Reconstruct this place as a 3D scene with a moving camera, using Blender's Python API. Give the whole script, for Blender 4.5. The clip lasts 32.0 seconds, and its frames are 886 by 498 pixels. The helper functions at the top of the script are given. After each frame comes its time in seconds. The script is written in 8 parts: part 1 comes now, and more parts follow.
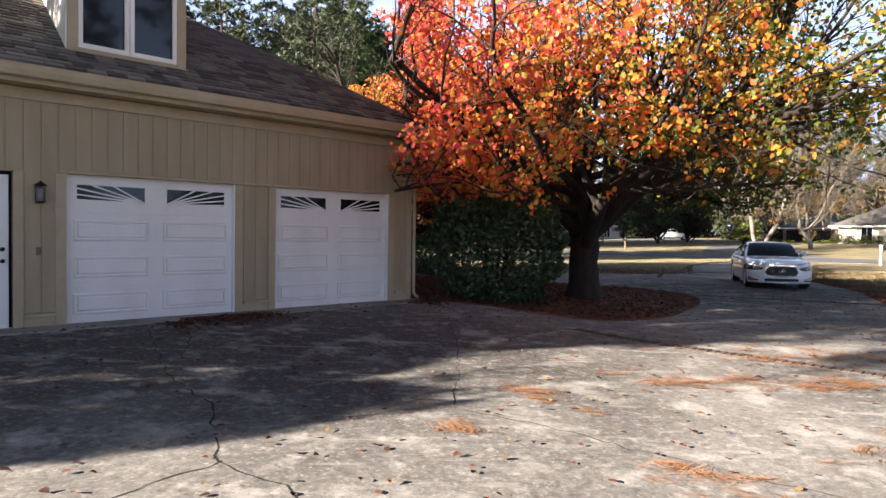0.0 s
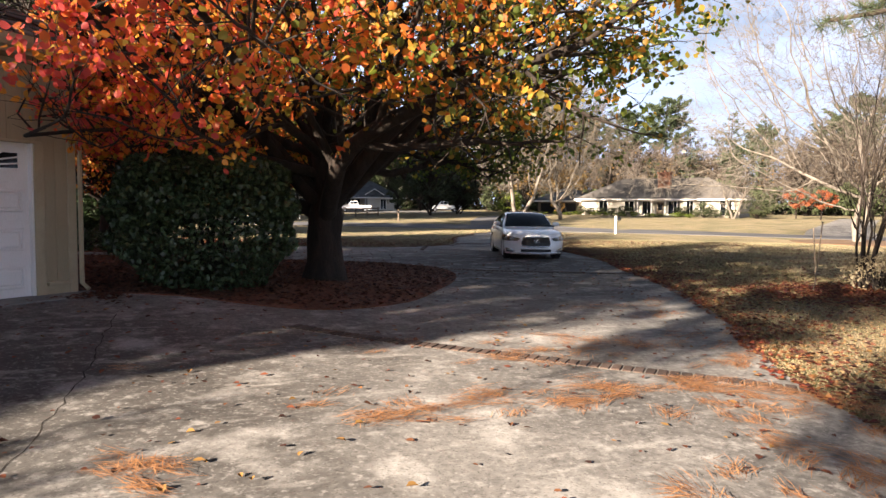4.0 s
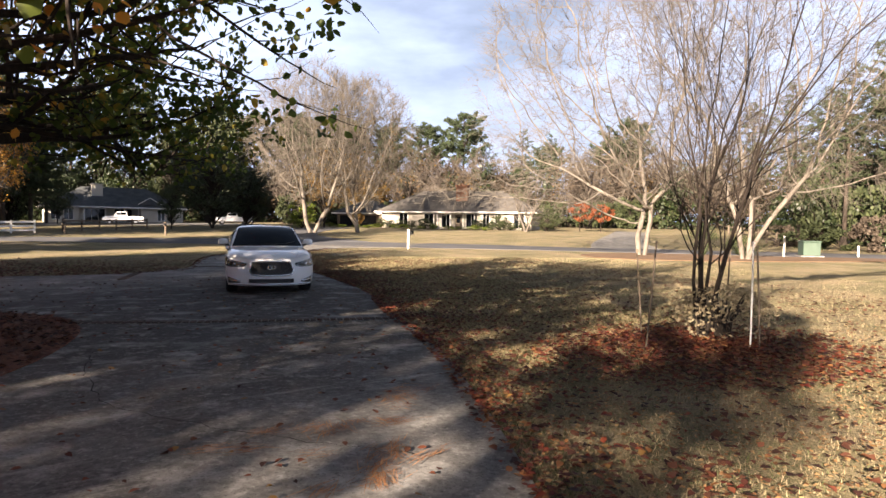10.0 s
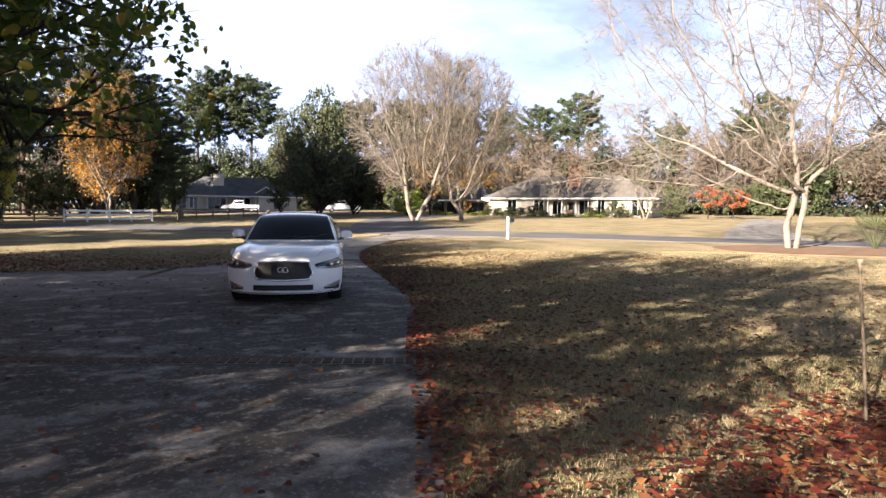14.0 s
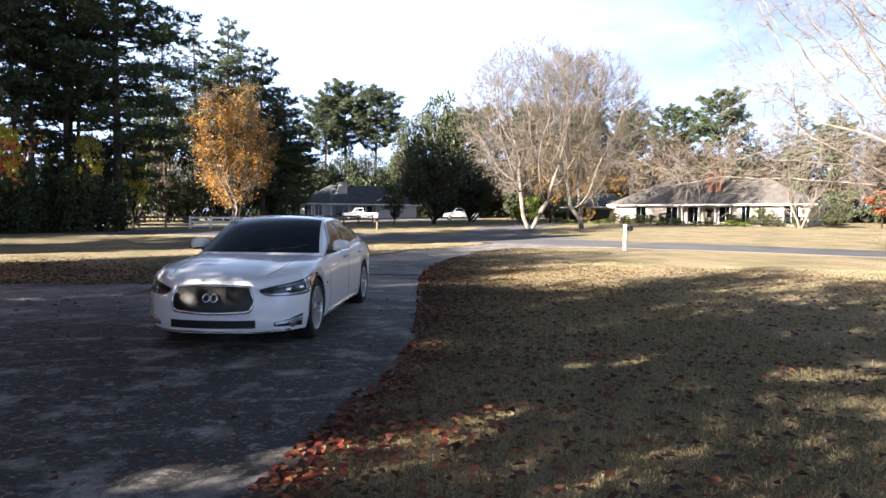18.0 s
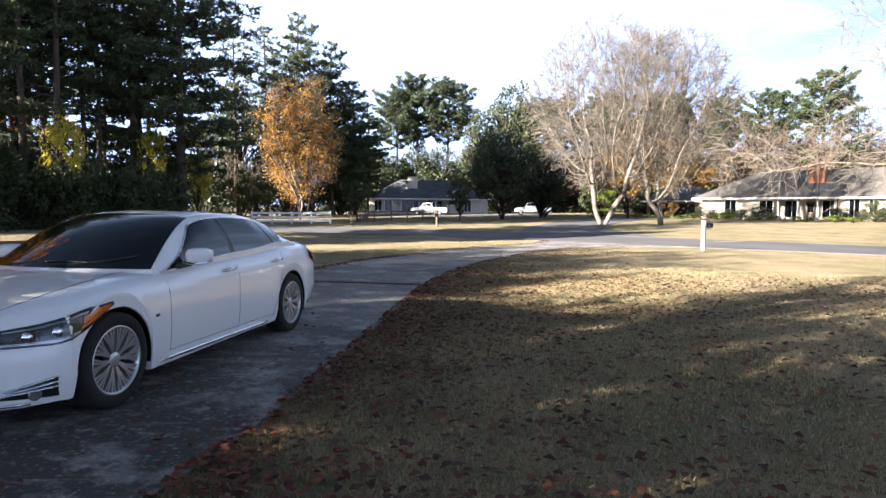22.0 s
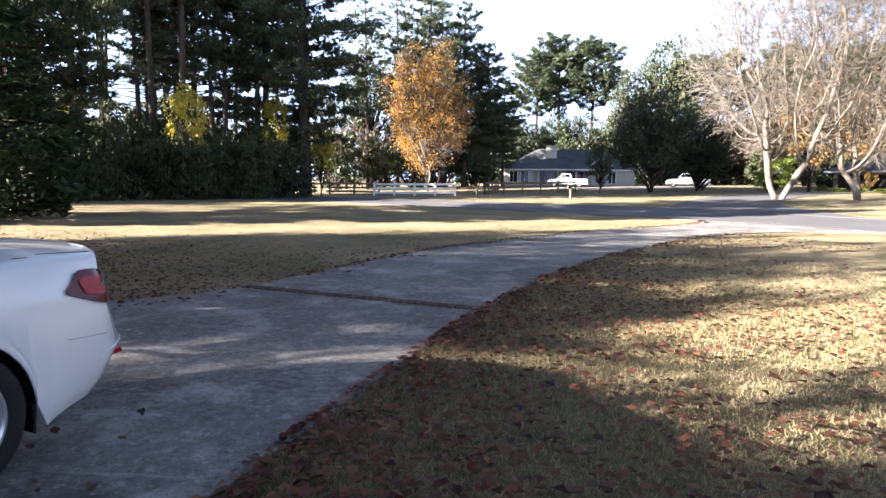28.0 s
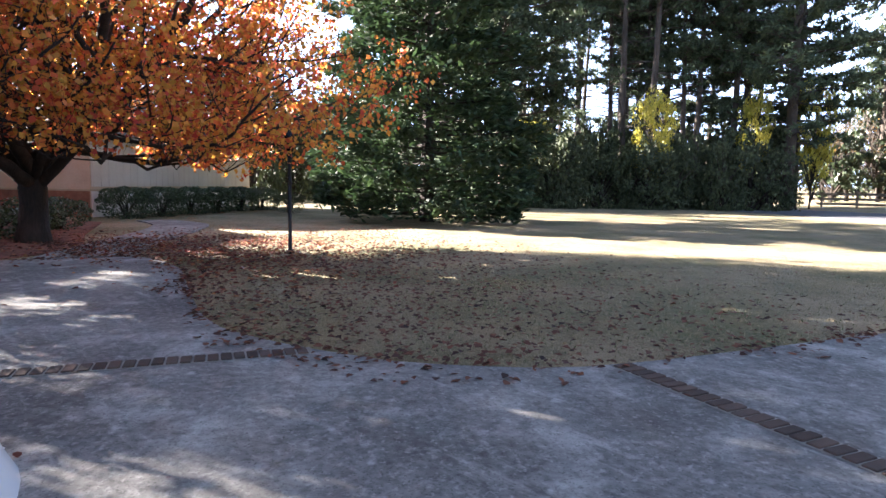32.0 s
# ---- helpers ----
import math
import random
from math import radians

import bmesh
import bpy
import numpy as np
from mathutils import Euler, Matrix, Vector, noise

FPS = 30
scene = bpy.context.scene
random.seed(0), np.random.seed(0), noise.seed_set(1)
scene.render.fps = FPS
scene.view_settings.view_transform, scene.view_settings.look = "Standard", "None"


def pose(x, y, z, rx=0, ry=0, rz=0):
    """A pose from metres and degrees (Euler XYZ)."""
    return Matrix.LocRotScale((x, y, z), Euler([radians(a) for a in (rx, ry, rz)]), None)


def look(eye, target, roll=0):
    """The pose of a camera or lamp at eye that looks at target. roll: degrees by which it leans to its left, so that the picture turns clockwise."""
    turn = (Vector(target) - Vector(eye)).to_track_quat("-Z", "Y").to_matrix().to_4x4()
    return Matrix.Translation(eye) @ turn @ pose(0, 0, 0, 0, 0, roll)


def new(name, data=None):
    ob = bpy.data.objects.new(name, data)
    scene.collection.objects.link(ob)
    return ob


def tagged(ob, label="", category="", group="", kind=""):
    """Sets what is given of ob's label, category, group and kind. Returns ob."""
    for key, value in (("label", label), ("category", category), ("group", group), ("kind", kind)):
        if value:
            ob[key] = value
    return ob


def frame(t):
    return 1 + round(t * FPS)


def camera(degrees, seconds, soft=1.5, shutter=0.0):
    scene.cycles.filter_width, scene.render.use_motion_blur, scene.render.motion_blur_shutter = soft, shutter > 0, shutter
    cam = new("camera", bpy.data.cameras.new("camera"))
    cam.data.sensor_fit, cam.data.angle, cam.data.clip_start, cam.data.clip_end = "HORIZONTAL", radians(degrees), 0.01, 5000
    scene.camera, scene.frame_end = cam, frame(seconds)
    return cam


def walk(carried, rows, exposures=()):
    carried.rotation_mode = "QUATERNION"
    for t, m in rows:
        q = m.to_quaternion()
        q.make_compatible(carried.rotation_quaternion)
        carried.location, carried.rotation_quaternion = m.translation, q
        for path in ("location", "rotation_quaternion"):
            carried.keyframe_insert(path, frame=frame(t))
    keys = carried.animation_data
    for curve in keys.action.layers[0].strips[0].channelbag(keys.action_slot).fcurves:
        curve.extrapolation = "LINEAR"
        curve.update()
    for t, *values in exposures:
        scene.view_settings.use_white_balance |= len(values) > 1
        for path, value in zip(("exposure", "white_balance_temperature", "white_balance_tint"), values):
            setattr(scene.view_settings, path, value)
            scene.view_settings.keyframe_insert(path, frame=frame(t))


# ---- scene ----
import functools
from mathutils.geometry import delaunay_2d_cdt
cam = camera(71.4, 32.0)
ROWS = [
    (0.0, -0.000, -0.000, 1.549, 0.01, -1.31, -0.75),
    (0.5, 0.008, 0.006, 1.543, -0.26, -1.32, -0.72),
    (1.0, 0.011, 0.074, 1.526, -0.66, -1.52, -0.68),
    (1.5, 0.113, 0.325, 1.471, -1.86, -2.13, -0.42),
    (2.0, 0.322, 0.693, 1.505, -2.83, -3.85, -0.40),
    (2.5, 0.547, 1.070, 1.512, -8.42, -4.02, -0.67),
    (3.0, 0.785, 1.514, 1.479, -15.88, -3.97, -0.73),
    (3.5, 1.041, 1.953, 1.494, -18.41, -3.97, -0.74),
    (5.5, 2.133, 3.064, 1.484, -27.53, -1.74, -0.58),
    (6.0, 2.454, 3.478, 1.503, -30.68, -1.67, -0.66),
    (6.5, 2.783, 3.875, 1.487, -35.12, -1.60, -0.76),
    (7.0, 3.121, 4.265, 1.475, -38.54, -1.66, -0.66),
    (7.5, 3.489, 4.623, 1.463, -38.74, -2.16, -0.61),
    (8.0, 3.892, 4.948, 1.482, -39.70, -2.32, -0.63),
    (8.5, 4.240, 5.253, 1.516, -39.92, -2.07, -0.67),
    (9.0, 4.601, 5.613, 1.493, -39.83, -1.99, -0.72),
    (9.5, 4.939, 5.971, 1.498, -39.60, -2.03, -0.75),
    (10.0, 5.271, 6.337, 1.525, -37.69, -2.20, -0.80),
    (10.5, 5.608, 6.734, 1.541, -36.80, -2.13, -0.73),
    (11.0, 5.969, 7.052, 1.548, -34.29, -2.33, -0.62),
    (11.5, 6.304, 7.390, 1.524, -30.79, -2.47, -0.65),
    (12.0, 6.656, 7.756, 1.535, -30.27, -2.92, -0.59),
    (12.5, 7.013, 8.053, 1.556, -28.15, -3.41, -0.64),
    (13.0, 7.392, 8.392, 1.535, -27.69, -3.50, -0.67),
    (13.5, 7.773, 8.693, 1.530, -27.57, -3.38, -0.64),
    (14.0, 8.186, 9.062, 1.529, -27.09, -3.50, -0.59),
    (14.5, 8.606, 9.421, 1.538, -26.67, -3.42, -0.65),
    (15.0, 9.007, 9.794, 1.552, -23.37, -3.50, -0.73),
    (15.5, 9.405, 10.176, 1.508, -21.24, -3.38, -0.77),
    (17.5, 10.744, 11.508, 1.468, -18.54, -2.34, -0.60),
    (18.0, 11.015, 11.864, 1.456, -15.14, -2.86, -0.64),
    (18.5, 11.297, 12.237, 1.464, -14.78, -3.01, -0.60),
    (19.0, 11.606, 12.573, 1.478, -14.13, -3.11, -0.58),
    (19.5, 11.881, 12.961, 1.456, -13.89, -3.17, -0.64),
    (20.0, 12.186, 13.306, 1.461, -13.66, -3.23, -0.56),
    (20.5, 12.479, 13.619, 1.478, -13.44, -3.20, -0.54),
    (21.0, 12.744, 13.975, 1.479, -13.32, -3.07, -0.55),
    (21.5, 13.012, 14.278, 1.480, -11.21, -3.19, -0.46),
    (22.0, 13.275, 14.576, 1.485, -7.67, -3.41, -0.58),
    (22.5, 13.505, 14.997, 1.480, -7.42, -3.62, -0.71),
    (23.0, 13.700, 15.438, 1.472, -7.24, -3.88, -0.73),
    (23.5, 13.855, 15.875, 1.453, -7.24, -4.64, -0.71),
    (24.0, 14.040, 16.343, 1.472, -7.14, -4.86, -0.63),
    (24.5, 14.230, 16.782, 1.481, -6.98, -4.95, -0.70),
    (26.5, 14.720, 18.599, 1.438, -3.64, -4.97, -0.71),
    (27.0, 14.779, 19.051, 1.455, 0.53, -5.98, -0.86),
    (27.5, 14.783, 19.509, 1.455, 3.29, -6.32, -0.84),
    (28.0, 14.817, 19.948, 1.468, 5.61, -6.17, -0.77),
    (28.5, 14.830, 20.394, 1.474, 9.84, -6.22, -0.84),
    (29.0, 14.791, 20.876, 1.485, 12.95, -5.99, -0.89),
    (29.5, 14.783, 21.332, 1.484, 18.74, -5.92, -0.86),
    (30.0, 14.689, 21.843, 1.447, 22.73, -5.92, -0.95),
    (30.5, 14.551, 22.272, 1.455, 28.12, -5.84, -0.99),
    (31.0, 14.447, 22.642, 1.489, 38.35, -6.17, -0.86),
    (31.5, 14.224, 23.045, 1.505, 42.16, -5.98, -1.00),
    (32.0, 13.988, 23.519, 1.481, 47.65, -6.02, -1.01),
]
walk(cam, [(t, pose(x, y, z, 90 + pitch, roll, yaw)) for t, x, y, z, yaw, pitch, roll in ROWS],
     exposures=[(0.0, 2.6, 6850, 14), (4.0, 2.45, 7400, 16), (8.0, 2.22, 7750, 18), (13.0, 2.52, 7250, 18), (20.0, 2.77, 6500, 14), (26.0, 3.1, 6500, 15), (29.0, 3.42, 6400, 15), (32.0, 4.0, 6200, 15)])

# ---- light ----
SUN_AZ, SUN_EL = 246.5, 18.0
to_sun = Vector((math.sin(radians(SUN_AZ)) * math.cos(radians(SUN_EL)), math.cos(radians(SUN_AZ)) * math.cos(radians(SUN_EL)), math.sin(radians(SUN_EL))))
world = bpy.data.worlds.new("sky")
scene.world = world
world.use_nodes = True
wn, wl = world.node_tree.nodes, world.node_tree.links
sky = wn.new("ShaderNodeTexSky")
sky.sky_type, sky.sun_disc = "NISHITA", False
sky.sun_elevation, sky.sun_rotation = radians(SUN_EL), radians(SUN_AZ)
sky.air_density, sky.dust_density, sky.ozone_density = 1.0, 1.0, 1.5
tc = wn.new("ShaderNodeTexCoord")
mp = wn.new("ShaderNodeMapping")
mp.inputs["Scale"].default_value = (1.0, 1.0, 3.2)
cn = wn.new("ShaderNodeTexNoise")
cn.inputs["Scale"].default_value, cn.inputs["Detail"].default_value, cn.inputs["Roughness"].default_value = 2.1, 7.0, 0.55
cr = wn.new("ShaderNodeMapRange")
cr.inputs["From Min"].default_value, cr.inputs["From Max"].default_value = 0.14, 0.5
mx = wn.new("ShaderNodeMix")
mx.data_type = "RGBA"
mx.inputs["B"].default_value = (11.8, 16.0, 24.6, 1)
wl.new(tc.outputs["Generated"], mp.inputs["Vector"])
wl.new(mp.outputs["Vector"], cn.inputs["Vector"])
wl.new(cn.outputs["Fac"], cr.inputs["Value"])
# cloud and haze thin out towards the zenith
sx = wn.new("ShaderNodeSeparateXYZ")
wl.new(tc.outputs["Generated"], sx.inputs["Vector"])
hz = wn.new("ShaderNodeMapRange")
hz.interpolation_type = "SMOOTHSTEP"
hz.inputs["From Min"].default_value, hz.inputs["From Max"].default_value = 0.22, 0.6
hz.inputs["To Min"].default_value, hz.inputs["To Max"].default_value = 1.0, 0.02
wl.new(sx.outputs["Z"], hz.inputs["Value"])
mu = wn.new("ShaderNodeMath")
mu.operation = "MULTIPLY"
wl.new(cr.outputs["Result"], mu.inputs[0])
wl.new(hz.outputs["Result"], mu.inputs[1])
wl.new(mu.outputs["Value"], mx.inputs["Factor"])
wl.new(sky.outputs["Color"], mx.inputs["A"])
wl.new(mx.outputs["Result"], wn["Background"].inputs["Color"])
wn["Background"].inputs["Strength"].default_value = 0.0155
sun_data = bpy.data.lights.new("sun", "SUN")
sun_data.energy, sun_data.angle, sun_data.color = 5.0, radians(0.53), (1.0, 0.91, 0.79)
sun = new("sun", sun_data)
sun.matrix_world = look((0, 0, 40), Vector((0, 0, 40)) - to_sun)


# ---- materials ----
def srgb(h):
    """Linear colour from a hex string."""
    c = [int(h[i:i + 2], 16) / 255 for i in (0, 2, 4)]
    return tuple(v / 12.92 if v < 0.04045 else ((v + 0.055) / 1.055) ** 2.4 for v in c) + (1,)


def material(name, cols, scale=4.0, fine=40.0, rough=0.7, bump=0.2, metal=0.0, island=0.0, leaf=0.0, spec=0.4, coat=0.0, stretch=(1, 1, 1), rnd=0.0, dist=0.01, fine_amt=0.35):
    """A node material whose colour wanders through cols by noise at two scales, by island (island) or by object (rnd); leaf: share of light let through."""
    m = bpy.data.materials.new(name)
    m.use_nodes = True
    n, l = m.node_tree.nodes, m.node_tree.links
    b = n["Principled BSDF"]
    b.inputs["Roughness"].default_value, b.inputs["Metallic"].default_value = rough, metal
    b.inputs["Specular IOR Level"].default_value, b.inputs["Coat Weight"].default_value = spec, coat
    tcn, map_ = n.new("ShaderNodeTexCoord"), n.new("ShaderNodeMapping")
    map_.inputs["Scale"].default_value = stretch
    l.new(tcn.outputs["Object"], map_.inputs["Vector"])
    a, f = n.new("ShaderNodeTexNoise"), n.new("ShaderNodeTexNoise")
    for q, s in ((a, scale), (f, fine)):
        q.inputs["Scale"].default_value, q.inputs["Detail"].default_value = s, 5.0
        l.new(map_.outputs["Vector"], q.inputs["Vector"])
    mixf = n.new("ShaderNodeMix")
    mixf.inputs["Factor"].default_value = fine_amt
    l.new(a.outputs["Fac"], mixf.inputs["A"])
    l.new(f.outputs["Fac"], mixf.inputs["B"])
    val = mixf.outputs["Result"]
    for amount, node, out in ((island, "ShaderNodeNewGeometry", "Random Per Island"), (rnd, "ShaderNodeObjectInfo", "Random")):
        if amount:
            g, k = n.new(node), n.new("ShaderNodeMix")
            k.inputs["Factor"].default_value = amount
            l.new(val, k.inputs["A"])
            l.new(g.outputs[out], k.inputs["B"])
            val = k.outputs["Result"]
    r = n.new("ShaderNodeValToRGB")
    lo, hi = (0.3, 0.7) if max(island, rnd) < 0.5 else (0.1, 0.9)
    el = r.color_ramp.elements
    el[0].position, el[0].color = lo, cols[0]
    el[1].position, el[1].color = hi, cols[-1]
    for i, c in enumerate(cols[1:-1], 1):
        e = el.new(lo + (hi - lo) * i / (len(cols) - 1))
        e.color = c
    l.new(val, r.inputs["Fac"])
    l.new(r.outputs["Color"], b.inputs["Base Color"])
    if bump:
        bp = n.new("ShaderNodeBump")
        bp.inputs["Strength"].default_value, bp.inputs["Distance"].default_value = bump, dist
        l.new(f.outputs["Fac"], bp.inputs["Height"])
        l.new(bp.outputs["Normal"], b.inputs["Normal"])
    if leaf:
        t, k = n.new("ShaderNodeBsdfTranslucent"), n.new("ShaderNodeMixShader")
        l.new(r.outputs["Color"], t.inputs["Color"])
        k.inputs["Fac"].default_value = leaf
        l.new(b.outputs["BSDF"], k.inputs[1])
        l.new(t.outputs["BSDF"], k.inputs[2])
        l.new(k.outputs["Shader"], n["Material Output"].inputs["Surface"])
    return m


def plain(name, col, rough=0.5, metal=0.0, spec=0.5, coat=0.0, fine=60.0, vary=0.12, bump=0.05):
    """A nearly even coat of paint, plastic or metal."""
    d = tuple(c * (1 - vary) for c in col[:3]) + (1,)
    u = tuple(min(1, c * (1 + vary)) for c in col[:3]) + (1,)
    return material(name, [d, col, u], scale=2.0, fine=fine, rough=rough, metal=metal, spec=spec, coat=coat, bump=bump, dist=0.002)


M = {}
M["concrete"] = material("old_concrete", [srgb("454341"), srgb("656361"), srgb("7d7b78"), srgb("979591")], scale=0.55, fine=13, rough=0.9, bump=0.5, dist=0.006, fine_amt=0.45)


def shade_stain(n, l, tcn, col, place, turn, size, deep):
    """Mixes one wide dark patch, shade and staining painted together, with a ragged edge into a colour."""
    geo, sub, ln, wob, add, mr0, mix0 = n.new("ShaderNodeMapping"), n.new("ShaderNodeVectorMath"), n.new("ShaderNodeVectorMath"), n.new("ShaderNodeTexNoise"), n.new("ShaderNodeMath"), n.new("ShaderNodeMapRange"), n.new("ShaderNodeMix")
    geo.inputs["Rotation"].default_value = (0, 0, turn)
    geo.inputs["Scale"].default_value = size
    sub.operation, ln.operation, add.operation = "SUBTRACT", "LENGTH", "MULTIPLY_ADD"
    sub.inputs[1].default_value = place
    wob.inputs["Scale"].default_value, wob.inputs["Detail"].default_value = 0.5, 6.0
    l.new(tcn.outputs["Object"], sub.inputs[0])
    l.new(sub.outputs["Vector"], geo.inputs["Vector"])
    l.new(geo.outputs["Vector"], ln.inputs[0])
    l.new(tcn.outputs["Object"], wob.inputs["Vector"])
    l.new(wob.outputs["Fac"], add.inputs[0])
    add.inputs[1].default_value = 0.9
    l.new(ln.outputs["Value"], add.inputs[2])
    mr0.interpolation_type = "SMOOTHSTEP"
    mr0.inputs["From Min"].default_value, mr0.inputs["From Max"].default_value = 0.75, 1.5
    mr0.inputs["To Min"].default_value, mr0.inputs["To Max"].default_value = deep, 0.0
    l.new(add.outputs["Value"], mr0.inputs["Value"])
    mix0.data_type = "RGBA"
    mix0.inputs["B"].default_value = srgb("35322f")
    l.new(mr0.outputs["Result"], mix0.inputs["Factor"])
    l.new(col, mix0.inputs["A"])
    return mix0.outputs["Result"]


def weathered(mat, layers, shade_stains=()):
    """Adds layers of blotches, scuffs and speckle to a surface's colour."""
    n, l = mat.node_tree.nodes, mat.node_tree.links
    ramp = next(q for q in n if q.type == "VALTORGB")
    tcn = next(q for q in n if q.type == "TEX_COORD")
    bs = n["Principled BSDF"]
    col = ramp.outputs["Color"]
    for place, turn, size, deep in shade_stains:
        col = shade_stain(n, l, tcn, col, place, turn, size, deep)
    for scale, stretch, lo, hi, tint, amount, detail in layers:
        mpn, nz, mr, mixc = n.new("ShaderNodeMapping"), n.new("ShaderNodeTexNoise"), n.new("ShaderNodeMapRange"), n.new("ShaderNodeMix")
        mpn.inputs["Scale"].default_value = stretch
        mpn.inputs["Rotation"].default_value = (0, 0, 0.6)
        mpn.inputs["Location"].default_value = (scale * 3.1, scale * 1.7, 0)
        nz.inputs["Scale"].default_value, nz.inputs["Detail"].default_value, nz.inputs["Roughness"].default_value = scale, detail, 0.62
        mr.inputs["From Min"].default_value, mr.inputs["From Max"].default_value, mr.inputs["To Max"].default_value = lo, hi, amount
        mixc.data_type = "RGBA"
        mixc.inputs["B"].default_value = tint
        l.new(tcn.outputs["Object"], mpn.inputs["Vector"])
        l.new(mpn.outputs["Vector"], nz.inputs["Vector"])
        l.new(nz.outputs["Fac"], mr.inputs["Value"])
        l.new(mr.outputs["Result"], mixc.inputs["Factor"])
        l.new(col, mixc.inputs["A"])
        col = mixc.outputs["Result"]
    l.new(col, bs.inputs["Base Color"])


# pale scours, dark blotches, scuffs and speckle; shade and old staining painted in by the tree and before the doors
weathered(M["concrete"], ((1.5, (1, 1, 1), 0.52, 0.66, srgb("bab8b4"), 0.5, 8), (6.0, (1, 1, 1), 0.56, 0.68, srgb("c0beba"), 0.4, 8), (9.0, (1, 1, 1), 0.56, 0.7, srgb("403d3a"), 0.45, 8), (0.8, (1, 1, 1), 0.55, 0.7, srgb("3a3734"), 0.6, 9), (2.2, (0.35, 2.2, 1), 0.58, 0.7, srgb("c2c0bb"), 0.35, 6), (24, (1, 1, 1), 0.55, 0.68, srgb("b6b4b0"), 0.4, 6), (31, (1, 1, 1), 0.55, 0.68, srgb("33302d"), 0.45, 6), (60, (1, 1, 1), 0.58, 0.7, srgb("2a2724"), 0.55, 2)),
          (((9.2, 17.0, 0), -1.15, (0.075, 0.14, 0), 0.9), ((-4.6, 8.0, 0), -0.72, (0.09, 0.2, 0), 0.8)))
M["crack"] = material("crack_dirt", [srgb("1c1916"), srgb("2c2722")], scale=6, fine=50, rough=1.0)
M["mortar"] = material("sandy_mortar", [srgb("6e6a63"), srgb("87827a"), srgb("969189")], scale=5, fine=50, rough=1.0, bump=0.3)
M["asphalt"] = material("asphalt", [srgb("45464a"), srgb("55565a"), srgb("616163")], scale=0.3, fine=30, rough=0.9, bump=0.4)
M["soil_grass"] = material("dormant_lawn", [srgb("3a3a24"), srgb("605e3e"), srgb("877a5e"), srgb("a38f74"), srgb("6e674a")], scale=0.45, fine=75, rough=1.0, bump=1.0, dist=0.03, fine_amt=0.6)
weathered(M["soil_grass"], ((0.35, (1, 1, 1), 0.5, 0.66, srgb("5c6038"), 0.55, 7), (0.8, (1, 1, 1), 0.52, 0.68, srgb("9c8a66"), 0.5, 8), (3.5, (1, 1, 1), 0.54, 0.68, srgb("3c3b26"), 0.5, 8), (14, (1, 1, 1), 0.55, 0.7, srgb("b09f7c"), 0.5, 6)))
M["blade"] = material("grass_blades", [srgb("465032"), srgb("676c47"), srgb("93866a"), srgb("ae9c7c"), srgb("beac8e")], scale=0.3, fine=5, rough=0.9, bump=0, island=0.68, leaf=0.3)
M["mulch"] = material("leaf_mulch", [srgb("3c231a"), srgb("5e3a2a"), srgb("805440"), srgb("482c22")], scale=2, fine=25, rough=1.0, bump=1.0, dist=0.03)
M["bed_leaf"] = material("fallen_leaves_brown", [srgb("2e1c17"), srgb("593427"), srgb("7a4d38"), srgb("45281f")], scale=1, fine=8, rough=0.8, bump=0, island=0.8, leaf=0.15)
M["red_leaf"] = material("fallen_leaves_red", [srgb("341a18"), srgb("6a2a22"), srgb("8c452e"), srgb("4c241f"), srgb("76492f"), srgb("a06f44")], scale=1, fine=8, rough=0.7, bump=0, island=0.85, leaf=0.2)
M["fallen_mixed"] = material("fallen_leaves_mixed", [srgb("301c17"), srgb("5c3024"), srgb("7c4630"), srgb("4c281e"), srgb("6e472f"), srgb("94703e")], scale=1, fine=8, rough=0.75, bump=0, island=0.85, leaf=0.15)
M["straw"] = material("pine_straw", [srgb("684430"), srgb("9e6c46"), srgb("ba8a5e")], scale=1, fine=10, rough=0.8, bump=0, island=0.8)
M["brick_paver"] = material("brick_pavers", [srgb("322a26"), srgb("4a3b34"), srgb("584840"), srgb("3c332d")], scale=6, fine=60, rough=0.95, bump=0.4, rnd=0.6)
M["siding"] = material("tan_siding", [srgb("8d7f66"), srgb("988a70"), srgb("a1937a")], scale=1.5, fine=30, rough=0.75, bump=0.15, stretch=(3, 3, 0.4))
M["trim"] = material("tan_trim", [srgb("94866c"), srgb("a19277"), srgb("a99b80")], scale=3, fine=40, rough=0.6, bump=0.1)
M["white_door"] = material("white_painted_steel", [srgb("cbc7c2"), srgb("d8d5d1"), srgb("dedbd8")], scale=2, fine=60, rough=0.5, bump=0.08, stretch=(1, 1, 0.3))
M["white"] = plain("white_paint", srgb("dcd9d2"), rough=0.5)
M["shingle"] = material("roof_shingles", [srgb("45413d"), srgb("5b5652"), srgb("706a65"), srgb("4f4a46")], scale=3, fine=60, rough=0.95, bump=0.5, island=0.6)
M["shingle_far"] = material("far_shingles", [srgb("484643"), srgb("565350"), srgb("625f5b")], scale=1.2, fine=8, rough=0.95, bump=0.3)
M["shingle_dark"] = material("far_dark_shingles", [srgb("3c4044"), srgb("4f5356"), srgb("5e6163")], scale=1.2, fine=8, rough=0.95, bump=0.3)
M["bark"] = material("grey_brown_bark", [srgb("16120f"), srgb("27201b"), srgb("382f28")], scale=5, fine=26, rough=0.95, bump=1.0, stretch=(1, 1, 0.3), dist=0.02)
M["pine_bark"] = material("pine_bark", [srgb("26211d"), srgb("3d352e"), srgb("524840")], scale=3, fine=20, rough=0.95, bump=0.8, stretch=(1, 1, 0.3), dist=0.03)
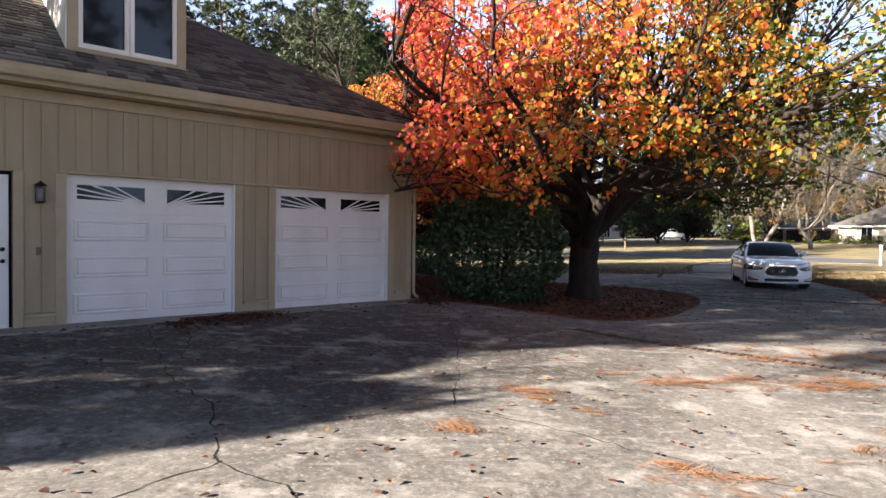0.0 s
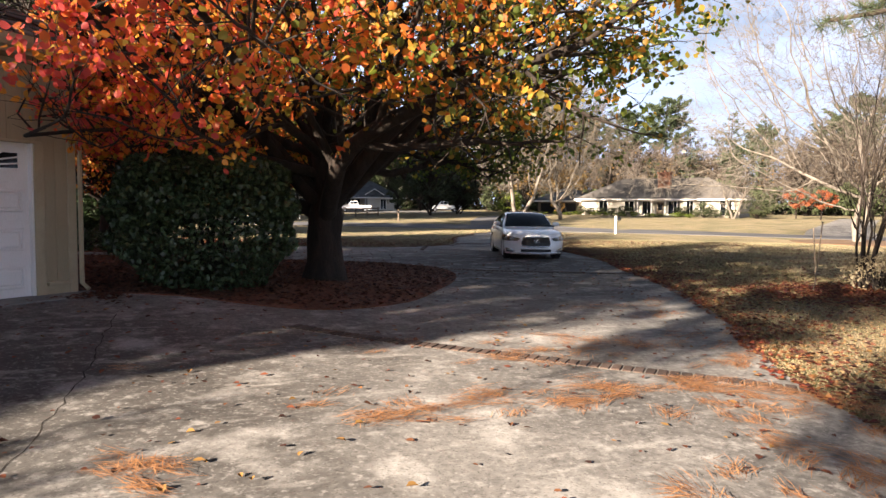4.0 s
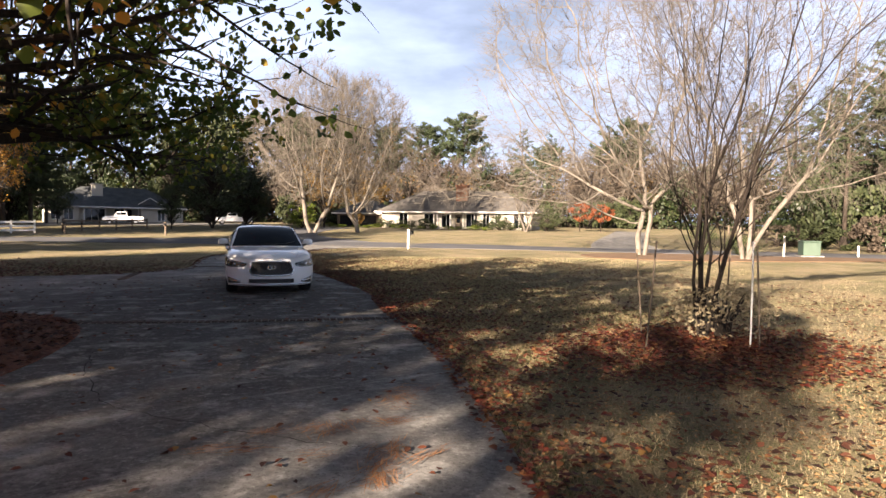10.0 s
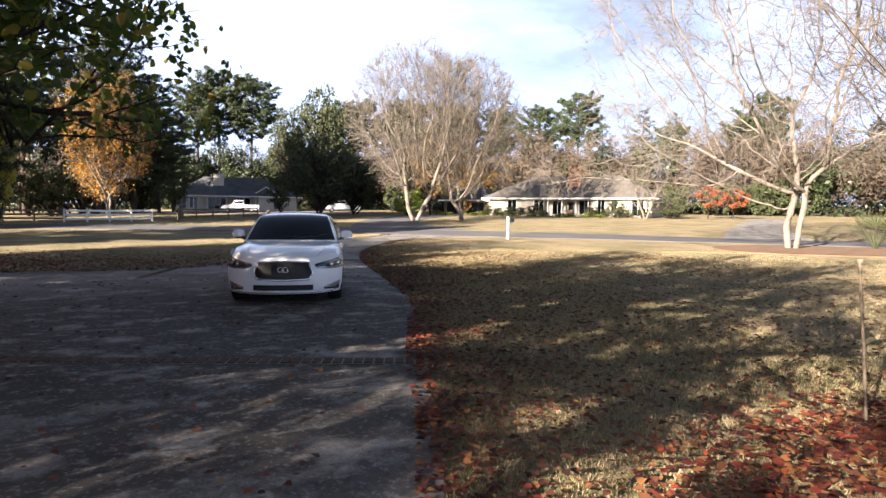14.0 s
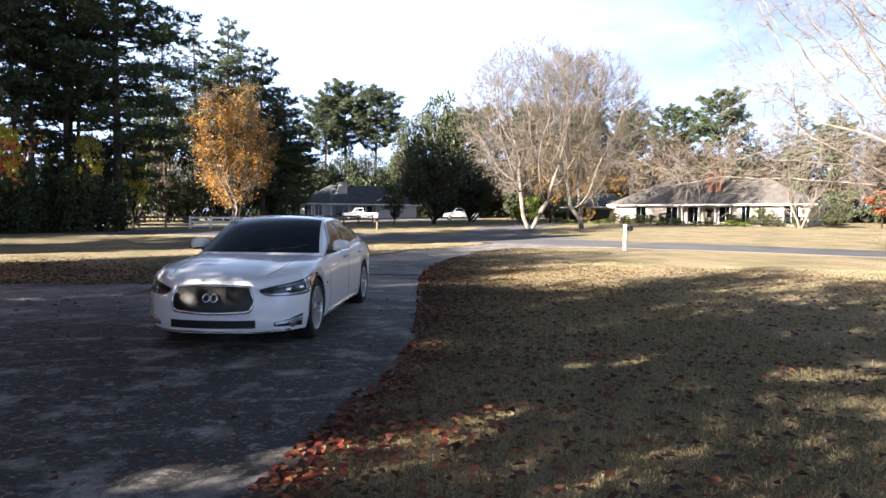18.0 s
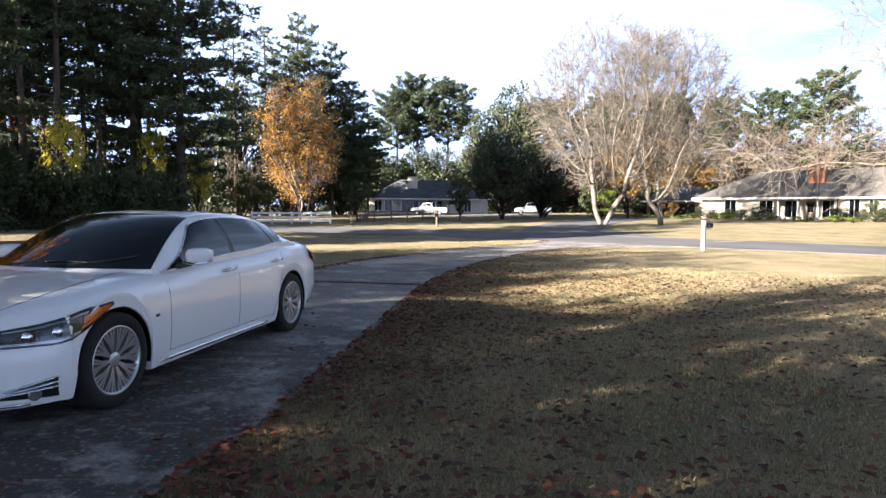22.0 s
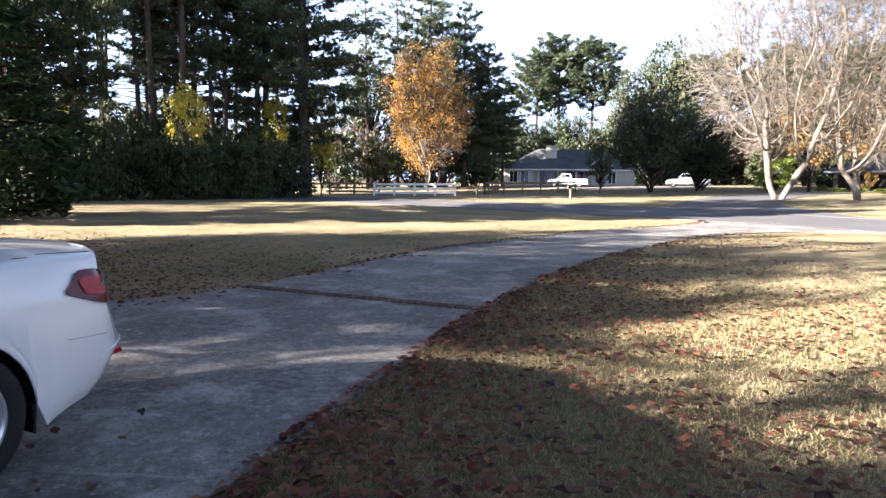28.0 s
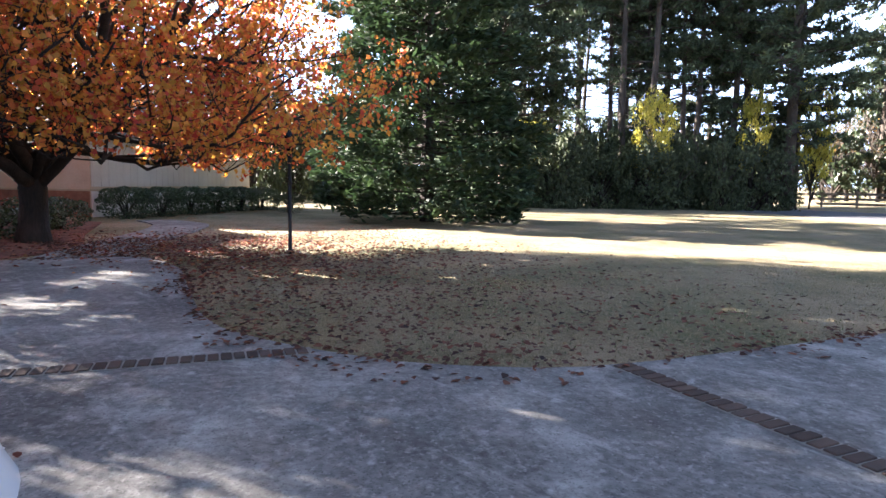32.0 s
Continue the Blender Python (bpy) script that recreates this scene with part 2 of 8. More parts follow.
M["pale_bark"] = material("pale_peeling_bark", [srgb("463f38"), srgb("625b53"), srgb("7b746b"), srgb("524b44")], scale=3, fine=14, rough=0.9, bump=0.4, stretch=(1, 1, 0.4))
M["pale_twig"] = material("pale_twigs", [srgb("48433d"), srgb("5e5850"), srgb("726c63")], scale=3, fine=14, rough=0.9, bump=0.1)
M["twig"] = material("twig_bark", [srgb("3c3630"), srgb("524a43"), srgb("645b53")], scale=3, fine=14, rough=0.9, bump=0.2)
M["pear_leaf"] = material("autumn_leaves", [srgb("4a5c2a"), srgb("6f7a34"), srgb("a08a3c"), srgb("d89a42"), srgb("e0823e"), srgb("de6444"), srgb("cf5a58")], scale=0.32, fine=2.0, rough=0.45, bump=0, island=0.62, leaf=0.65, fine_amt=0.3)
M["holly"] = material("holly_leaves", [srgb("222e1c"), srgb("384a30"), srgb("546646")], scale=2, fine=10, rough=0.35, bump=0, island=0.7, leaf=0.15)
M["cedar"] = material("conifer_sprays", [srgb("1d2b1a"), srgb("2d3e25"), srgb("445837")], scale=1, fine=5, rough=0.7, bump=0, island=0.6, leaf=0.25)
M["pine_needle"] = material("pine_needles", [srgb("242e1e"), srgb("38452c"), srgb("525d40")], scale=0.4, fine=4, rough=0.7, bump=0, island=0.6, leaf=0.15)
M["evergreen"] = material("evergreen_leaves", [srgb("232b1a"), srgb("384127"), srgb("525a3a")], scale=0.5, fine=4, rough=0.7, bump=0, island=0.6, leaf=0.15)
M["yellow_leaf"] = material("yellow_leaves", [srgb("845c22"), srgb("ac7e34"), srgb("c09648")], scale=0.5, fine=4, rough=0.5, bump=0, island=0.6, leaf=0.4)
M["orange_far"] = material("orange_brown_leaves", [srgb("544626"), srgb("725a2e"), srgb("8e6c38")], scale=0.5, fine=4, rough=0.6, bump=0, island=0.6, leaf=0.4)
M["brown_far"] = material("brown_twigs_far", [srgb("3b332b"), srgb("53493f"), srgb("685d52")], scale=0.5, fine=4, rough=0.9, bump=0, island=0.6, leaf=0.2)
M["dry_stalk"] = material("dry_stalks", [srgb("6a5f4e"), srgb("8c8068"), srgb("a89b80")], scale=0.5, fine=4, rough=0.9, bump=0, island=0.6, leaf=0.3)
M["tan_leaf"] = material("tan_pine_litter", [srgb("63452e"), srgb("8c6644"), srgb("a58057"), srgb("b8976c")], scale=1, fine=8, rough=0.85, bump=0, island=0.8, leaf=0.2)
M["holly_far"] = material("magnolia_leaves", [srgb("1a2314"), srgb("2a3620"), srgb("404c30")], scale=0.5, fine=4, rough=0.45, bump=0, island=0.6, leaf=0.15)
M["lime_shrub"] = material("bright_shrub_leaves", [srgb("4b5c20"), srgb("6d7f2e"), srgb("8b9a3e")], scale=1, fine=6, rough=0.6, bump=0, island=0.6, leaf=0.3)
M["yellow_green"] = material("yellow_green_leaves", [srgb("7f8030"), srgb("aca23a"), srgb("cbb84e")], scale=0.5, fine=4, rough=0.6, bump=0, island=0.6, leaf=0.4)
M["red_far"] = material("red_shrub_leaves", [srgb("6e3a24"), srgb("8e4c30"), srgb("a0603e")], scale=1, fine=6, rough=0.6, bump=0, island=0.6, leaf=0.35)
M["car_paint"] = plain("pearl_white_paint", srgb("e6e8ea"), rough=0.4, coat=1.0, vary=0.02, bump=0.0)
M["car_dark"] = plain("black_trim", srgb("101113"), rough=0.35)
M["tyre"] = plain("rubber", srgb("161616"), rough=0.85)
M["alloy"] = plain("alloy", srgb("c4c6ca"), rough=0.32, metal=0.8, vary=0.05)
M["chrome"] = plain("chrome", srgb("d8dade"), rough=0.08, metal=1.0, vary=0.02, bump=0)
M["tint"] = plain("tinted_glass", srgb("080b0e"), rough=0.02, spec=0.4, bump=0)
M["black"] = plain("black_metal", srgb("15151a"), rough=0.5, spec=0.25)
M["brick"] = material("red_brick", [srgb("704a3a"), srgb("855a46"), srgb("946a54")], scale=4, fine=40, rough=0.95, bump=0.4)
M["fence_white"] = material("white_fence_paint", [srgb("e2dfd8"), srgb("f0eee8")], scale=3, fine=30, rough=0.6)
M["fence_grey"] = material("weathered_rail", [srgb("4a4038"), srgb("6b5f52"), srgb("7d7062")], scale=3, fine=30, rough=0.9)
M["stone_wall"] = material("pale_stucco", [srgb("b3ac9f"), srgb("bdb6a9"), srgb("c6c0b4")], scale=1, fine=20, rough=0.85)
M["glass"] = plain("window_glass", srgb("12161a"), rough=0.05, spec=0.35, bump=0)
M["lamp_lens"] = plain("headlight_lens", srgb("8d9196"), rough=0.12, metal=0.6, coat=1.0, bump=0)
M["lamp_glass"] = plain("lamp_glass", srgb("2a2d32"), rough=0.08, metal=0.5, coat=1.0, bump=0)
M["util_green"] = plain("utility_box_green", srgb("42574a"), rough=0.6)


def turned(mat, axis, lo, hi, amount):
    """Leaves have turned further on one side of the crown: adds a slope along axis to the colour choice."""
    n, l = mat.node_tree.nodes, mat.node_tree.links
    ramp = next(q for q in n if q.type == "VALTORGB")
    was = ramp.inputs["Fac"].links[0].from_socket
    tcn = next(q for q in n if q.type == "TEX_COORD")
    dot, mr, mixn = n.new("ShaderNodeVectorMath"), n.new("ShaderNodeMapRange"), n.new("ShaderNodeMix")
    dot.operation = "DOT_PRODUCT"
    dot.inputs[1].default_value = axis
    l.new(tcn.outputs["Object"], dot.inputs[0])
    mr.inputs["From Min"].default_value, mr.inputs["From Max"].default_value = lo, hi
    l.new(dot.outputs["Value"], mr.inputs["Value"])
    mixn.inputs["Factor"].default_value = amount
    l.new(was, mixn.inputs["A"])
    l.new(mr.outputs["Result"], mixn.inputs["B"])
    wide = n.new("ShaderNodeMapRange")
    wide.inputs["From Min"].default_value, wide.inputs["From Max"].default_value = 0.26, 0.74
    l.new(mixn.outputs["Result"], wide.inputs["Value"])
    l.new(wide.outputs["Result"], ramp.inputs["Fac"])


turned(M["pear_leaf"], (-0.8, -0.1, 0.40), -2.5, 6.8, 0.47)
M["gold_leaf"] = material("golden_autumn_leaves", [srgb("6c7030"), srgb("a88238"), srgb("cc9440"), srgb("c86c3a"), srgb("a84034"), srgb("8e3430")], scale=0.4, fine=2.0, rough=0.45, bump=0, island=0.5, leaf=0.55, fine_amt=0.3)


# ---- builders ----
class Build:
    """Collects vertices and faces for one mesh."""

    def __init__(self):
        self.v, self.f = [], []

    def add(self, v, f):
        k = len(self.v)
        self.v += [tuple(p) for p in v]
        self.f += [tuple(i + k for i in q) for q in f]
        return self

    def box(self, x0, y0, z0, x1, y1, z1, m=None):
        v = [(x, y, z) for z in (z0, z1) for x, y in ((x0, y0), (x1, y0), (x1, y1), (x0, y1))]
        if m is not None:
            v = [m @ Vector(p) for p in v]
        return self.add(v, [(3, 2, 1, 0), (4, 5, 6, 7), (0, 1, 5, 4), (1, 2, 6, 5), (2, 3, 7, 6), (3, 0, 4, 7)])

    def bev(self, x0, y0, z0, x1, y1, z1, b=0.01, m=None):
        """A box with chamfered edges."""
        v = []
        for z, i in ((z0, b), (z0 + b, 0), (z1 - b, 0), (z1, b)):
            c = b if i == 0 else b + b * 0.6
            X0, X1, Y0, Y1 = x0 + (i and b * 0.7), x1 - (i and b * 0.7), y0 + (i and b * 0.7), y1 - (i and b * 0.7)
            c = b
            v += [(X0 + c, Y0, z), (X1 - c, Y0, z), (X1, Y0 + c, z), (X1, Y1 - c, z), (X1 - c, Y1, z), (X0 + c, Y1, z), (X0, Y1 - c, z), (X0, Y0 + c, z)]
        if m is not None:
            v = [m @ Vector(p) for p in v]
        f = [tuple(range(7, -1, -1)), tuple(range(24, 32))]
        for r in range(3):
            f += [(r * 8 + i, r * 8 + (i + 1) % 8, r * 8 + 8 + (i + 1) % 8, r * 8 + 8 + i) for i in range(8)]
        return self.add(v, f)

    def tube(self, pts, radii, sides=6, cap=True):
        pts = [Vector(p) for p in pts]
        v, n = [], len(pts)
        up = Vector((0.31, 0.17, 0.93))
        for i, p in enumerate(pts):
            d = (pts[min(i + 1, n - 1)] - pts[max(i - 1, 0)])
            d = d.normalized() if d.length > 1e-9 else Vector((0, 0, 1))
            a = d.cross(up if abs(d.dot(up)) < 0.95 else Vector((1, 0, 0))).normalized()
            b = d.cross(a)
            for s in range(sides):
                t = 2 * math.pi * s / sides
                v.append(p + (a * math.cos(t) + b * math.sin(t)) * radii[i])
        f = [(i * sides + s, i * sides + (s + 1) % sides, (i + 1) * sides + (s + 1) % sides, (i + 1) * sides + s) for i in range(n - 1) for s in range(sides)]
        if cap:
            f += [tuple(range(sides - 1, -1, -1)), tuple((n - 1) * sides + s for s in range(sides))]
        return self.add(v, f)

    def lathe(self, prof, sides=16, m=None, cap=True):
        """Rings (radius, height) round z."""
        v = [(r * math.cos(2 * math.pi * s / sides), r * math.sin(2 * math.pi * s / sides), z) for r, z in prof for s in range(sides)]
        if m is not None:
            v = [m @ Vector(p) for p in v]
        n = len(prof)
        f = [(i * sides + s, i * sides + (s + 1) % sides, (i + 1) * sides + (s + 1) % sides, (i + 1) * sides + s) for i in range(n - 1) for s in range(sides)]
        if cap:
            f += [tuple(range(sides - 1, -1, -1)), tuple((n - 1) * sides + s for s in range(sides))]
        return self.add(v, f)

    def mesh(self, name):
        me = bpy.data.meshes.new(name)
        me.from_pydata(self.v, [], self.f)
        return me


def part(name, b, mat, parent=None, label="", smooth=False, place=None):
    """One mesh object of a Build (or a ready mesh), under its thing."""
    me = b.mesh(name) if isinstance(b, Build) else b
    if not me.materials:
        me.materials.append(M[mat] if isinstance(mat, str) else mat)
    if smooth:
        me.shade_smooth()
    ob = new(name, me)
    if parent is not None:
        ob.parent = parent
    if place is not None:
        ob.matrix_basis = place
    return tagged(ob, label) if label else ob


def thing(name, label, category, place=None, group="", kind=""):
    ob = new(name)
    ob.empty_display_size = 0.2
    if place is not None:
        ob.matrix_basis = place
    return tagged(ob, label, category, group, kind)


def spears(name, centres, ax, ay):
    """A mesh of many loose three-cornered blades: broad at the foot, pointed at the tip."""
    n = len(centres)
    v = np.stack([centres - ax - ay, centres - ax + ay, centres + ax], axis=1)
    me = bpy.data.meshes.new(name)
    me.vertices.add(3 * n)
    me.vertices.foreach_set("co", v.astype(np.float32).ravel())
    me.loops.add(3 * n)
    me.loops.foreach_set("vertex_index", np.arange(3 * n, dtype=np.int32))
    me.polygons.add(n)
    me.polygons.foreach_set("loop_start", np.arange(0, 3 * n, 3, dtype=np.int32))
    me.update(calc_edges=True)
    return me


def quads(name, centres, ax, ay, fold=None, full=False):
    """A mesh of many loose leaves: each a four-cornered blade at centres, with half-axes ax (length) and ay (width); full: six-cornered."""
    n = len(centres)
    if full:
        lift = fold if fold is not None else 0 * ax
        v = np.stack([centres - ax, centres - ax * 0.45 + ay * 0.85 + lift, centres + ax * 0.25 + ay * 0.9 + lift, centres + ax, centres + ax * 0.25 - ay * 0.9 + lift, centres - ax * 0.45 - ay * 0.85 + lift], axis=1)
        me = bpy.data.meshes.new(name)
        me.vertices.add(6 * n)
        me.vertices.foreach_set("co", v.astype(np.float32).ravel())
        base = np.arange(0, 6 * n, 6, dtype=np.int32)[:, None]
        me.loops.add(8 * n)
        me.loops.foreach_set("vertex_index", (base + np.array([[0, 1, 2, 3, 0, 3, 4, 5]], dtype=np.int32)).astype(np.int32).ravel())
        me.polygons.add(2 * n)
        me.polygons.foreach_set("loop_start", np.arange(0, 8 * n, 4, dtype=np.int32))
        me.update(calc_edges=True)
        return me
    v = np.stack([centres - ax, centres + ay - ax * 0.1, centres + ax, centres - ay - ax * 0.1], axis=1)
    if fold is not None:
        v[:, 1] += fold
        v[:, 3] += fold
    me = bpy.data.meshes.new(name)
    me.vertices.add(4 * n)
    me.vertices.foreach_set("co", v.astype(np.float32).ravel())
    me.loops.add(4 * n)
    me.loops.foreach_set("vertex_index", np.arange(4 * n, dtype=np.int32))
    me.polygons.add(n)
    me.polygons.foreach_set("loop_start", np.arange(0, 4 * n, 4, dtype=np.int32))
    me.update(calc_edges=True)
    return me


def unit(a):
    return a / np.maximum(np.linalg.norm(a, axis=1, keepdims=True), 1e-9)


def leaf_mesh(name, centres, size, rng, aspect=0.55, droop=0.3, vary=0.35, flat=0.0, full=False):
    """Leaves of about that size with random turns, at centres."""
    n = len(centres)
    a = rng.normal(size=(n, 3))
    a[:, 2] = a[:, 2] * (1 - flat) - droop
    a = unit(a)
    c = rng.normal(size=(n, 3))
    if flat:
        c[:, 2] *= 1 - flat
    b = unit(np.cross(a, c))
    s = size * (1 + vary * rng.uniform(-1, 1, (n, 1)))
    return quads(name, centres, a * s * 0.5, b * s * 0.5 * aspect, np.cross(a, b) * s * 0.1, full)


# ---- lie of the land ----
WALL0, WALL_A = Vector((-0.682, 12.689, 0)), radians(41.1)
ALONG, OUT = Vector((math.cos(WALL_A), math.sin(WALL_A), 0)), Vector((math.sin(WALL_A), -math.cos(WALL_A), 0))
FLOOR = 0.20


def smooth(t):
    t = np.clip(t, 0, 1)
    return t * t * (3 - 2 * t)


def gz(x, y):
    """Height of the ground."""
    x, y = np.asarray(x, float), np.asarray(y, float)
    q = (x - WALL0.x) * OUT.x + (y - WALL0.y) * OUT.y
    s = (x - WALL0.x) * ALONG.x + (y - WALL0.y) * ALONG.y
    near = FLOOR * (1 - smooth(q / 5.5)) * (1 - smooth((s - 3) / 7)) * (1 - smooth((-q - 8) / 8))
    far = 0.023 * np.maximum(0, 0.6 * x + 0.8 * y - 55)
    far = np.where(far > 2.0, 2.0 + (far - 2.0) * 0.3, far)
    bumps = 0.012 * (np.sin(x * 0.9 + 1.3 * y) + np.sin(1.7 * y - 0.6 * x)) * smooth((np.hypot(x - 8, y - 12) - 25) / 20)
    return near + far + bumps


def spline(pts, step=0.4, closed=False):
    """A smooth line through pts, sampled."""
    p = [Vector((*q, 0)) for q in pts]
    out, n = [], len(p)
    for i in range(n if closed else n - 1):
        a, b, c, d = (p[(i + k) % n] if closed else p[min(max(i + k, 0), n - 1)] for k in (-1, 0, 1, 2))
        m = max(1, int((c - b).length / step))
        for j in range(m):
            t = j / m
            q = 0.5 * (2 * b + (c - a) * t + (2 * a - 5 * b + 4 * c - d) * t * t + (3 * b - a - 3 * c + d) * t ** 3)
            out.append((q.x, q.y))
    if not closed:
        out.append(tuple(pts[-1]))
    return out


def inside(poly, x, y):
    """Which of the points lie in the polygon."""
    x, y = np.asarray(x, float), np.asarray(y, float)
    r = np.zeros(x.shape, bool)
    n = len(poly)
    for i in range(n):
        (x0, y0), (x1, y1) = poly[i], poly[(i + 1) % n]
        if y0 == y1:
            continue
        r ^= ((y0 > y) != (y1 > y)) & (x < (x1 - x0) * (y - y0) / (y1 - y0) + x0)
    return r


def sheet(name, poly, lift, mat, cell=1.0, skirt=0.06):
    """A slab that lies on the land within an outline, with a small edge."""
    xs, ys = [p[0] for p in poly], [p[1] for p in poly]
    g = [(x, y) for x in np.arange(min(xs), max(xs), cell) for y in np.arange(min(ys), max(ys), cell)]
    g = np.array(g) if g else np.zeros((0, 2))
    g = g[inside(poly, g[:, 0], g[:, 1])] if len(g) else g
    n = len(poly)
    v2, _, f, *_ = delaunay_2d_cdt([Vector(p) for p in poly] + [Vector(p) for p in g], [(i, (i + 1) % n) for i in range(n)], [], 1, 1e-4)
    z = gz([p.x for p in v2], [p.y for p in v2]) + lift
    b = Build().add([(p.x, p.y, h) for p, h in zip(v2, z)], f)
    zz = gz(xs, ys) + lift
    area = sum(xs[i] * ys[(i + 1) % n] - xs[(i + 1) % n] * ys[i] for i in range(n))
    order = 1 if area > 0 else -1
    b.add([(xs[i], ys[i], zz[i]) for i in range(n)] + [(xs[i], ys[i], zz[i] - skirt) for i in range(n)],
          [((i, n + i, n + (i + 1) % n, (i + 1) % n))[::order] for i in range(n)])
    me = b.mesh(name)
    bm = bmesh.new()
    bm.from_mesh(me)
    for fc in bm.faces:
        if abs(fc.normal.z) > 0.5 and fc.normal.z < 0:
            fc.normal_flip()
    bm.to_mesh(me)
    bm.free()
    return part(name, me, mat)


# ---- ground, paving ----
axis_x = np.concatenate([np.linspace(-700, -60, 24), np.linspace(-58, 70, 129), np.linspace(74, 700, 24)])
axis_y = np.concatenate([np.linspace(-600, -30, 20), np.linspace(-28, 120, 149), np.linspace(124, 800, 24)])
gx, gy = np.meshgrid(axis_x, axis_y)
nx, ny = len(axis_x), len(axis_y)
gb = Build().add(np.column_stack([gx.ravel(), gy.ravel(), gz(gx, gy).ravel() - 0.02]), [(j * nx + i, j * nx + i + 1, (j + 1) * nx + i + 1, (j + 1) * nx + i) for j in range(ny - 1) for i in range(nx - 1)])
ground = part("ground", gb, "soil_grass", smooth=True)
tagged(ground, "dormant tan and green lawn on level ground", "lawn", kind="structure")

BED = [(-0.1, 12.45), (0.8, 12.1), (2.0, 11.2), (2.9, 10.95), (4.1, 11.5), (5.1, 12.8), (6.0, 14.3), (6.5, 16.1), (6.2, 17.7), (5.4, 18.6), (3.6, 19.5), (1.0, 20.4), (-3.0, 20.9)]
RIGHT = [(4.6, -9), (4.7, 0), (5.3, 4.0), (6.15, 6.3), (7.7, 8.5), (9.15, 10.95), (10.05, 12.7), (10.85, 14.7), (12.0, 17.3), (12.75, 19.5), (13.4, 22.1), (14.1, 25.1), (14.75, 27.5), (15.8, 30.4), (17.4, 33.6), (20.8, 38.6), (24.5, 41.3), (28.6, 41.2)]
ISLAND = [(23.2, 47.2), (22.6, 45.6), (21.0, 43.2), (17.7, 40.0), (15.0, 36.1), (13.4, 33.5), (12.5, 31.4), (11.9, 29.7), (11.35, 28.2), (10.9, 27.4), (10.0, 26.6), (9.3, 26.3), (8.4, 26.05), (7.4, 26.05), (5.1, 26.7), (3.2, 27.2), (1.4, 27.0), (0.8, 25.0), (-0.5, 23.0), (-3.0, 22.6)]
bed_line, right_line, island_line = spline(BED), spline(RIGHT), spline(ISLAND)
CORNER = (WALL0.x, WALL0.y)
wall_left = WALL0 - ALONG * 14
drive_poly = right_line + island_line + bed_line[::-1] + [CORNER, (wall_left.x, wall_left.y), (-16, -9)]
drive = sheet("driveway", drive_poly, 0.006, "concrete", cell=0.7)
tagged(drive, "stained grey concrete driveway with painted shade, cracks and brick bands", "driveway", kind="structure")
NEAR_EDGE = [(75, -25), (58, 0), (46.5, 17.5), (39, 28.5), (33.6, 35.6), (28.6, 41.2), (23.2, 47.2), (18.5, 51.0), (12.8, 55.6), (7, 59.6), (-2, 65), (-20, 73), (-60, 88), (-140, 118)]
FAR_EDGE = [(-143, 126), (-60, 96), (-20, 81), (0, 72.6), (10, 67), (18, 62.2), (25, 57.5), (29, 52.5), (35, 46), (40, 39.6), (45, 32.4), (52, 22), (64, 3), (81, -22)]
road = sheet("road", spline(NEAR_EDGE, 2.0) + spline(FAR_EDGE, 2.0), 0.0, "asphalt", cell=2.5)
tagged(road, "dark grey asphalt residential road", "road", kind="structure")
SIDE = spline([(24.5, 57.6), (27, 64), (31, 72), (36, 80), (46, 88)], 2.0) + spline([(49, 84), (41, 76), (34.5, 66), (32, 58), (31.5, 49.6)], 2.0)
side_road = sheet("neighbour_drive", SIDE, 0.01, "asphalt", cell=2.5)
tagged(side_road, "grey side drive running up to a neighbour's house", "driveway", kind="structure")
DRIVE2 = spline([(42.4, 36.2), (50, 42), (62, 50), (80, 62)], 2.0) + spline([(82, 58), (64, 46), (53, 38.5), (45.4, 32.2)], 2.0)
far_drive = sheet("far_driveway", DRIVE2, 0.01, "concrete", cell=2.5)
tagged(far_drive, "pale concrete driveway across the road", "driveway", kind="structure")
bed_poly = bed_line + [(-9, 21.5), (-6.5, 19.5), CORNER]
bed = sheet("mulch_bed", bed_poly, 0.02, "mulch", cell=0.6)
tagged(bed, "brown leaf-mulched planting bed round the tree", "flower bed", kind="structure")


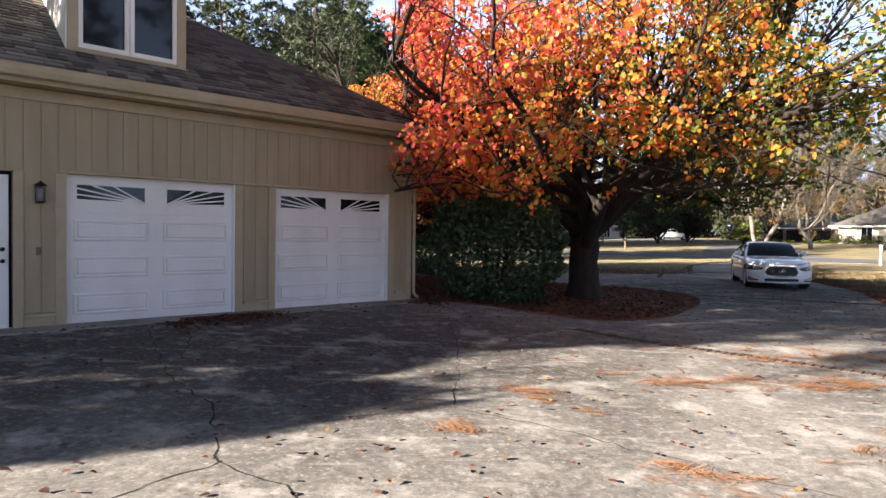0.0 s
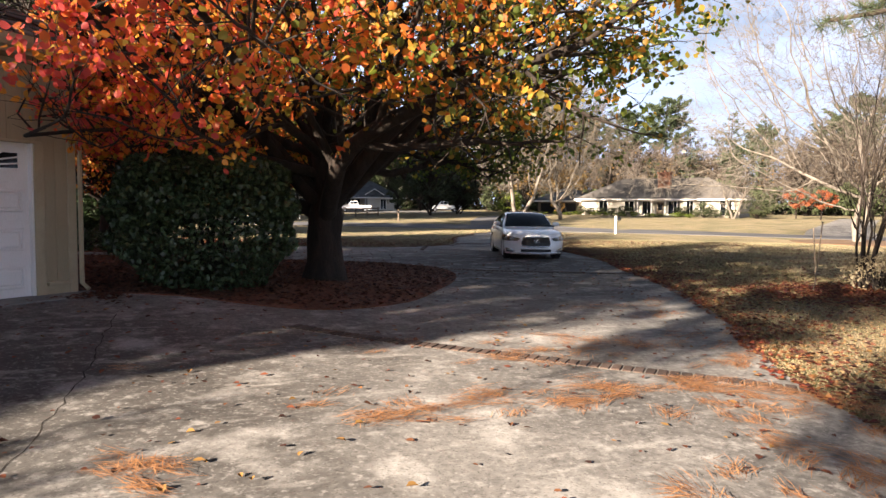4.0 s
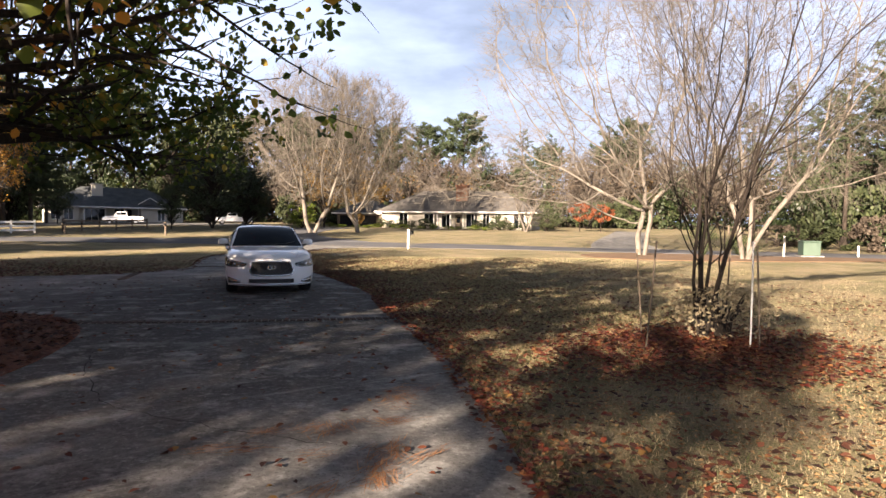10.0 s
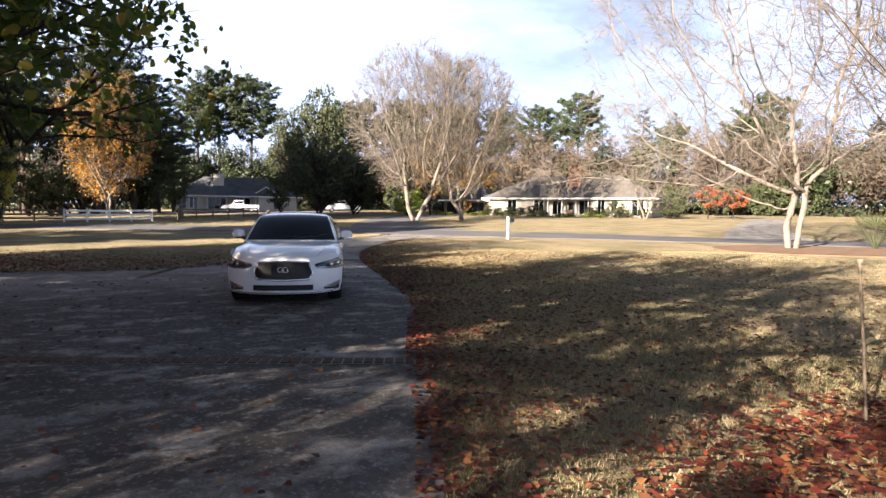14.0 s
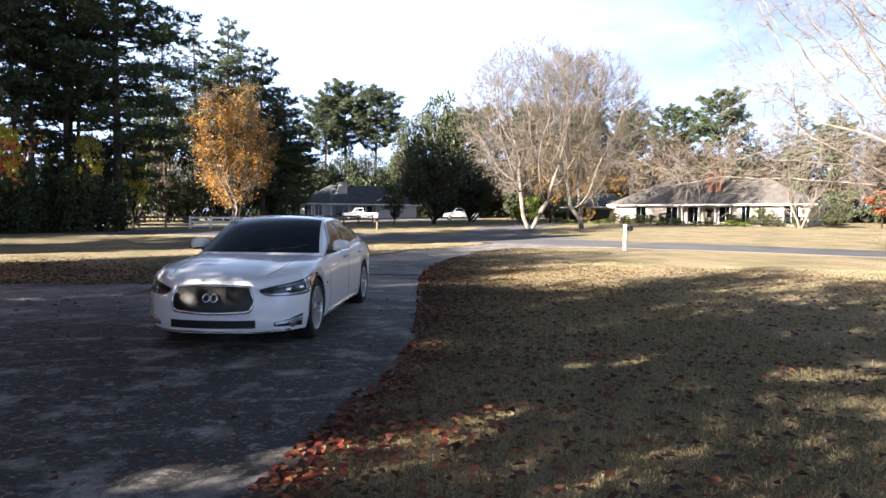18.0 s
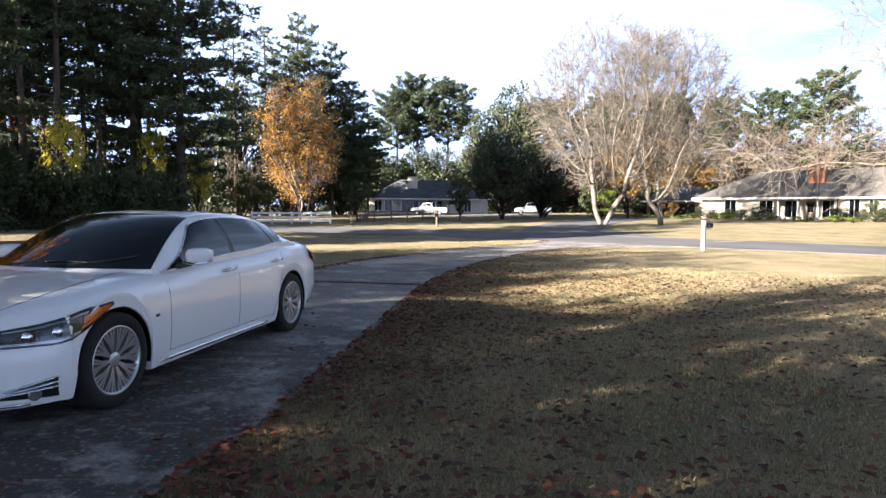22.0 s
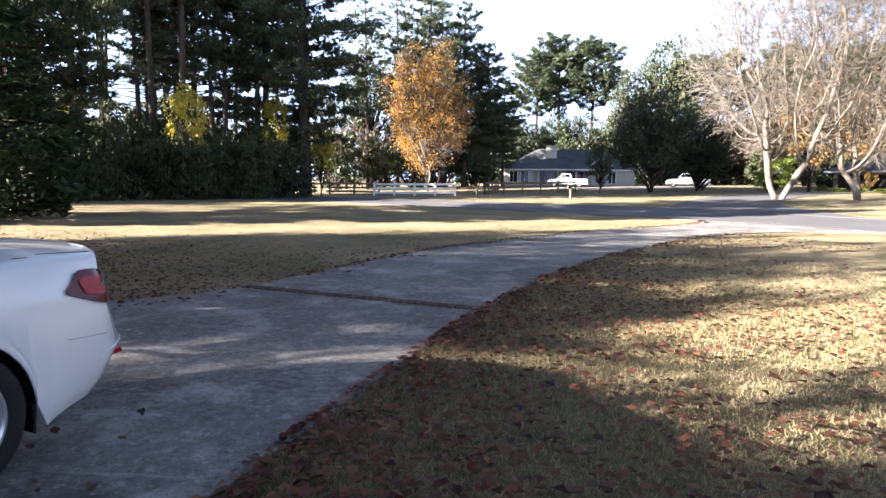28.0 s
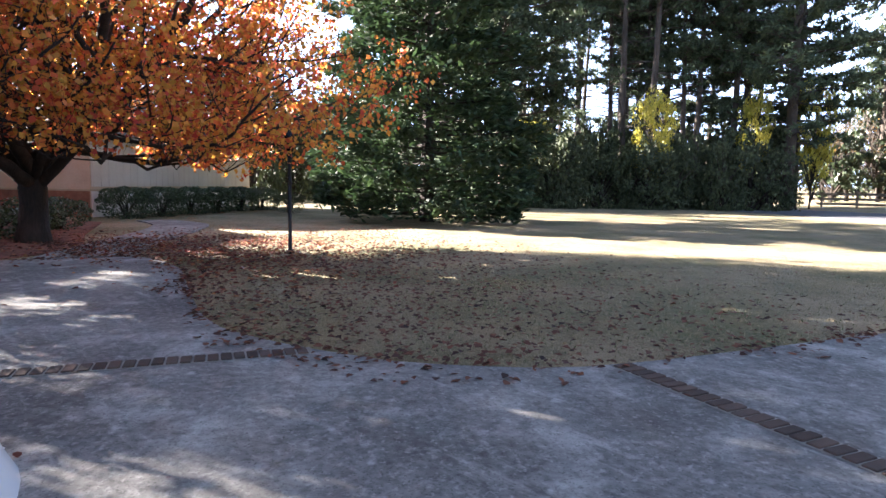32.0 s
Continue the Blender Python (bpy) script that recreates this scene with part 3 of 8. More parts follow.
# ---- plants ----
def branch(b, p, d, length, r, level, rng, s, tips):
    """Grows a tapered limb with side limbs; s: settings; tips: gathers twig points with their level."""
    seg = max(3, int(s.get("seg", 5) - level))
    pts, rad = [p], [r]
    end = r * (0.25 if level >= s["levels"] else s.get("taper", 0.55))
    for i in range(seg):
        w = Vector(rng.normal(size=3)) * s["wander"]
        d = (d + w + Vector((0, 0, s["rise"] * (1 if level else 0.2)))).normalized()
        if pts[-1].x < s.get("west", -99) + 0.6 and d.x < 0:
            d.x = abs(d.x)
        if pts[-1].z < s.get("floor", 0.5) and d.z < 0:
            d.z = abs(d.z)
        pts.append(pts[-1] + d * (length / seg))
        rad.append(r + (end - r) * (i + 1) / seg)
    rad = [max(q, s.get("fine", 0.0)) for q in rad]
    if level > s.get("twig_from", 9):
        s["twigs"].tube(pts[::2] if len(pts) > 3 else pts, rad[::2] if len(pts) > 3 else rad, 3, cap=False)
    else:
        b.tube(pts, rad, 8 if level == 0 else (6 if level == 1 else (4 if level == 2 else 3)), cap=False)
    if level >= s["levels"] - 1:
        tips += [(q, level) for q in pts[1:]]
    if level >= s["levels"]:
        return
    n = s["kids"][min(level, len(s["kids"]) - 1)]
    for k in range(n):
        t = s.get("from", 0.3) + (1 - s.get("from", 0.3)) * (k + rng.uniform(0.2, 0.8)) / n
        i = min(int(t * seg), seg - 1)
        at = pts[i].lerp(pts[i + 1], t * seg - i)
        axis = (pts[i + 1] - pts[i]).normalized()
        side = axis.cross(Vector(rng.normal(size=3))).normalized()
        ang = radians(rng.uniform(*s["angle"]))
        nd = (axis * math.cos(ang) + side * math.sin(ang)).normalized()
        branch(b, at, nd, length * rng.uniform(*s["short"]), rad[i] * s.get("thin", 0.6), level + 1, rng, s, tips)
    branch(b, pts[-1], d, length * s["short"][1] * 0.8, rad[-1], level + 1, rng, s, tips)


def spread(tips, n, sigma, rng):
    """n leaf places round the twigs."""
    c = np.array([tuple(t[0]) for t in tips])
    return c[rng.integers(0, len(c), n)] + rng.normal(size=(n, 3)) * sigma


def colonise(points, nodes, parents, step, reach, kill, rng, rise=0.0, rounds=160):
    """Grows a branching skeleton from the given nodes towards the points; returns the nodes and each one's parent."""
    nodes, parents = [np.array(p, float) for p in nodes], list(parents)
    pts = np.array(points, float)
    d = np.full(len(pts), 1e9)
    near = np.zeros(len(pts), int)
    fresh = list(range(len(nodes)))
    seen = set()
    for _ in range(rounds):
        if not len(pts) or not fresh:
            break
        q = np.array([nodes[i] for i in fresh])
        dd = np.linalg.norm(pts[:, None] - q[None], axis=2)
        k = dd.argmin(1)
        m = dd[np.arange(len(pts)), k]
        better = m < d
        d[better], near[better] = m[better], np.array(fresh)[k[better]]
        keep = d > kill
        pts, d, near = pts[keep], d[keep], near[keep]
        act = d < reach
        fresh = []
        for i in np.unique(near[act]):
            w = pts[act & (near == i)] - nodes[i]
            v = unit(w).sum(0) + rng.normal(size=3) * 0.45
            v[2] += rise
            v = v / max(1e-6, np.linalg.norm(v))
            key = (int(i), *np.round(v, 1))
            if key in seen:
                continue
            seen.add(key)
            nodes.append(nodes[i] + v * step)
            parents.append(int(i))
            fresh.append(len(nodes) - 1)
    return np.array(nodes), np.array(parents)


def skeleton_tubes(nodes, parents, tip_r, power, trunk, twigs, thick, most):
    """Tubes along a skeleton's limbs: limbs thicker than thick go to trunk, the finer ones to twigs. Returns the thin nodes."""
    n = len(nodes)
    kids = [[] for _ in range(n)]
    for i in range(n):
        if parents[i] >= 0:
            kids[parents[i]].append(i)
    area = np.zeros(n)
    for i in range(n - 1, -1, -1):
        area[i] = sum(area[k] for k in kids[i]) if kids[i] else tip_r ** power
    r = np.minimum(area ** (1 / power), most)
    todo = [(i, -1) for i in range(n) if parents[i] < 0]
    while todo:
        i, before = todo.pop()
        line = [before, i] if before >= 0 else [i]
        while kids[line[-1]]:
            ks = sorted(kids[line[-1]], key=lambda k: -area[k])
            todo += [(k, line[-1]) for k in ks[1:]]
            line.append(ks[0])
        rad = [r[k] for k in line]
        if before >= 0:
            rad[0] = rad[1]
        if len(line) > 1:
            big = rad[0] > thick
            (trunk if big else twigs).tube([nodes[k] for k in line], rad, 8 if rad[0] > 3 * thick else (5 if big else 3), cap=False)
    return [i for i in range(n) if r[i] < tip_r * 2.2]


def vase_tree(name, x, y, label, seed, height, spread_r, stems, trunk_r, clear, n=1500, step=0.4, tip_r=0.012, sprays=3, spray=0.9, mat="pale_bark", twig="pale_twig", leaves=0, leaf="orange_far", limbs=(), squash=1.0, lean=0.35, offset=(0, 0)):
    """A leafless tree whose stems part near the ground and fan out into a domed crown of fine twigs; limbs: long low boughs (direction, length, height)."""
    rng = np.random.default_rng(seed)
    t = thing(name, label, "tree", pose(x, y, float(gz(x, y))))
    g = unit(rng.normal(size=(n * 3, 3))) * rng.uniform(0.15, 1, (n * 3, 1)) ** 0.5
    mid = clear + (height - clear) * 0.52
    g = g * (spread_r, spread_r, (height - clear) * 0.5) + (offset[0], offset[1], mid)
    low = (g[:, 2] - clear) / (height - clear)
    rad = np.hypot(g[:, 0] - offset[0], g[:, 1] - offset[1]) / spread_r
    g = g[rad < 0.4 + 1.25 * low * squash][:n]
    extra = []
    for d, L, z0 in limbs:
        d = np.array(d, float) / np.linalg.norm(d)
        q = rng.uniform(0.3, 1.0, 110)
        extra.append(np.outer(q * L, d) + (0, 0, z0) + rng.normal(size=(110, 3)) * np.column_stack([0.12 * L * q, 0.12 * L * q, 0.09 * L * q]))
    pts = np.concatenate([g] + extra)
    nodes, parents = [], []
    for k in range(stems):
        a = 2 * math.pi * (k + rng.uniform(-0.25, 0.25)) / stems + seed
        p, dv = np.array([0.6 * trunk_r * math.cos(a), 0.6 * trunk_r * math.sin(a), -0.1]), np.array([math.cos(a) * lean, math.sin(a) * lean, 1.0])
        last = -1
        for _ in range(int((clear + 1.2) / step)):
            nodes.append(p)
            parents.append(last)
            last = len(nodes) - 1
            dv = dv + rng.normal(size=3) * (0.1, 0.1, 0.02)
            p = p + dv / np.linalg.norm(dv) * step
    nodes, parents = colonise(pts, nodes, parents, step, step * 8, step * 1.7, rng, rise=0.05)
    b, tw = Build(), Build()
    thin = skeleton_tubes(nodes, parents, tip_r, 2.2, b, tw, tip_r * 3.2, trunk_r)
    centre = np.array([offset[0], offset[1], mid * 0.85])
    for i in thin:
        out = nodes[i] - centre
        out = out / max(0.1, np.linalg.norm(out))
        for _ in range(sprays):
            d = out * 0.8 + rng.normal(size=3) * 0.6 + (0, 0, 0.1)
            d = d / np.linalg.norm(d) * spray * rng.uniform(0.5, 1.3)
            tw.tube([nodes[i], nodes[i] + d * 0.5 + rng.normal(size=3) * 0.05 * spray, nodes[i] + d], [tip_r * 0.8, tip_r * 0.6, tip_r * 0.35], 3, cap=False)
    tagged(part("trunk", b, mat, t, smooth=True), kind="stuff")
    tagged(part("twig_spray", tw, twig, t), kind="stuff")
    if leaves:
        c = nodes[rng.choice(rng.choice(thin, max(1, len(thin) // 2)), leaves)] + rng.normal(size=(leaves, 3)) * 0.42
        part("crown", leaf_mesh("crown", c, 0.2, rng, aspect=0.7), leaf, t)
    return t


def autumn_tree(x, y, label, seed, leaves, radius, height, low, limbs=7, trunk_r=0.32, fork=1.2, size=0.095, leaf="pear_leaf", west=-99.0, sway=(0.0, 0.0), full=True, sigma=0.24):
    """A broad street-garden tree: short thick trunk, steep limbs, wide crown of small leaves."""
    rng = np.random.default_rng(seed)
    z = float(gz(x, y))
    t = thing("autumn_tree", label, "tree", pose(x, y, z))
    b, tips = Build(), []
    lean = [Vector((0, 0, -0.15)), Vector((0.02, 0.01, 0.35)), Vector((0.0, 0.05, 0.8)), Vector((0.04, 0.03, fork)), Vector((0.05, 0.05, fork + 0.5))]
    b.tube(lean, [trunk_r * 1.5, trunk_r * 1.08, trunk_r, trunk_r * 1.02, trunk_r * 0.7], 14, cap=False)
    s = dict(levels=3, wander=0.13, rise=0.05, kids=[5, 5, 4], angle=(25, 62), short=(0.42, 0.66), seg=7, floor=low, thin=0.55, west=west)
    for k in range(limbs):
        a = 2 * math.pi * (k + rng.uniform(-0.25, 0.25)) / limbs
        steep = rng.uniform(0.55, 1.6)
        d = Vector((math.cos(a) + sway[0] * 0.1, math.sin(a) + sway[1] * 0.1, steep)).normalized()
        branch(b, Vector((0.04, 0.04, fork - 0.1 + 0.4 * rng.random())), d, radius * rng.uniform(0.46, 0.64), trunk_r * rng.uniform(0.42, 0.62), 0, rng, s, tips)
    for k in range(limbs):
        a = 2 * math.pi * (k + rng.uniform(0, 1)) / limbs
        d = Vector((math.cos(a) + sway[0] * 0.1, math.sin(a) + sway[1] * 0.1, rng.uniform(0.1, 0.4))).normalized()
        branch(b, Vector((0.1 * math.cos(a), 0.1 * math.sin(a), fork + rng.uniform(0.4, 1.6))), d, radius * rng.uniform(0.44, 0.6), trunk_r * 0.3, 0, rng, s, tips)
    part("trunk", b, "bark", t, smooth=True)
    hold = np.array([tuple(q[0]) for q in tips])
    hold = hold[rng.integers(0, len(hold), max(1, leaves // 9))] + rng.normal(size=(max(1, leaves // 9), 3)) * sigma
    c = np.repeat(hold, 15, axis=0)
    c = c[rng.permutation(len(c))] + rng.normal(size=(len(c), 3)) * 0.085
    m = height * 0.5
    keep = (((c[:, 0] - sway[0]) ** 2 + (c[:, 1] - sway[1]) ** 2) / radius ** 2 + ((c[:, 2] - m) / (height * 0.56)) ** 2 < 1.0) & (c[:, 2] > low + 0.5 * np.sin(c[:, 0] * 1.3) * np.sin(c[:, 1] * 1.1))
    keep &= c[:, 0] + 0.25 * c[:, 1] * (c[:, 1] < 0) > west + 0.5 * np.sin(c[:, 2] * 2.1) + 0.4 * np.sin(c[:, 1] * 1.7)
    inner = ((c[:, 0] - sway[0]) ** 2 + (c[:, 1] - sway[1]) ** 2) / radius ** 2 + ((c[:, 2] - m) / (height * 0.56)) ** 2 < 0.42
    keep &= ~inner | (rng.random(len(c)) < 0.6)
    part("crown", leaf_mesh("crown", c[keep][:leaves], size, rng, aspect=0.8, droop=0.5, full=full), leaf, t)
    return t


def bare_tree(name, x, y, label, seed, stems, height, trunk_r, twigs="pale_bark", levels=4, lean=0.25, leaves=0, leaf="brown_far", kids=(5, 4, 4, 3), rise=0.05, low=1.0, extra=(), twig="twig", thin=0.46, angle=(22, 58), fine=0.0):
    """A leafless tree of several pale stems with fine twigs."""
    rng = np.random.default_rng(seed)
    t = thing(name, label, "tree", pose(x, y, float(gz(x, y))))
    b, tips = Build(), []
    s = dict(levels=levels, wander=0.1, rise=rise, kids=list(kids), angle=angle, short=(0.4, 0.66), seg=7, floor=low, thin=thin, taper=0.45, twig_from=1, twigs=Build(), fine=fine)
    for k in range(stems):
        a = 2 * math.pi * (k + rng.uniform(-0.3, 0.3)) / stems
        d = Vector((math.cos(a) * lean, math.sin(a) * lean, 1)).normalized()
        o = Vector((math.cos(a), math.sin(a), 0)) * trunk_r * (0.8 if stems > 1 else 0)
        branch(b, o + Vector((0, 0, -0.1)), d, height * rng.uniform(0.45, 0.55), trunk_r * rng.uniform(0.75, 1.0), 0, rng, s, tips)
    for d, length, z0 in extra:
        branch(b, Vector((0, 0, z0)), Vector(d).normalized(), length, trunk_r * 0.55, 1, rng, s, tips)
    tagged(part("trunk", b, twigs, t, smooth=True), kind="stuff")
    tagged(part("twig_spray", s["twigs"], twig, t), kind="stuff")
    if leaves:
        part("crown", leaf_mesh("crown", spread(tips, leaves, 0.3, rng), 0.16, rng, aspect=0.7), leaf, t)
    return t


def pine_mesh(seed, height, crown_from, spread_r, limbs, trunk_r, sag=0.0, tuft=34, lone=14, dense=3.4):
    """A pine: trunk, dead stubs, and limbs whose side twigs end in round tufts of needles."""
    rng = np.random.default_rng(seed)
    b, c, tw = Build(), [], Build()
    bend = rng.normal(size=2) * height * 0.015

    def at(h):
        k = h / height
        return Vector((bend[0] * k * k + 0.1 * math.sin(k * 5 + seed), bend[1] * k * k, h))
    hs = np.linspace(0, height, 12)
    b.tube([at(h) - Vector((0, 0, 0.2 if h == 0 else 0)) for h in hs], [trunk_r * (1.15 - 0.95 * h / height) for h in hs], 8, cap=False)
    for i in range(limbs):
        f = (i + rng.random()) / limbs
        k = crown_from + (1 - crown_from) * f
        a = i * 2.4 + rng.uniform(-0.5, 0.5)
        taper = min(1.0, 1.9 * (1 - f) + 0.16) * (0.6 + 0.4 * min(1, f * 4))
        L = spread_r * taper * rng.uniform(0.6, 1.15)
        p0 = at(height * k)
        d = Vector((math.cos(a), math.sin(a), rng.uniform(-0.05, 0.35) - sag * (1 - f)))
        side = Vector((-d.y, d.x, 0))
        pts = [p0 + d * L * t + Vector((0, 0, (0.2 - 0.5 * sag) * L * t * t)) + Vector(rng.normal(size=3)) * 0.12 * t for t in (0, 0.35, 0.7, 1.0)]
        b.tube(pts, [trunk_r * 0.24, trunk_r * 0.17, trunk_r * 0.1, 0.02], 4, cap=False)
        m = max(4, int(L * dense))
        for j in range(m):
            q = 0.28 + 0.72 * (j + rng.random()) / m
            n_ = min(int(q * 3), 2)
            base = pts[n_].lerp(pts[n_ + 1], q * 3 - n_)
            w = side * rng.choice([-1, 1]) * rng.uniform(0.15, 0.42) * L * (1.15 - q) + d * rng.uniform(0.0, 0.3) + Vector((0, 0, rng.uniform(-0.12, 0.4)))
            end = base + w
            if j % 2 == 0:
                tw.tube([base, base.lerp(end, 0.5) + Vector((0, 0, 0.03)), end], [0.03, 0.02, 0.01], 3, cap=False)
            c.append(tuple(end))
            if w.length > 0.9:
                c.append(tuple(base.lerp(end, 0.55)))
    for _ in range(lone):
        k = crown_from * rng.uniform(0.3, 1.0)
        a = rng.uniform(0, 6.28)
        d = Vector((math.cos(a), math.sin(a), rng.uniform(-0.25, 0.25)))
        L = rng.uniform(0.5, 2.4)
        b.tube([at(height * k), at(height * k) + d * L * 0.5, at(height * k) + d * L + Vector((0, 0, -0.15))], [0.05, 0.035, 0.012], 4, cap=False)
    c = np.array(c)
    cc = np.repeat(c, tuft, axis=0)
    r = rng.uniform(0.28, 0.55, len(c)).repeat(tuft)[:, None]
    out = unit(rng.normal(size=(len(cc), 3)) + np.array([0, 0, 0.3]))
    pos = cc + out * r * rng.uniform(0.2, 1.0, (len(cc), 1)) * np.array([1.15, 1.15, 0.7])
    a = unit(out + rng.normal(size=(len(cc), 3)) * 0.5)
    w = unit(np.cross(a, rng.normal(size=(len(cc), 3))))
    s = rng.uniform(0.3, 0.55, (len(cc), 1))
    return b.mesh("trunk"), spears("needles", pos, a * s * 0.5, w * s * 0.15), tw.mesh("twigs")


PINES = []
PINE_SHAPES = ((11, 24, 0.5, 3.4, 36, 0.24, 0.0, 12, 18, 3.2), (12, 24, 0.36, 4.2, 46, 0.28, 0.05, 12, 14, 3.2), (13, 24, 0.58, 3.1, 28, 0.2, 0.0, 12, 24, 3.2), (14, 26, 0.16, 6.4, 70, 0.34, 0.2, 14, 4, 5.0), (15, 20, 0.5, 5.2, 46, 0.27, -0.12, 18, 5, 6.5))


def pine(x, y, h, turn, label="tall loblolly pine with a bare lower trunk", kind=0, group="pine wood"):
    """A pine from one of the shared shapes, scaled to height h."""
    if not PINES:
        for sh in PINE_SHAPES:
            tm, nm, wm = pine_mesh(*sh)
            for me, mat in ((tm, "pine_bark"), (nm, "pine_needle"), (wm, "pine_bark")):
                me.materials.append(M[mat])
            tm.shade_smooth()
            PINES.append((tm, nm, wm, sh[1]))
    tm, nm, wm, hh = PINES[kind % 5]
    k = h / hh
    t = thing("pine_tree", label, "tree", pose(x, y, float(gz(x, y)), 0, 0, turn) @ Matrix.Diagonal((k, k, k, 1)), group=group)
    new("trunk", tm).parent = t
    new("crown", nm).parent = t
    tw = new("twig_spray", wm)
    tw.parent = t
    tagged(tw, kind="stuff")
    return t


TWIGGY = {}


def twiggy(x, y, h, turn, shape, label, group="leafless trees", mat="twig", leaves=0, leaf="orange_far"):
    """A far leafless tree from one of the shared shapes."""
    key = (shape, leaves, leaf)
    if key not in TWIGGY:
        rng = np.random.default_rng(300 + shape)
        b, tips = Build(), []
        s = dict(levels=3, wander=0.12, rise=0.07, kids=[9, 8, 7], angle=(22, 60), short=(0.38, 0.62), seg=6, floor=2.0, thin=0.55, taper=0.5, twig_from=0, twigs=Build(), fine=0.017, **{"from": 0.25})
        branch(b, Vector((0, 0, -0.2)), Vector((rng.normal() * 0.06, rng.normal() * 0.06, 1)), 6.2, 0.24, 0, rng, s, tips)
        tm, wm = b.mesh("trunk"), s["twigs"].mesh("twigs")
        tm.materials.append(M["bark"])
        wm.materials.append(M[mat])
        lm = None
        if leaves:
            lm = leaf_mesh("crown", spread(tips, leaves, 0.3, rng), 0.26, rng, aspect=0.7)
            lm.materials.append(M[leaf])
        TWIGGY[key] = tm, wm, lm
    k = h / 11.0
    t = thing("bare_tree", label, "tree", pose(x, y, float(gz(x, y)), 0, 0, turn) @ Matrix.Diagonal((k, k, k, 1)), group=group)
    for nm, me in zip(("trunk", "twig_spray", "crown"), TWIGGY[key]):
        if me:
            q = new(nm, me)
            q.parent = t
            if nm == "twig_spray":
                tagged(q, kind="stuff")
    return t


CROWNS = {}


def crown_mesh(seed, leaves, size, clumps, squash, slim=1.0):
    """A crown of leaf clumps inside a unit sphere with an uneven outline, and the limbs that bear it."""
    rng = np.random.default_rng(seed)
    b = Build()
    c = unit(rng.normal(size=(clumps, 3))) * rng.uniform(0.25, 0.86, (clumps, 1)) ** 0.6
    c[:, 2] = c[:, 2] * squash
    b.tube([(0, 0, -1.6), (0.02, 0, -1.0), (0.0, 0.03, -0.4), (0.02, 0, 0.3)], [q * slim for q in (0.036, 0.032, 0.028, 0.018)], 7, cap=False)
    for p in c[::2]:
        q = Vector(p)
        s = Vector((0, 0, min(-0.2, q.z - 0.5)))
        b.tube([s, s.lerp(q, 0.5) + Vector((0, 0, 0.05)), q], [0.03 * slim, 0.02 * slim, 0.006], 4, cap=False)
    r = rng.uniform(0.12, 0.26, clumps)
    pick = rng.integers(0, clumps, leaves)
    off = unit(rng.normal(size=(leaves, 3))) * (rng.uniform(0.3, 1.0, (leaves, 1)) ** 0.5) * r[pick][:, None]
    off[:, 2] *= 0.7
    return b.mesh("trunk"), leaf_mesh("crown", c[pick] + off, size, rng, aspect=0.7, droop=0.2, flat=0.2)


def leafy(name, x, y, rx, h, turn, leaf, label, shape=0, clear=0.12, category="tree", group="", bark="bark"):
    """A tree or shrub with a clumped crown: half-width rx, height h, crown starting at clear * h."""
    key = (shape, leaf, bark)
    if key not in CROWNS:
        tm, cm = crown_mesh(40 + shape, (2600, 4200, 2600, 1500, 7000, 4600, 3600)[shape], (0.09, 0.07, 0.1, 0.12, 0.055, 0.075, 0.085)[shape], (46, 80, 46, 26, 110, 70, 20)[shape], (0.95, 1.0, 0.9, 0.8, 0.95, 1.0, 0.9)[shape], 0.35 if shape in (5, 6) else 1.0)
        tm.materials.append(M[bark])
        cm.materials.append(M[leaf])
        CROWNS[key] = tm, cm
    tm, cm = CROWNS[key]
    rz = h * (1 - clear) / 2
    t = thing(name, label, category, pose(x, y, float(gz(x, y)) + h - rz, 0, 0, turn) @ Matrix.Diagonal((rx, rx, rz, 1)), group=group)
    tr = new("trunk", tm)
    tr.parent = t
    new("crown", cm).parent = t
    return t


def shrub(name, x, y, rx, ry, h, label, leaf, n, size, seed, base=0.0, boxy=2.6, turn=0.0):
    """A clipped or natural shrub: dense leaves in the outer shell of a rounded body, twigs within."""
    rng = np.random.default_rng(seed)
    t = thing(name, label, "shrub", pose(x, y, float(gz(x, y)), 0, 0, turn))
    d = unit(rng.normal(size=(n, 3)))
    d[:, 2] = np.abs(d[:, 2]) * np.where(rng.random(n) < 0.72, 1, -1)
    k = (np.abs(d) ** boxy).sum(1) ** (-1 / boxy)
    rr = k * (1 - 0.28 * rng.random(n) ** 2.2) * (1 + 0.06 * np.sin(d[:, 0] * 9 + seed) * np.sin(d[:, 1] * 8) + 0.05 * np.sin(d[:, 2] * 13))
    c = d * rr[:, None] * np.array([rx, ry, (h - base) / 2]) + np.array([0, 0, base + (h - base) / 2])
    part("foliage", leaf_mesh("foliage", c, size, rng, aspect=0.6, droop=0.1), leaf, t)
    b = Build()
    for _ in range(14):
        a, e = rng.uniform(0, 6.28), rng.uniform(0.3, 0.75)
        b.tube([(0.06 * math.cos(a), 0.06 * math.sin(a), -0.05), (rx * e * 0.4 * math.cos(a), ry * e * 0.4 * math.sin(a), h * 0.4), (rx * e * math.cos(a), ry * e * math.sin(a), h * rng.uniform(0.55, 0.85))], [0.035, 0.025, 0.008], 5, cap=False)
    tagged(part("stem", b, "bark", t), kind="stuff")
    return t


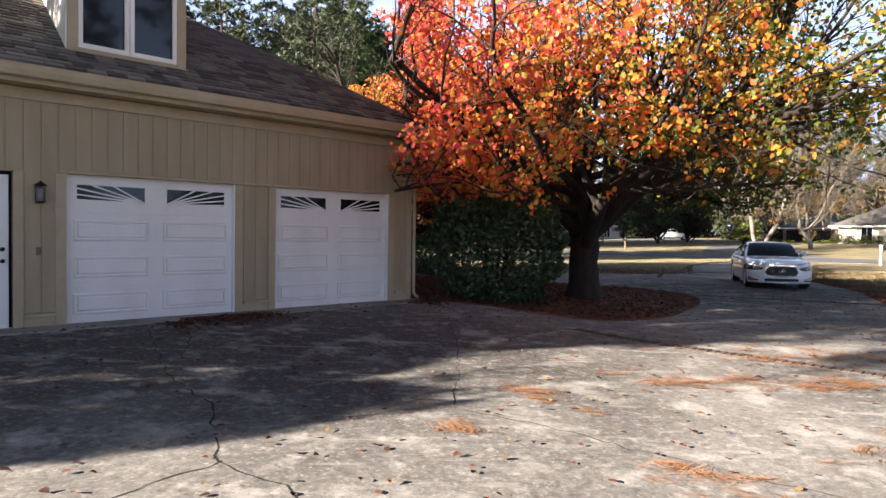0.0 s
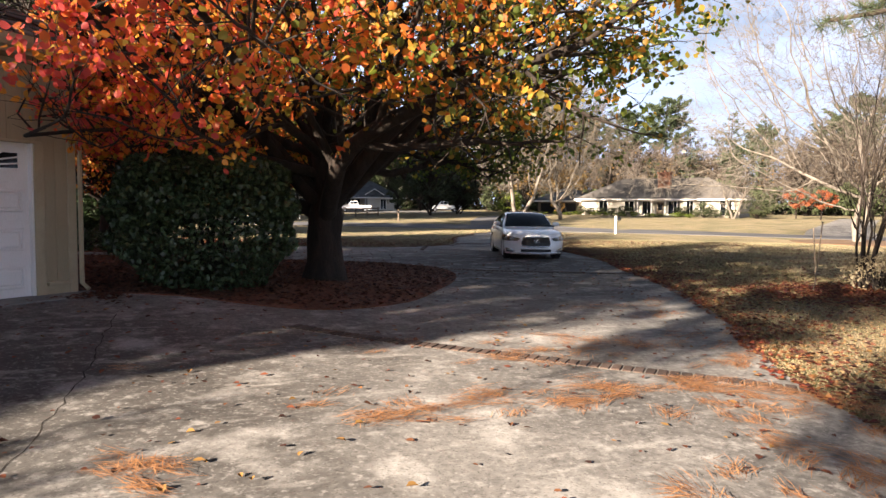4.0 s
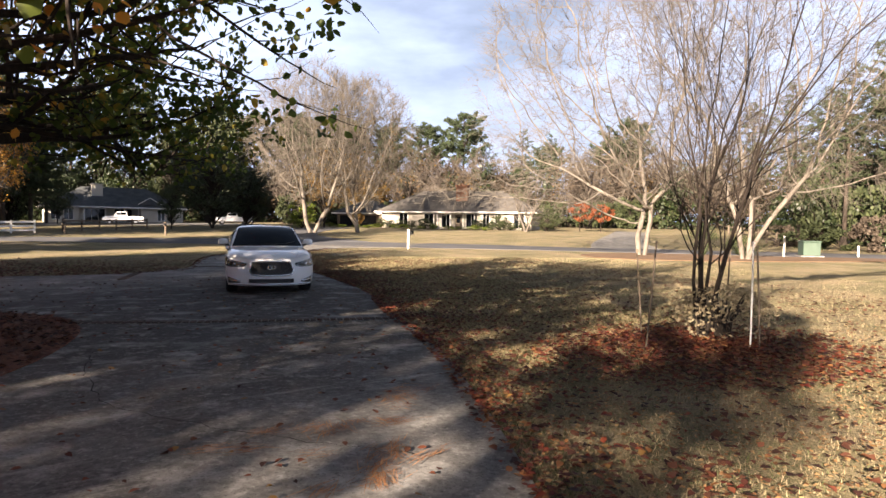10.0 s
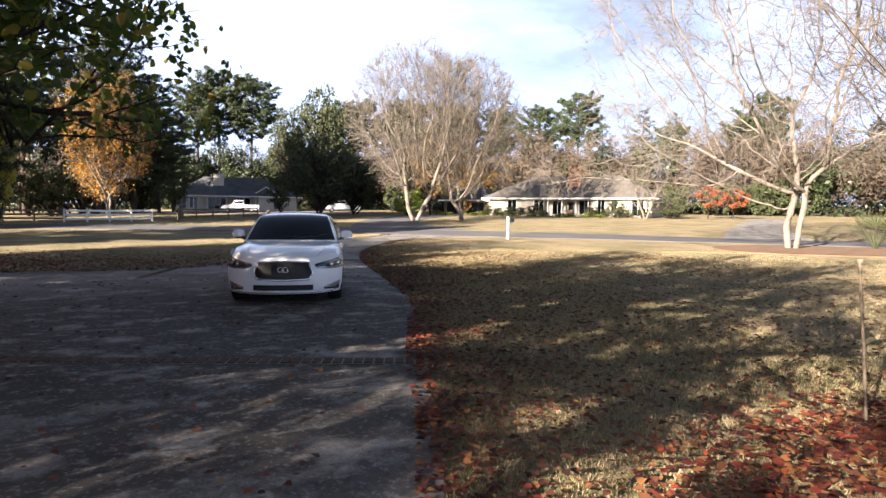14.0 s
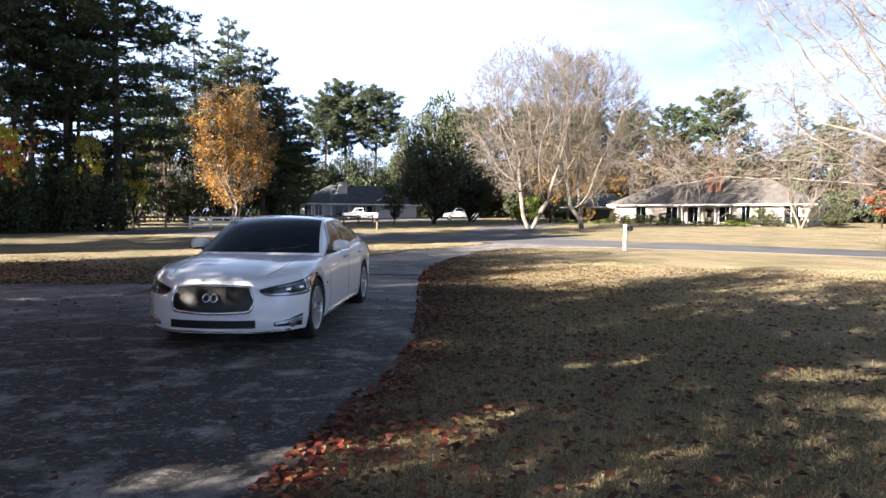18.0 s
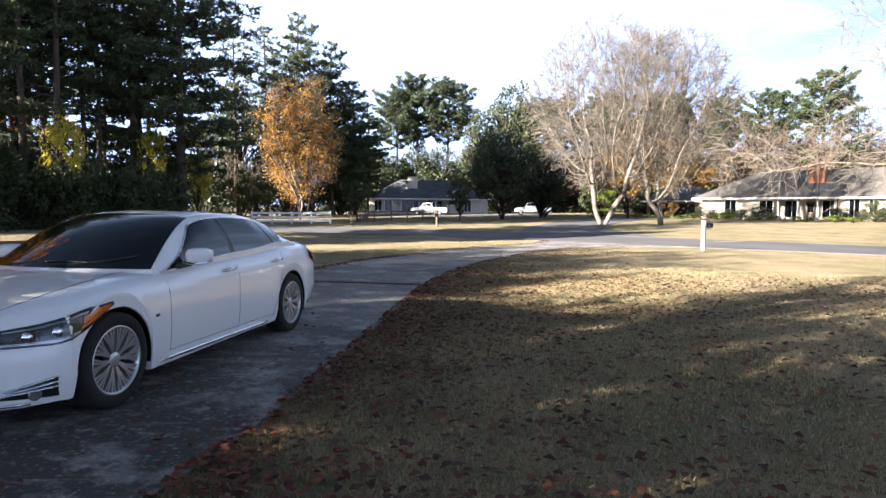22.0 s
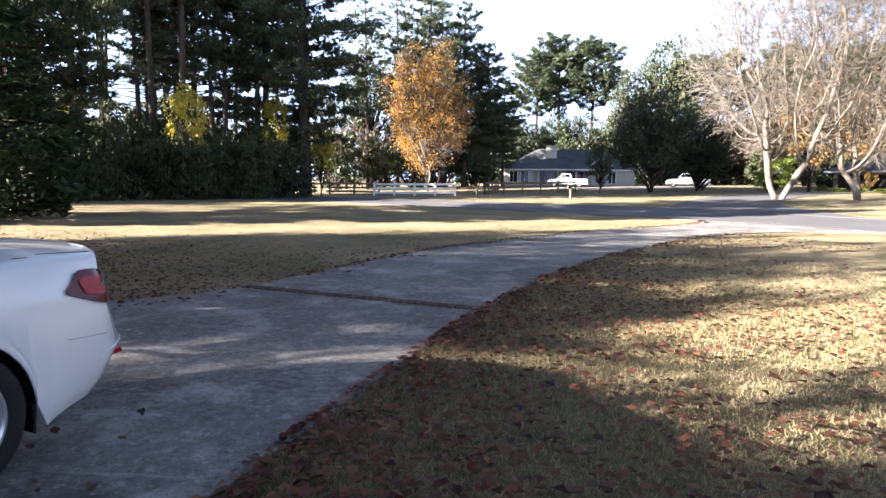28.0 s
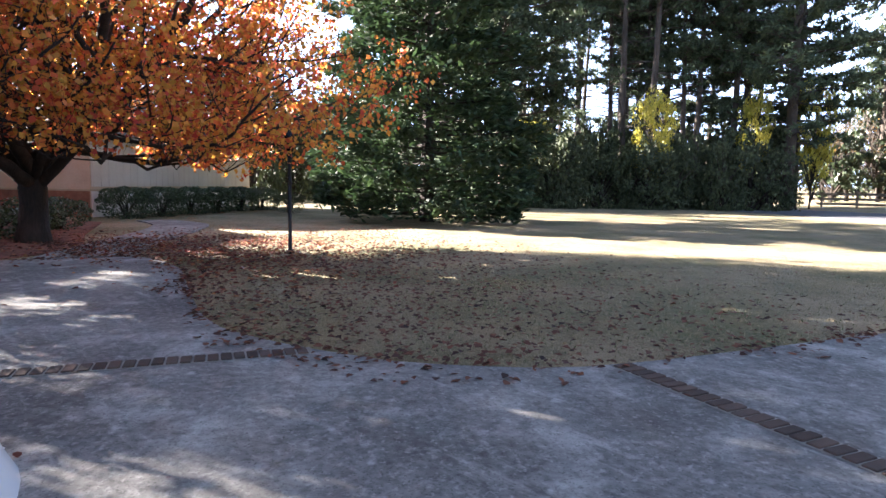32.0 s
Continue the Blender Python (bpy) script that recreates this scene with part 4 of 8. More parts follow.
def cone_tree(x, y, r, h, label, seed, n=34000):
    """A dense conical evergreen, branches to the ground."""
    rng = np.random.default_rng(seed)
    t = thing("cedar_tree", label, "tree", pose(x, y, float(gz(x, y))))
    b = Build().tube([(0, 0, -0.2), (0, 0, h * 0.5), (0, 0, h * 0.95)], [0.3, 0.16, 0.03], 8, cap=False)
    c, out = [], []
    for k in range(150):
        f = (k + rng.random()) / 150
        z = h * (0.012 + 0.955 * f ** 1.2)
        prof = (1 - z / h) ** 0.62 * (0.86 + 0.14 * min(1, z / (0.12 * h)))
        a = k * 2.4 + rng.uniform(-0.4, 0.4)
        L = r * prof * rng.uniform(0.78, 1.1)
        d = Vector((math.cos(a), math.sin(a), 0))
        tip = Vector((0, 0, z)) + d * L + Vector((0, 0, 0.12 * L - 0.25))
        b.tube([(0, 0, z), Vector((0, 0, z)).lerp(tip, 0.6) - Vector((0, 0, 0.1)), tip], [0.05, 0.03, 0.008], 4, cap=False)
        m = max(20, int(n / 150 * (0.25 + 1.5 * prof)))
        q = rng.beta(2.6, 1.0, m)
        pts = np.outer(1 - q, (0, 0, z)) + np.outer(q, tuple(tip))
        w = 0.5 * L * (1 - q * 0.75) * 0.62
        pts += np.outer(rng.normal(size=m) * w, (-d.y, d.x, 0)) + np.outer(rng.normal(size=m) * 0.13, (0, 0, 1))
        c.append(pts)
        out.append(np.tile((d.x, d.y, 0.1), (m, 1)))
    c, out = np.concatenate(c), np.concatenate(out)
    a = unit(out + rng.normal(size=c.shape) * 0.45)
    w = unit(np.cross(a, rng.normal(size=c.shape) + np.array([0, 0, 2.5])))
    s = 0.34 * rng.uniform(0.6, 1.3, (len(c), 1))
    part("trunk", b, "bark", t)
    part("crown", quads("crown", c, a * s * 0.5, w * s * 0.2), "cedar", t)
    return t


autumn_tree(3.2, 14.0, "broad autumn tree with orange, red and green leaves", 3, 50000, 7.6, 12.0, 2.1, limbs=11, size=0.092, west=-4.6, sigma=0.2, sway=(1.0, -0.4))
autumn_tree(-2.2, 26.0, "autumn tree with orange leaves by the front walk", 5, 80000, 8.4, 8.2, 1.8, limbs=13, trunk_r=0.28, size=0.11, leaf="gold_leaf", sway=(3.5, 1.6), full=False, sigma=0.2)
shrub("holly_bush", 1.15, 13.3, 1.42, 1.35, 2.3, "large clipped dark green holly bush in the mulch bed", "holly", 26000, 0.09, 7)
cone_tree(-4.6, 39.6, 5.2, 15.0, "tall dense dark green conical evergreen on the lawn", 8)

# the pine wood
rng = np.random.default_rng(21)
for i in range(33):
    k = (i + rng.random()) / 33
    x, y = -21 + 19 * k + rng.uniform(-9, 0.5), 50 + 21 * k + rng.uniform(1, 11)
    pine(x, y, rng.uniform(22, 29), rng.uniform(0, 360), kind=int(rng.choice([0, 2, 1, 2, 1])))
pine(-2.6, 72.5, 29, 30, "large pine with drooping branches at the wood's edge", kind=3)
for x, y, h in ((-7.5, 77, 27), (-12.5, 73, 26)):
    pine(x, y, h, 50 * h, "large pine with drooping branches in the wood", kind=3)
for i in range(20):
    k = (i + rng.random()) / 20
    x, y = -17 + 13.5 * k + rng.uniform(-1.5, 1), 50.5 + 19 * k + rng.uniform(-0.5, 2.0)
    leafy("understory_shrub", x, y, rng.uniform(1.9, 2.9), rng.uniform(4.0, 6.5), rng.uniform(0, 360), "evergreen", "dark evergreen undergrowth along the wood's edge", shape=1, clear=-0.4, category="shrub", group="undergrowth")
for i in range(14):
    k = (i + rng.random()) / 14
    x, y = -20 + 15 * k + rng.uniform(-1.5, 1), 53.5 + 20 * k + rng.uniform(0, 6)
    leafy("evergreen_tree", x, y, rng.uniform(2.2, 3.2), rng.uniform(6.5, 9.0), rng.uniform(0, 360), "evergreen", "young evergreen among the pines", shape=2, clear=-0.25, group="undergrowth")
for x, y, r, h in ((-1.9, 75.5, 1.8, 11), (-8.5, 64, 1.7, 9), (-14, 57.5, 1.5, 7), (-4.6, 71.5, 1.4, 9.5)):
    leafy("yellow_understory_tree", x, y, r, h, 40, "yellow_green", "slim yellow-leaved tree among the pines", shape=1)
# behind the white fence
vase_tree("yellow_tree", 6.2, 89, "tall golden yellow tree with slim upright pale stems", 61, 16.5, 5.2, 3, 0.2, 1.8, n=700, step=0.4, tip_r=0.016, sprays=3, spray=1.3, leaves=9500, leaf="yellow_leaf", lean=0.16, squash=1.2)
for x, y, r, h, sh in ((3.0, 109, 6.5, 23, 4), (10.0, 114, 5.5, 19, 4), (-3.5, 104, 5.5, 19, 4), (0, 96, 3.5, 7, 2), (-5, 92, 3.5, 8, 2), (6.5, 108, 5.0, 12, 2)):
    leafy("evergreen_tree", x, y, r, h, 37 * x % 360, "holly_far", "big dark evergreen behind the fence", shape=sh, clear=-0.1, group="trees behind the fence")
for x, y, h, kind in ((0.5, 103, 26, 1), (4.5, 105, 28, 3), (9.0, 108, 25, 3), (12.5, 111, 20, 3), (-3.0, 100, 24, 1), (6.5, 103, 24, 1), (14.5, 113, 16, 3)):
    pine(x, y, h, 77 * x % 360, "big dark pine behind the fence", kind=kind, group="trees behind the fence")
for i in range(13):
    leafy("evergreen_tree", 9 + 4.0 * i, 137 + 3 * math.sin(i * 2.3), 5.2, 13.5 + 2.5 * math.sin(i * 1.9), 61 * i, "holly_far", "dark evergreen massed behind the pale house", shape=4, clear=-0.3, group="trees behind the fence")
for x, y, h in ((20.5, 138, 24), (25.0, 140, 27), (30.5, 138, 26), (46, 128, 21), (60, 126, 22), (66, 122, 21), (72, 126, 22), (53, 132, 22)):
    pine(x, y, h, x * 40 % 360, "pine with a rounded crown above the roofs", kind=4, group="distant trees")
for x, y, r, h in ((38.5, 117, 6.5, 23), (35.5, 126, 5.0, 20)):
    leafy("evergreen_tree", x, y, r, h, 10 * x, "evergreen", "tall round-headed evergreen behind the road", shape=4, clear=0.1, group="distant trees")
leafy("topiary_tree", 12.8, 82, 1.9, 4.6, 0, "evergreen", "small round-headed evergreen beside the fence", shape=1, clear=0.35)
leafy("evergreen_tree", 24.5, 84, 1.7, 5.4, 0, "evergreen", "small upright evergreen on the verge", shape=1, clear=0.15)
leafy("magnolia_tree", 30.0, 86, 4.8, 11.0, 50, "holly_far", "large dark magnolia beside the road", shape=4, clear=0.06)
leafy("magnolia_tree", 36.5, 92, 4.6, 9.0, 150, "holly_far", "large dark magnolia beside the road", shape=4, clear=0.05)
leafy("oak_tree", 46.5, 88, 5.0, 12, 80, "orange_far", "russet oak behind the pale trees", shape=4, clear=0.15)
leafy("oak_tree", 62, 103, 5.0, 8.5, 80, "orange_far", "russet oak behind the house", shape=4, clear=0.15)
leafy("yellow_shrub", 42, 86, 2.4, 4.0, 80, "lime_shrub", "yellow-green shrub under the trees", shape=1, clear=0.0, category="shrub")
vase_tree("sycamore_tree", 35.6, 69.2, "tall bare sycamore with pale forked trunks and a domed crown", 31, 18.6, 7.4, 2, 0.34, 2.8, n=2600, step=0.4, tip_r=0.017, sprays=5, spray=1.2, lean=0.28, squash=1.1)
vase_tree("sycamore_tree", 41.0, 68.6, "tall bare sycamore with pale forked trunks and some russet leaves", 32, 17.8, 7.0, 2, 0.34, 2.4, n=2400, step=0.4, tip_r=0.017, sprays=5, spray=1.2, lean=0.26, squash=1.1, leaves=1200)
vase_tree("birch_tree", 35.5, 27.0, "bare river birch with pale peeling stems and long low boughs", 33, 17.0, 8.4, 2, 0.3, 2.4, n=2200, step=0.34, tip_r=0.009, sprays=4, spray=1.0, lean=0.24, squash=1.3, limbs=(((-0.75, 0.85, 0.22), 11.0, 1.9), ((-0.55, 0.9, 0.45), 10.0, 2.6), ((-0.9, 0.4, 0.3), 8.0, 2.2), ((0.6, -0.6, 0.5), 7.0, 3.0)), offset=(-1.2, 0.6))
vase_tree("birch_tree", 36.8, 21.8, "bare river birch with several pale peeling stems", 34, 17.5, 7.4, 3, 0.24, 2.6, n=2200, step=0.34, tip_r=0.009, sprays=4, spray=1.0, lean=0.2, squash=1.3, limbs=(((0.5, -0.8, 0.3), 8.0, 2.4), ((-0.3, -0.8, 0.5), 7.0, 2.8), ((0.7, -0.3, 0.4), 6.0, 2.0)))
bare_tree("crape_myrtle", 13.4, 10.9, "small bare multi-stemmed tree inside garden stakes", 35, 6, 6.4, 0.034, twigs="bark", twig="bark", levels=3, kids=(7, 6, 5), lean=0.13, low=0.3)

# pines and evergreens along the street's far side
rng = np.random.default_rng(71)
for i in range(40):
    k = (i + rng.random()) / 40
    x, y = 51 + 14 * k + rng.uniform(0, 14), -6 + 42 * k + rng.uniform(-3, 1)
    pine(x, y, 25 - 9 * k + rng.uniform(-3, 2.5), rng.uniform(0, 360), kind=int(rng.choice([1, 1, 0, 2])), group="street-side pines", label="pine in the dense stand beyond the road")
for i in range(20):
    k = (i + rng.random()) / 20
    leafy("evergreen_tree", 56 + 13 * k + rng.uniform(0, 7), -4 + 38 * k + rng.uniform(-2, 1), rng.uniform(2.2, 3.4), rng.uniform(5, 10), rng.uniform(0, 360), ("evergreen", "holly_far")[i % 2], "evergreen below the street-side pines", shape=2, clear=-0.3, group="street-side pines")
for i in range(12):
    leafy("understory_shrub", 48.5 + 1.15 * i + rng.uniform(-0.6, 0.6), 2 + 2.6 * i, 2.0, rng.uniform(2.0, 3.4), 30 * i, ("evergreen", "evergreen", "brown_far")[i % 3], "tangled undergrowth below the pines", shape=3, clear=-0.4, category="shrub", group="undergrowth")

# leafless and mixed wood behind the white house and round the distance
for i in range(30):
    k = (i + rng.random()) / 30
    x, y = 48 + 62 * k + rng.uniform(-3, 3), 112 - 46 * k + rng.uniform(-2, 14)
    twiggy(x, y, rng.uniform(11, 16), rng.uniform(0, 360), i % 3, "leafless grey-brown tree behind the house", leaves=(0, 500, 0)[i % 3])
for i in range(16):
    k = (i + rng.random()) / 16
    x, y = 58 + 62 * k + rng.uniform(-3, 3), 130 - 50 * k + rng.uniform(0, 14)
    pine(x, y, rng.uniform(17, 23), rng.uniform(0, 360), "pine above the leafless wood", kind=int(rng.choice([4, 4, 1])), group="distant trees")
for i in range(16):
    k = (i + rng.random()) / 16
    leafy("evergreen_tree", 52 + 52 * k + rng.uniform(-3, 3), 106 - 44 * k + rng.uniform(0, 8), rng.uniform(2.5, 4), rng.uniform(4, 8), rng.uniform(0, 360), "evergreen", "evergreen behind the white house", shape=2, clear=-0.3, group="distant trees")
for i in range(6):
    twiggy(-8 + 3.0 * i + rng.uniform(-1, 1), 95 + rng.uniform(0, 8), rng.uniform(8, 12), 50 * i, i % 3, "leafless grey-brown tree behind the fence", leaves=(0, 500, 0)[i % 3])
for i in range(11):
    k = (i + rng.random()) / 11
    leafy("evergreen_tree", -27 - 20 * k + rng.uniform(-2, 2), 43 + 24 * k + rng.uniform(-2, 4), rng.uniform(3, 4.2), rng.uniform(8, 13), rng.uniform(0, 360), "evergreen", "evergreen closing the lawn beyond the hedge", shape=4, clear=-0.2, group="trees beyond the hedge")
# pines behind the house, whose tops show over the garage roof
for x, y, h in ((-9.0, 42, 18), (-8.3, 48, 20), (-6.2, 46, 19)):
    pine(x, y, h, 37 * x % 360, "full green pine behind the house", kind=3, group="trees behind the house")
# unseen evergreens, added to cast shade over drive and lawn
leafy("evergreen_tree", -20, -4.0, 1.5, 13.8, 120, "evergreen", "tall unseen round-headed evergreen behind the house, added for shade", shape=5, clear=0.72, group="trees behind the house")
for c_, h in ((9.3, 11.4), (10.6, 10.8), (11.9, 11.0), (13.6, 10.8), (15.4, 11.0)):
    leafy("evergreen_tree", -17, c_ - 7.4, 1.9, h, 40 * h, "evergreen", "tall unseen evergreen behind the house, added for shade", shape=4 if c_ < 10 else 6, clear=0.2, group="trees behind the house")
for i, (c_, h) in enumerate(((16.6, 13.8), (18.8, 13.6), (20.4, 15.0), (23.0, 14.5), (25.2, 14.0))):
    x = -27 + (i % 3) * 2.2
    leafy("evergreen_tree", x, c_ + 0.435 * x, 2.2, h + 0.6, 50 * i, "evergreen", "tall unseen thin-crowned evergreen behind the house, added for shade", shape=4 if i % 2 else 6, clear=0.6, group="trees behind the house")


# unseen pines added behind the walker: close the south, darken glass reflections and skylight
rng = np.random.default_rng(77)
for i in range(18):
    a = radians(200 + 130 * (i + rng.random()) / 18)
    q = rng.uniform(26, 40)
    pine(10 + q * math.cos(a), 2 + q * math.sin(a), rng.uniform(16, 23) * (1.35 if a > radians(240) else 1.0), 40 * i, "unseen pine behind the walker, added to darken reflections", kind=int(rng.choice([1, 2, 0])), group="southern pines")


def far_woods(name, label, mat, n, path, hmin, hmax, seed, leaves=520, size=0.75, aspect=0.6):
    """Far woods that nobody could count: many crowns in one mesh."""
    rng = np.random.default_rng(seed)
    p = np.array(spline(path, 1.0))
    cs = []
    for i in range(n):
        q = p[int(rng.integers(0, len(p)))] + rng.normal(size=2) * 5
        h = rng.uniform(hmin, hmax)
        r = h * rng.uniform(0.2, 0.32)
        cl = unit(rng.normal(size=(30, 3))) * rng.uniform(0.2, 0.9, (30, 1)) * (r, r, h * 0.5) + (0, 0, h * 0.5)
        pk = cl[rng.integers(0, 30, leaves)]
        off = unit(rng.normal(size=(leaves, 3))) * rng.uniform(0.4, 1.6, (leaves, 1))
        z = float(gz(q[0], q[1]))
        cs.append(pk + off + (q[0], q[1], z))
    m = len(p) * 26
    q = p[rng.integers(0, len(p), m)] + rng.normal(size=(m, 2)) * 2.5
    cs.append(np.column_stack([q, gz(q[:, 0], q[:, 1]) + rng.uniform(0, 5.5, m) * (0.6 + 0.4 * np.sin(q[:, 0] * 0.4 + q[:, 1] * 0.3))]))
    c = np.concatenate(cs)
    ob = part(name, leaf_mesh(name, c, size, rng, aspect=aspect, droop=0.1), mat)
    return tagged(ob, label, "woods", kind="stuff")


ARC = [(120, -70), (112, -20), (122, 30), (128, 70), (105, 112), (66, 140), (24, 150), (-20, 140), (-48, 120), (-66, 80), (-72, 30)]
far_woods("far_woods", "far evergreen woods closing the view", "evergreen", 120, ARC, 9, 17, 81)
NEAR_ARC = [(112, 30), (104, 66), (84, 100), (58, 120), (42, 124)]
far_woods("far_woods", "evergreens among the woods behind the houses", "holly_far", 34, NEAR_ARC, 10, 16, 83)
far_woods("far_brown_woods", "brown leafless woods behind the houses", "brown_far", 90, NEAR_ARC, 11, 17, 84, leaves=900, size=0.7, aspect=0.2)
far_woods("far_brown_woods", "far leafless brown woods closing the view", "brown_far", 170, ARC[1:9], 8, 16, 82, leaves=620, size=0.8, aspect=0.24)


# ---- the house with the garage ----
# own measure: x along the garage front up to its corner at 0, -y outwards, z up
HOUSE = Matrix.Translation(WALL0) @ Matrix.Rotation(WALL_A, 4, "Z")
D1, D2, DOOR_TOP, EAVE, TH = (-6.126, -3.69), (-2.979, -0.553), 2.341, 3.46, 0.18


def hb(b, x0, out0, z0, x1, out1, z1, bevel=0.0):
    """A box in the garage front's own measure: along, outwards, up."""
    if bevel:
        return b.bev(x0, -out1, z0, x1, -out0, z1, bevel)
    return b.box(x0, -out1, z0, x1, -out0, z1)


def hpart(name, mat, parent, *boxes, bevel=0.0, label=""):
    b = Build()
    for q in boxes:
        hb(b, *q, bevel)
    return part(name, b, mat, parent, label)


house = thing("garage_house", "tan board-sided house wing with two white garage doors", "house", HOUSE)
wall = hpart("wall", "siding", house, (-14, -TH, -0.1, -7.66, 0, EAVE), (-6.74, -TH, -0.1, D1[0], 0, EAVE), (D1[0], -TH, DOOR_TOP, D1[1], 0, EAVE),
             (D1[1], -TH, -0.1, D2[0], 0, EAVE), (D2[0], -TH, DOOR_TOP, D2[1], 0, EAVE), (D2[1], -TH, -0.1, 0, 0, EAVE), (-7.66, -TH, 2.33, -6.74, 0, EAVE))
hpart("side_wall", "siding", house, (-TH, -9.5, -0.1, 0, -TH, EAVE))
hpart("back_wall", "siding", house, (-14, -9.5, -0.1, -TH, -9.32, EAVE))
hpart("end_wall", "siding", house, (-14, -9.32, -0.1, -13.82, -TH, EAVE))
hpart("corner_board", "trim", house, (-0.1, 0.0, 0.0, 0.022, 0.026, EAVE), bevel=0.006)
hpart("corner_board", "trim", house, (0.0, -0.12, 0.0, 0.024, -0.002, EAVE), bevel=0.006)
hpart("header_trim", "trim", house, (-6.22, 0.012, DOOR_TOP, -0.45, 0.045, DOOR_TOP + 0.035), bevel=0.006)
hpart("frieze_board", "trim", house, (-14, 0.012, EAVE - 0.16, 0.03, 0.035, EAVE), bevel=0.006)
for x0, x1 in ((D1[0] - 0.13, D1[0]), (D1[1], D1[1] + 0.13), (D2[0] - 0.13, D2[0]), (D2[1], D2[1] + 0.13), (-6.74, -6.62)):
    hpart("door_casing", "trim", house, (x0, 0.004, 0.0, x1, 0.03, DOOR_TOP), bevel=0.005)
for x0, x1 in ((-6.62, D1[0] - 0.13), (D1[1] + 0.13, D2[0] - 0.13), (D2[1] + 0.13, -0.1)):
    hpart("ledge", "trim", house, (x0, 0.004, 0.35, x1, 0.085, 0.40), bevel=0.008)
    hpart("skirt_board", "trim", house, (x0, 0.004, 0.0, x1, 0.018, 0.36), bevel=0.004)
hpart("soffit", "trim", house, (-14, 0.0, EAVE + 0.01, 0.3, 0.36, EAVE + 0.035), (0.0, -9.8, EAVE + 0.01, 0.3, 0.0, EAVE + 0.035))
hpart("fascia", "trim", house, (-14, 0.34, EAVE + 0.0, 0.3, 0.36, EAVE + 0.2), (0.28, -9.8, EAVE, 0.3, 0.34, EAVE + 0.2))
# gutter: an open trough along the eave
g = Build()
prof = [(0.36, 3.66), (0.36, 3.54), (0.40, 3.51), (0.46, 3.53), (0.48, 3.60), (0.485, 3.68), (0.47, 3.68), (0.46, 3.60), (0.44, 3.55), (0.385, 3.55)]
ends = [-14.0, -9, -4.5, 0.33]
g.add([(s, -o, z) for s in ends for o, z in prof], [(i * 10 + k, i * 10 + (k + 1) % 10, i * 10 + 10 + (k + 1) % 10, i * 10 + 10 + k) for i in range(3) for k in range(9)])
part("gutter", g, "trim", house)
g = Build().tube([(0.2, -0.3, 3.5), (0.14, -0.2, 3.36), (0.07, -0.06, 3.2), (0.06, -0.06, 2.6), (0.06, -0.06, 0.35), (0.1, -0.16, 0.26)], [0.035] * 6, 6)
part("downpipe", g, "trim", house)

# pale apron slab along the doors
ap = Build()
steps = [(-14 + 0.71 * k) for k in range(21)]
apz = [[float(gz(*(WALL0 + ALONG * a_ + OUT * o_).xy)) for o_ in (0.0, 0.5)] for a_ in steps]
ap.add([(a_, -o_, z_ + lift) for a_, zz_ in zip(steps, apz) for o_, z_, lift in ((0.0, zz_[0], 0.022), (0.5, zz_[1], 0.018), (0.52, zz_[1], -0.02))], [(i * 3 + j, i * 3 + j + 1, i * 3 + 4 + j, i * 3 + 3 + j) for i in range(20) for j in (0, 1)])
tagged(part("door_apron", ap, material("apron_concrete", [srgb("6c6a67"), srgb("85837f"), srgb("989692")], scale=1.5, fine=40, rough=0.9, bump=0.3), house), "pale concrete apron strip before the garage doors")

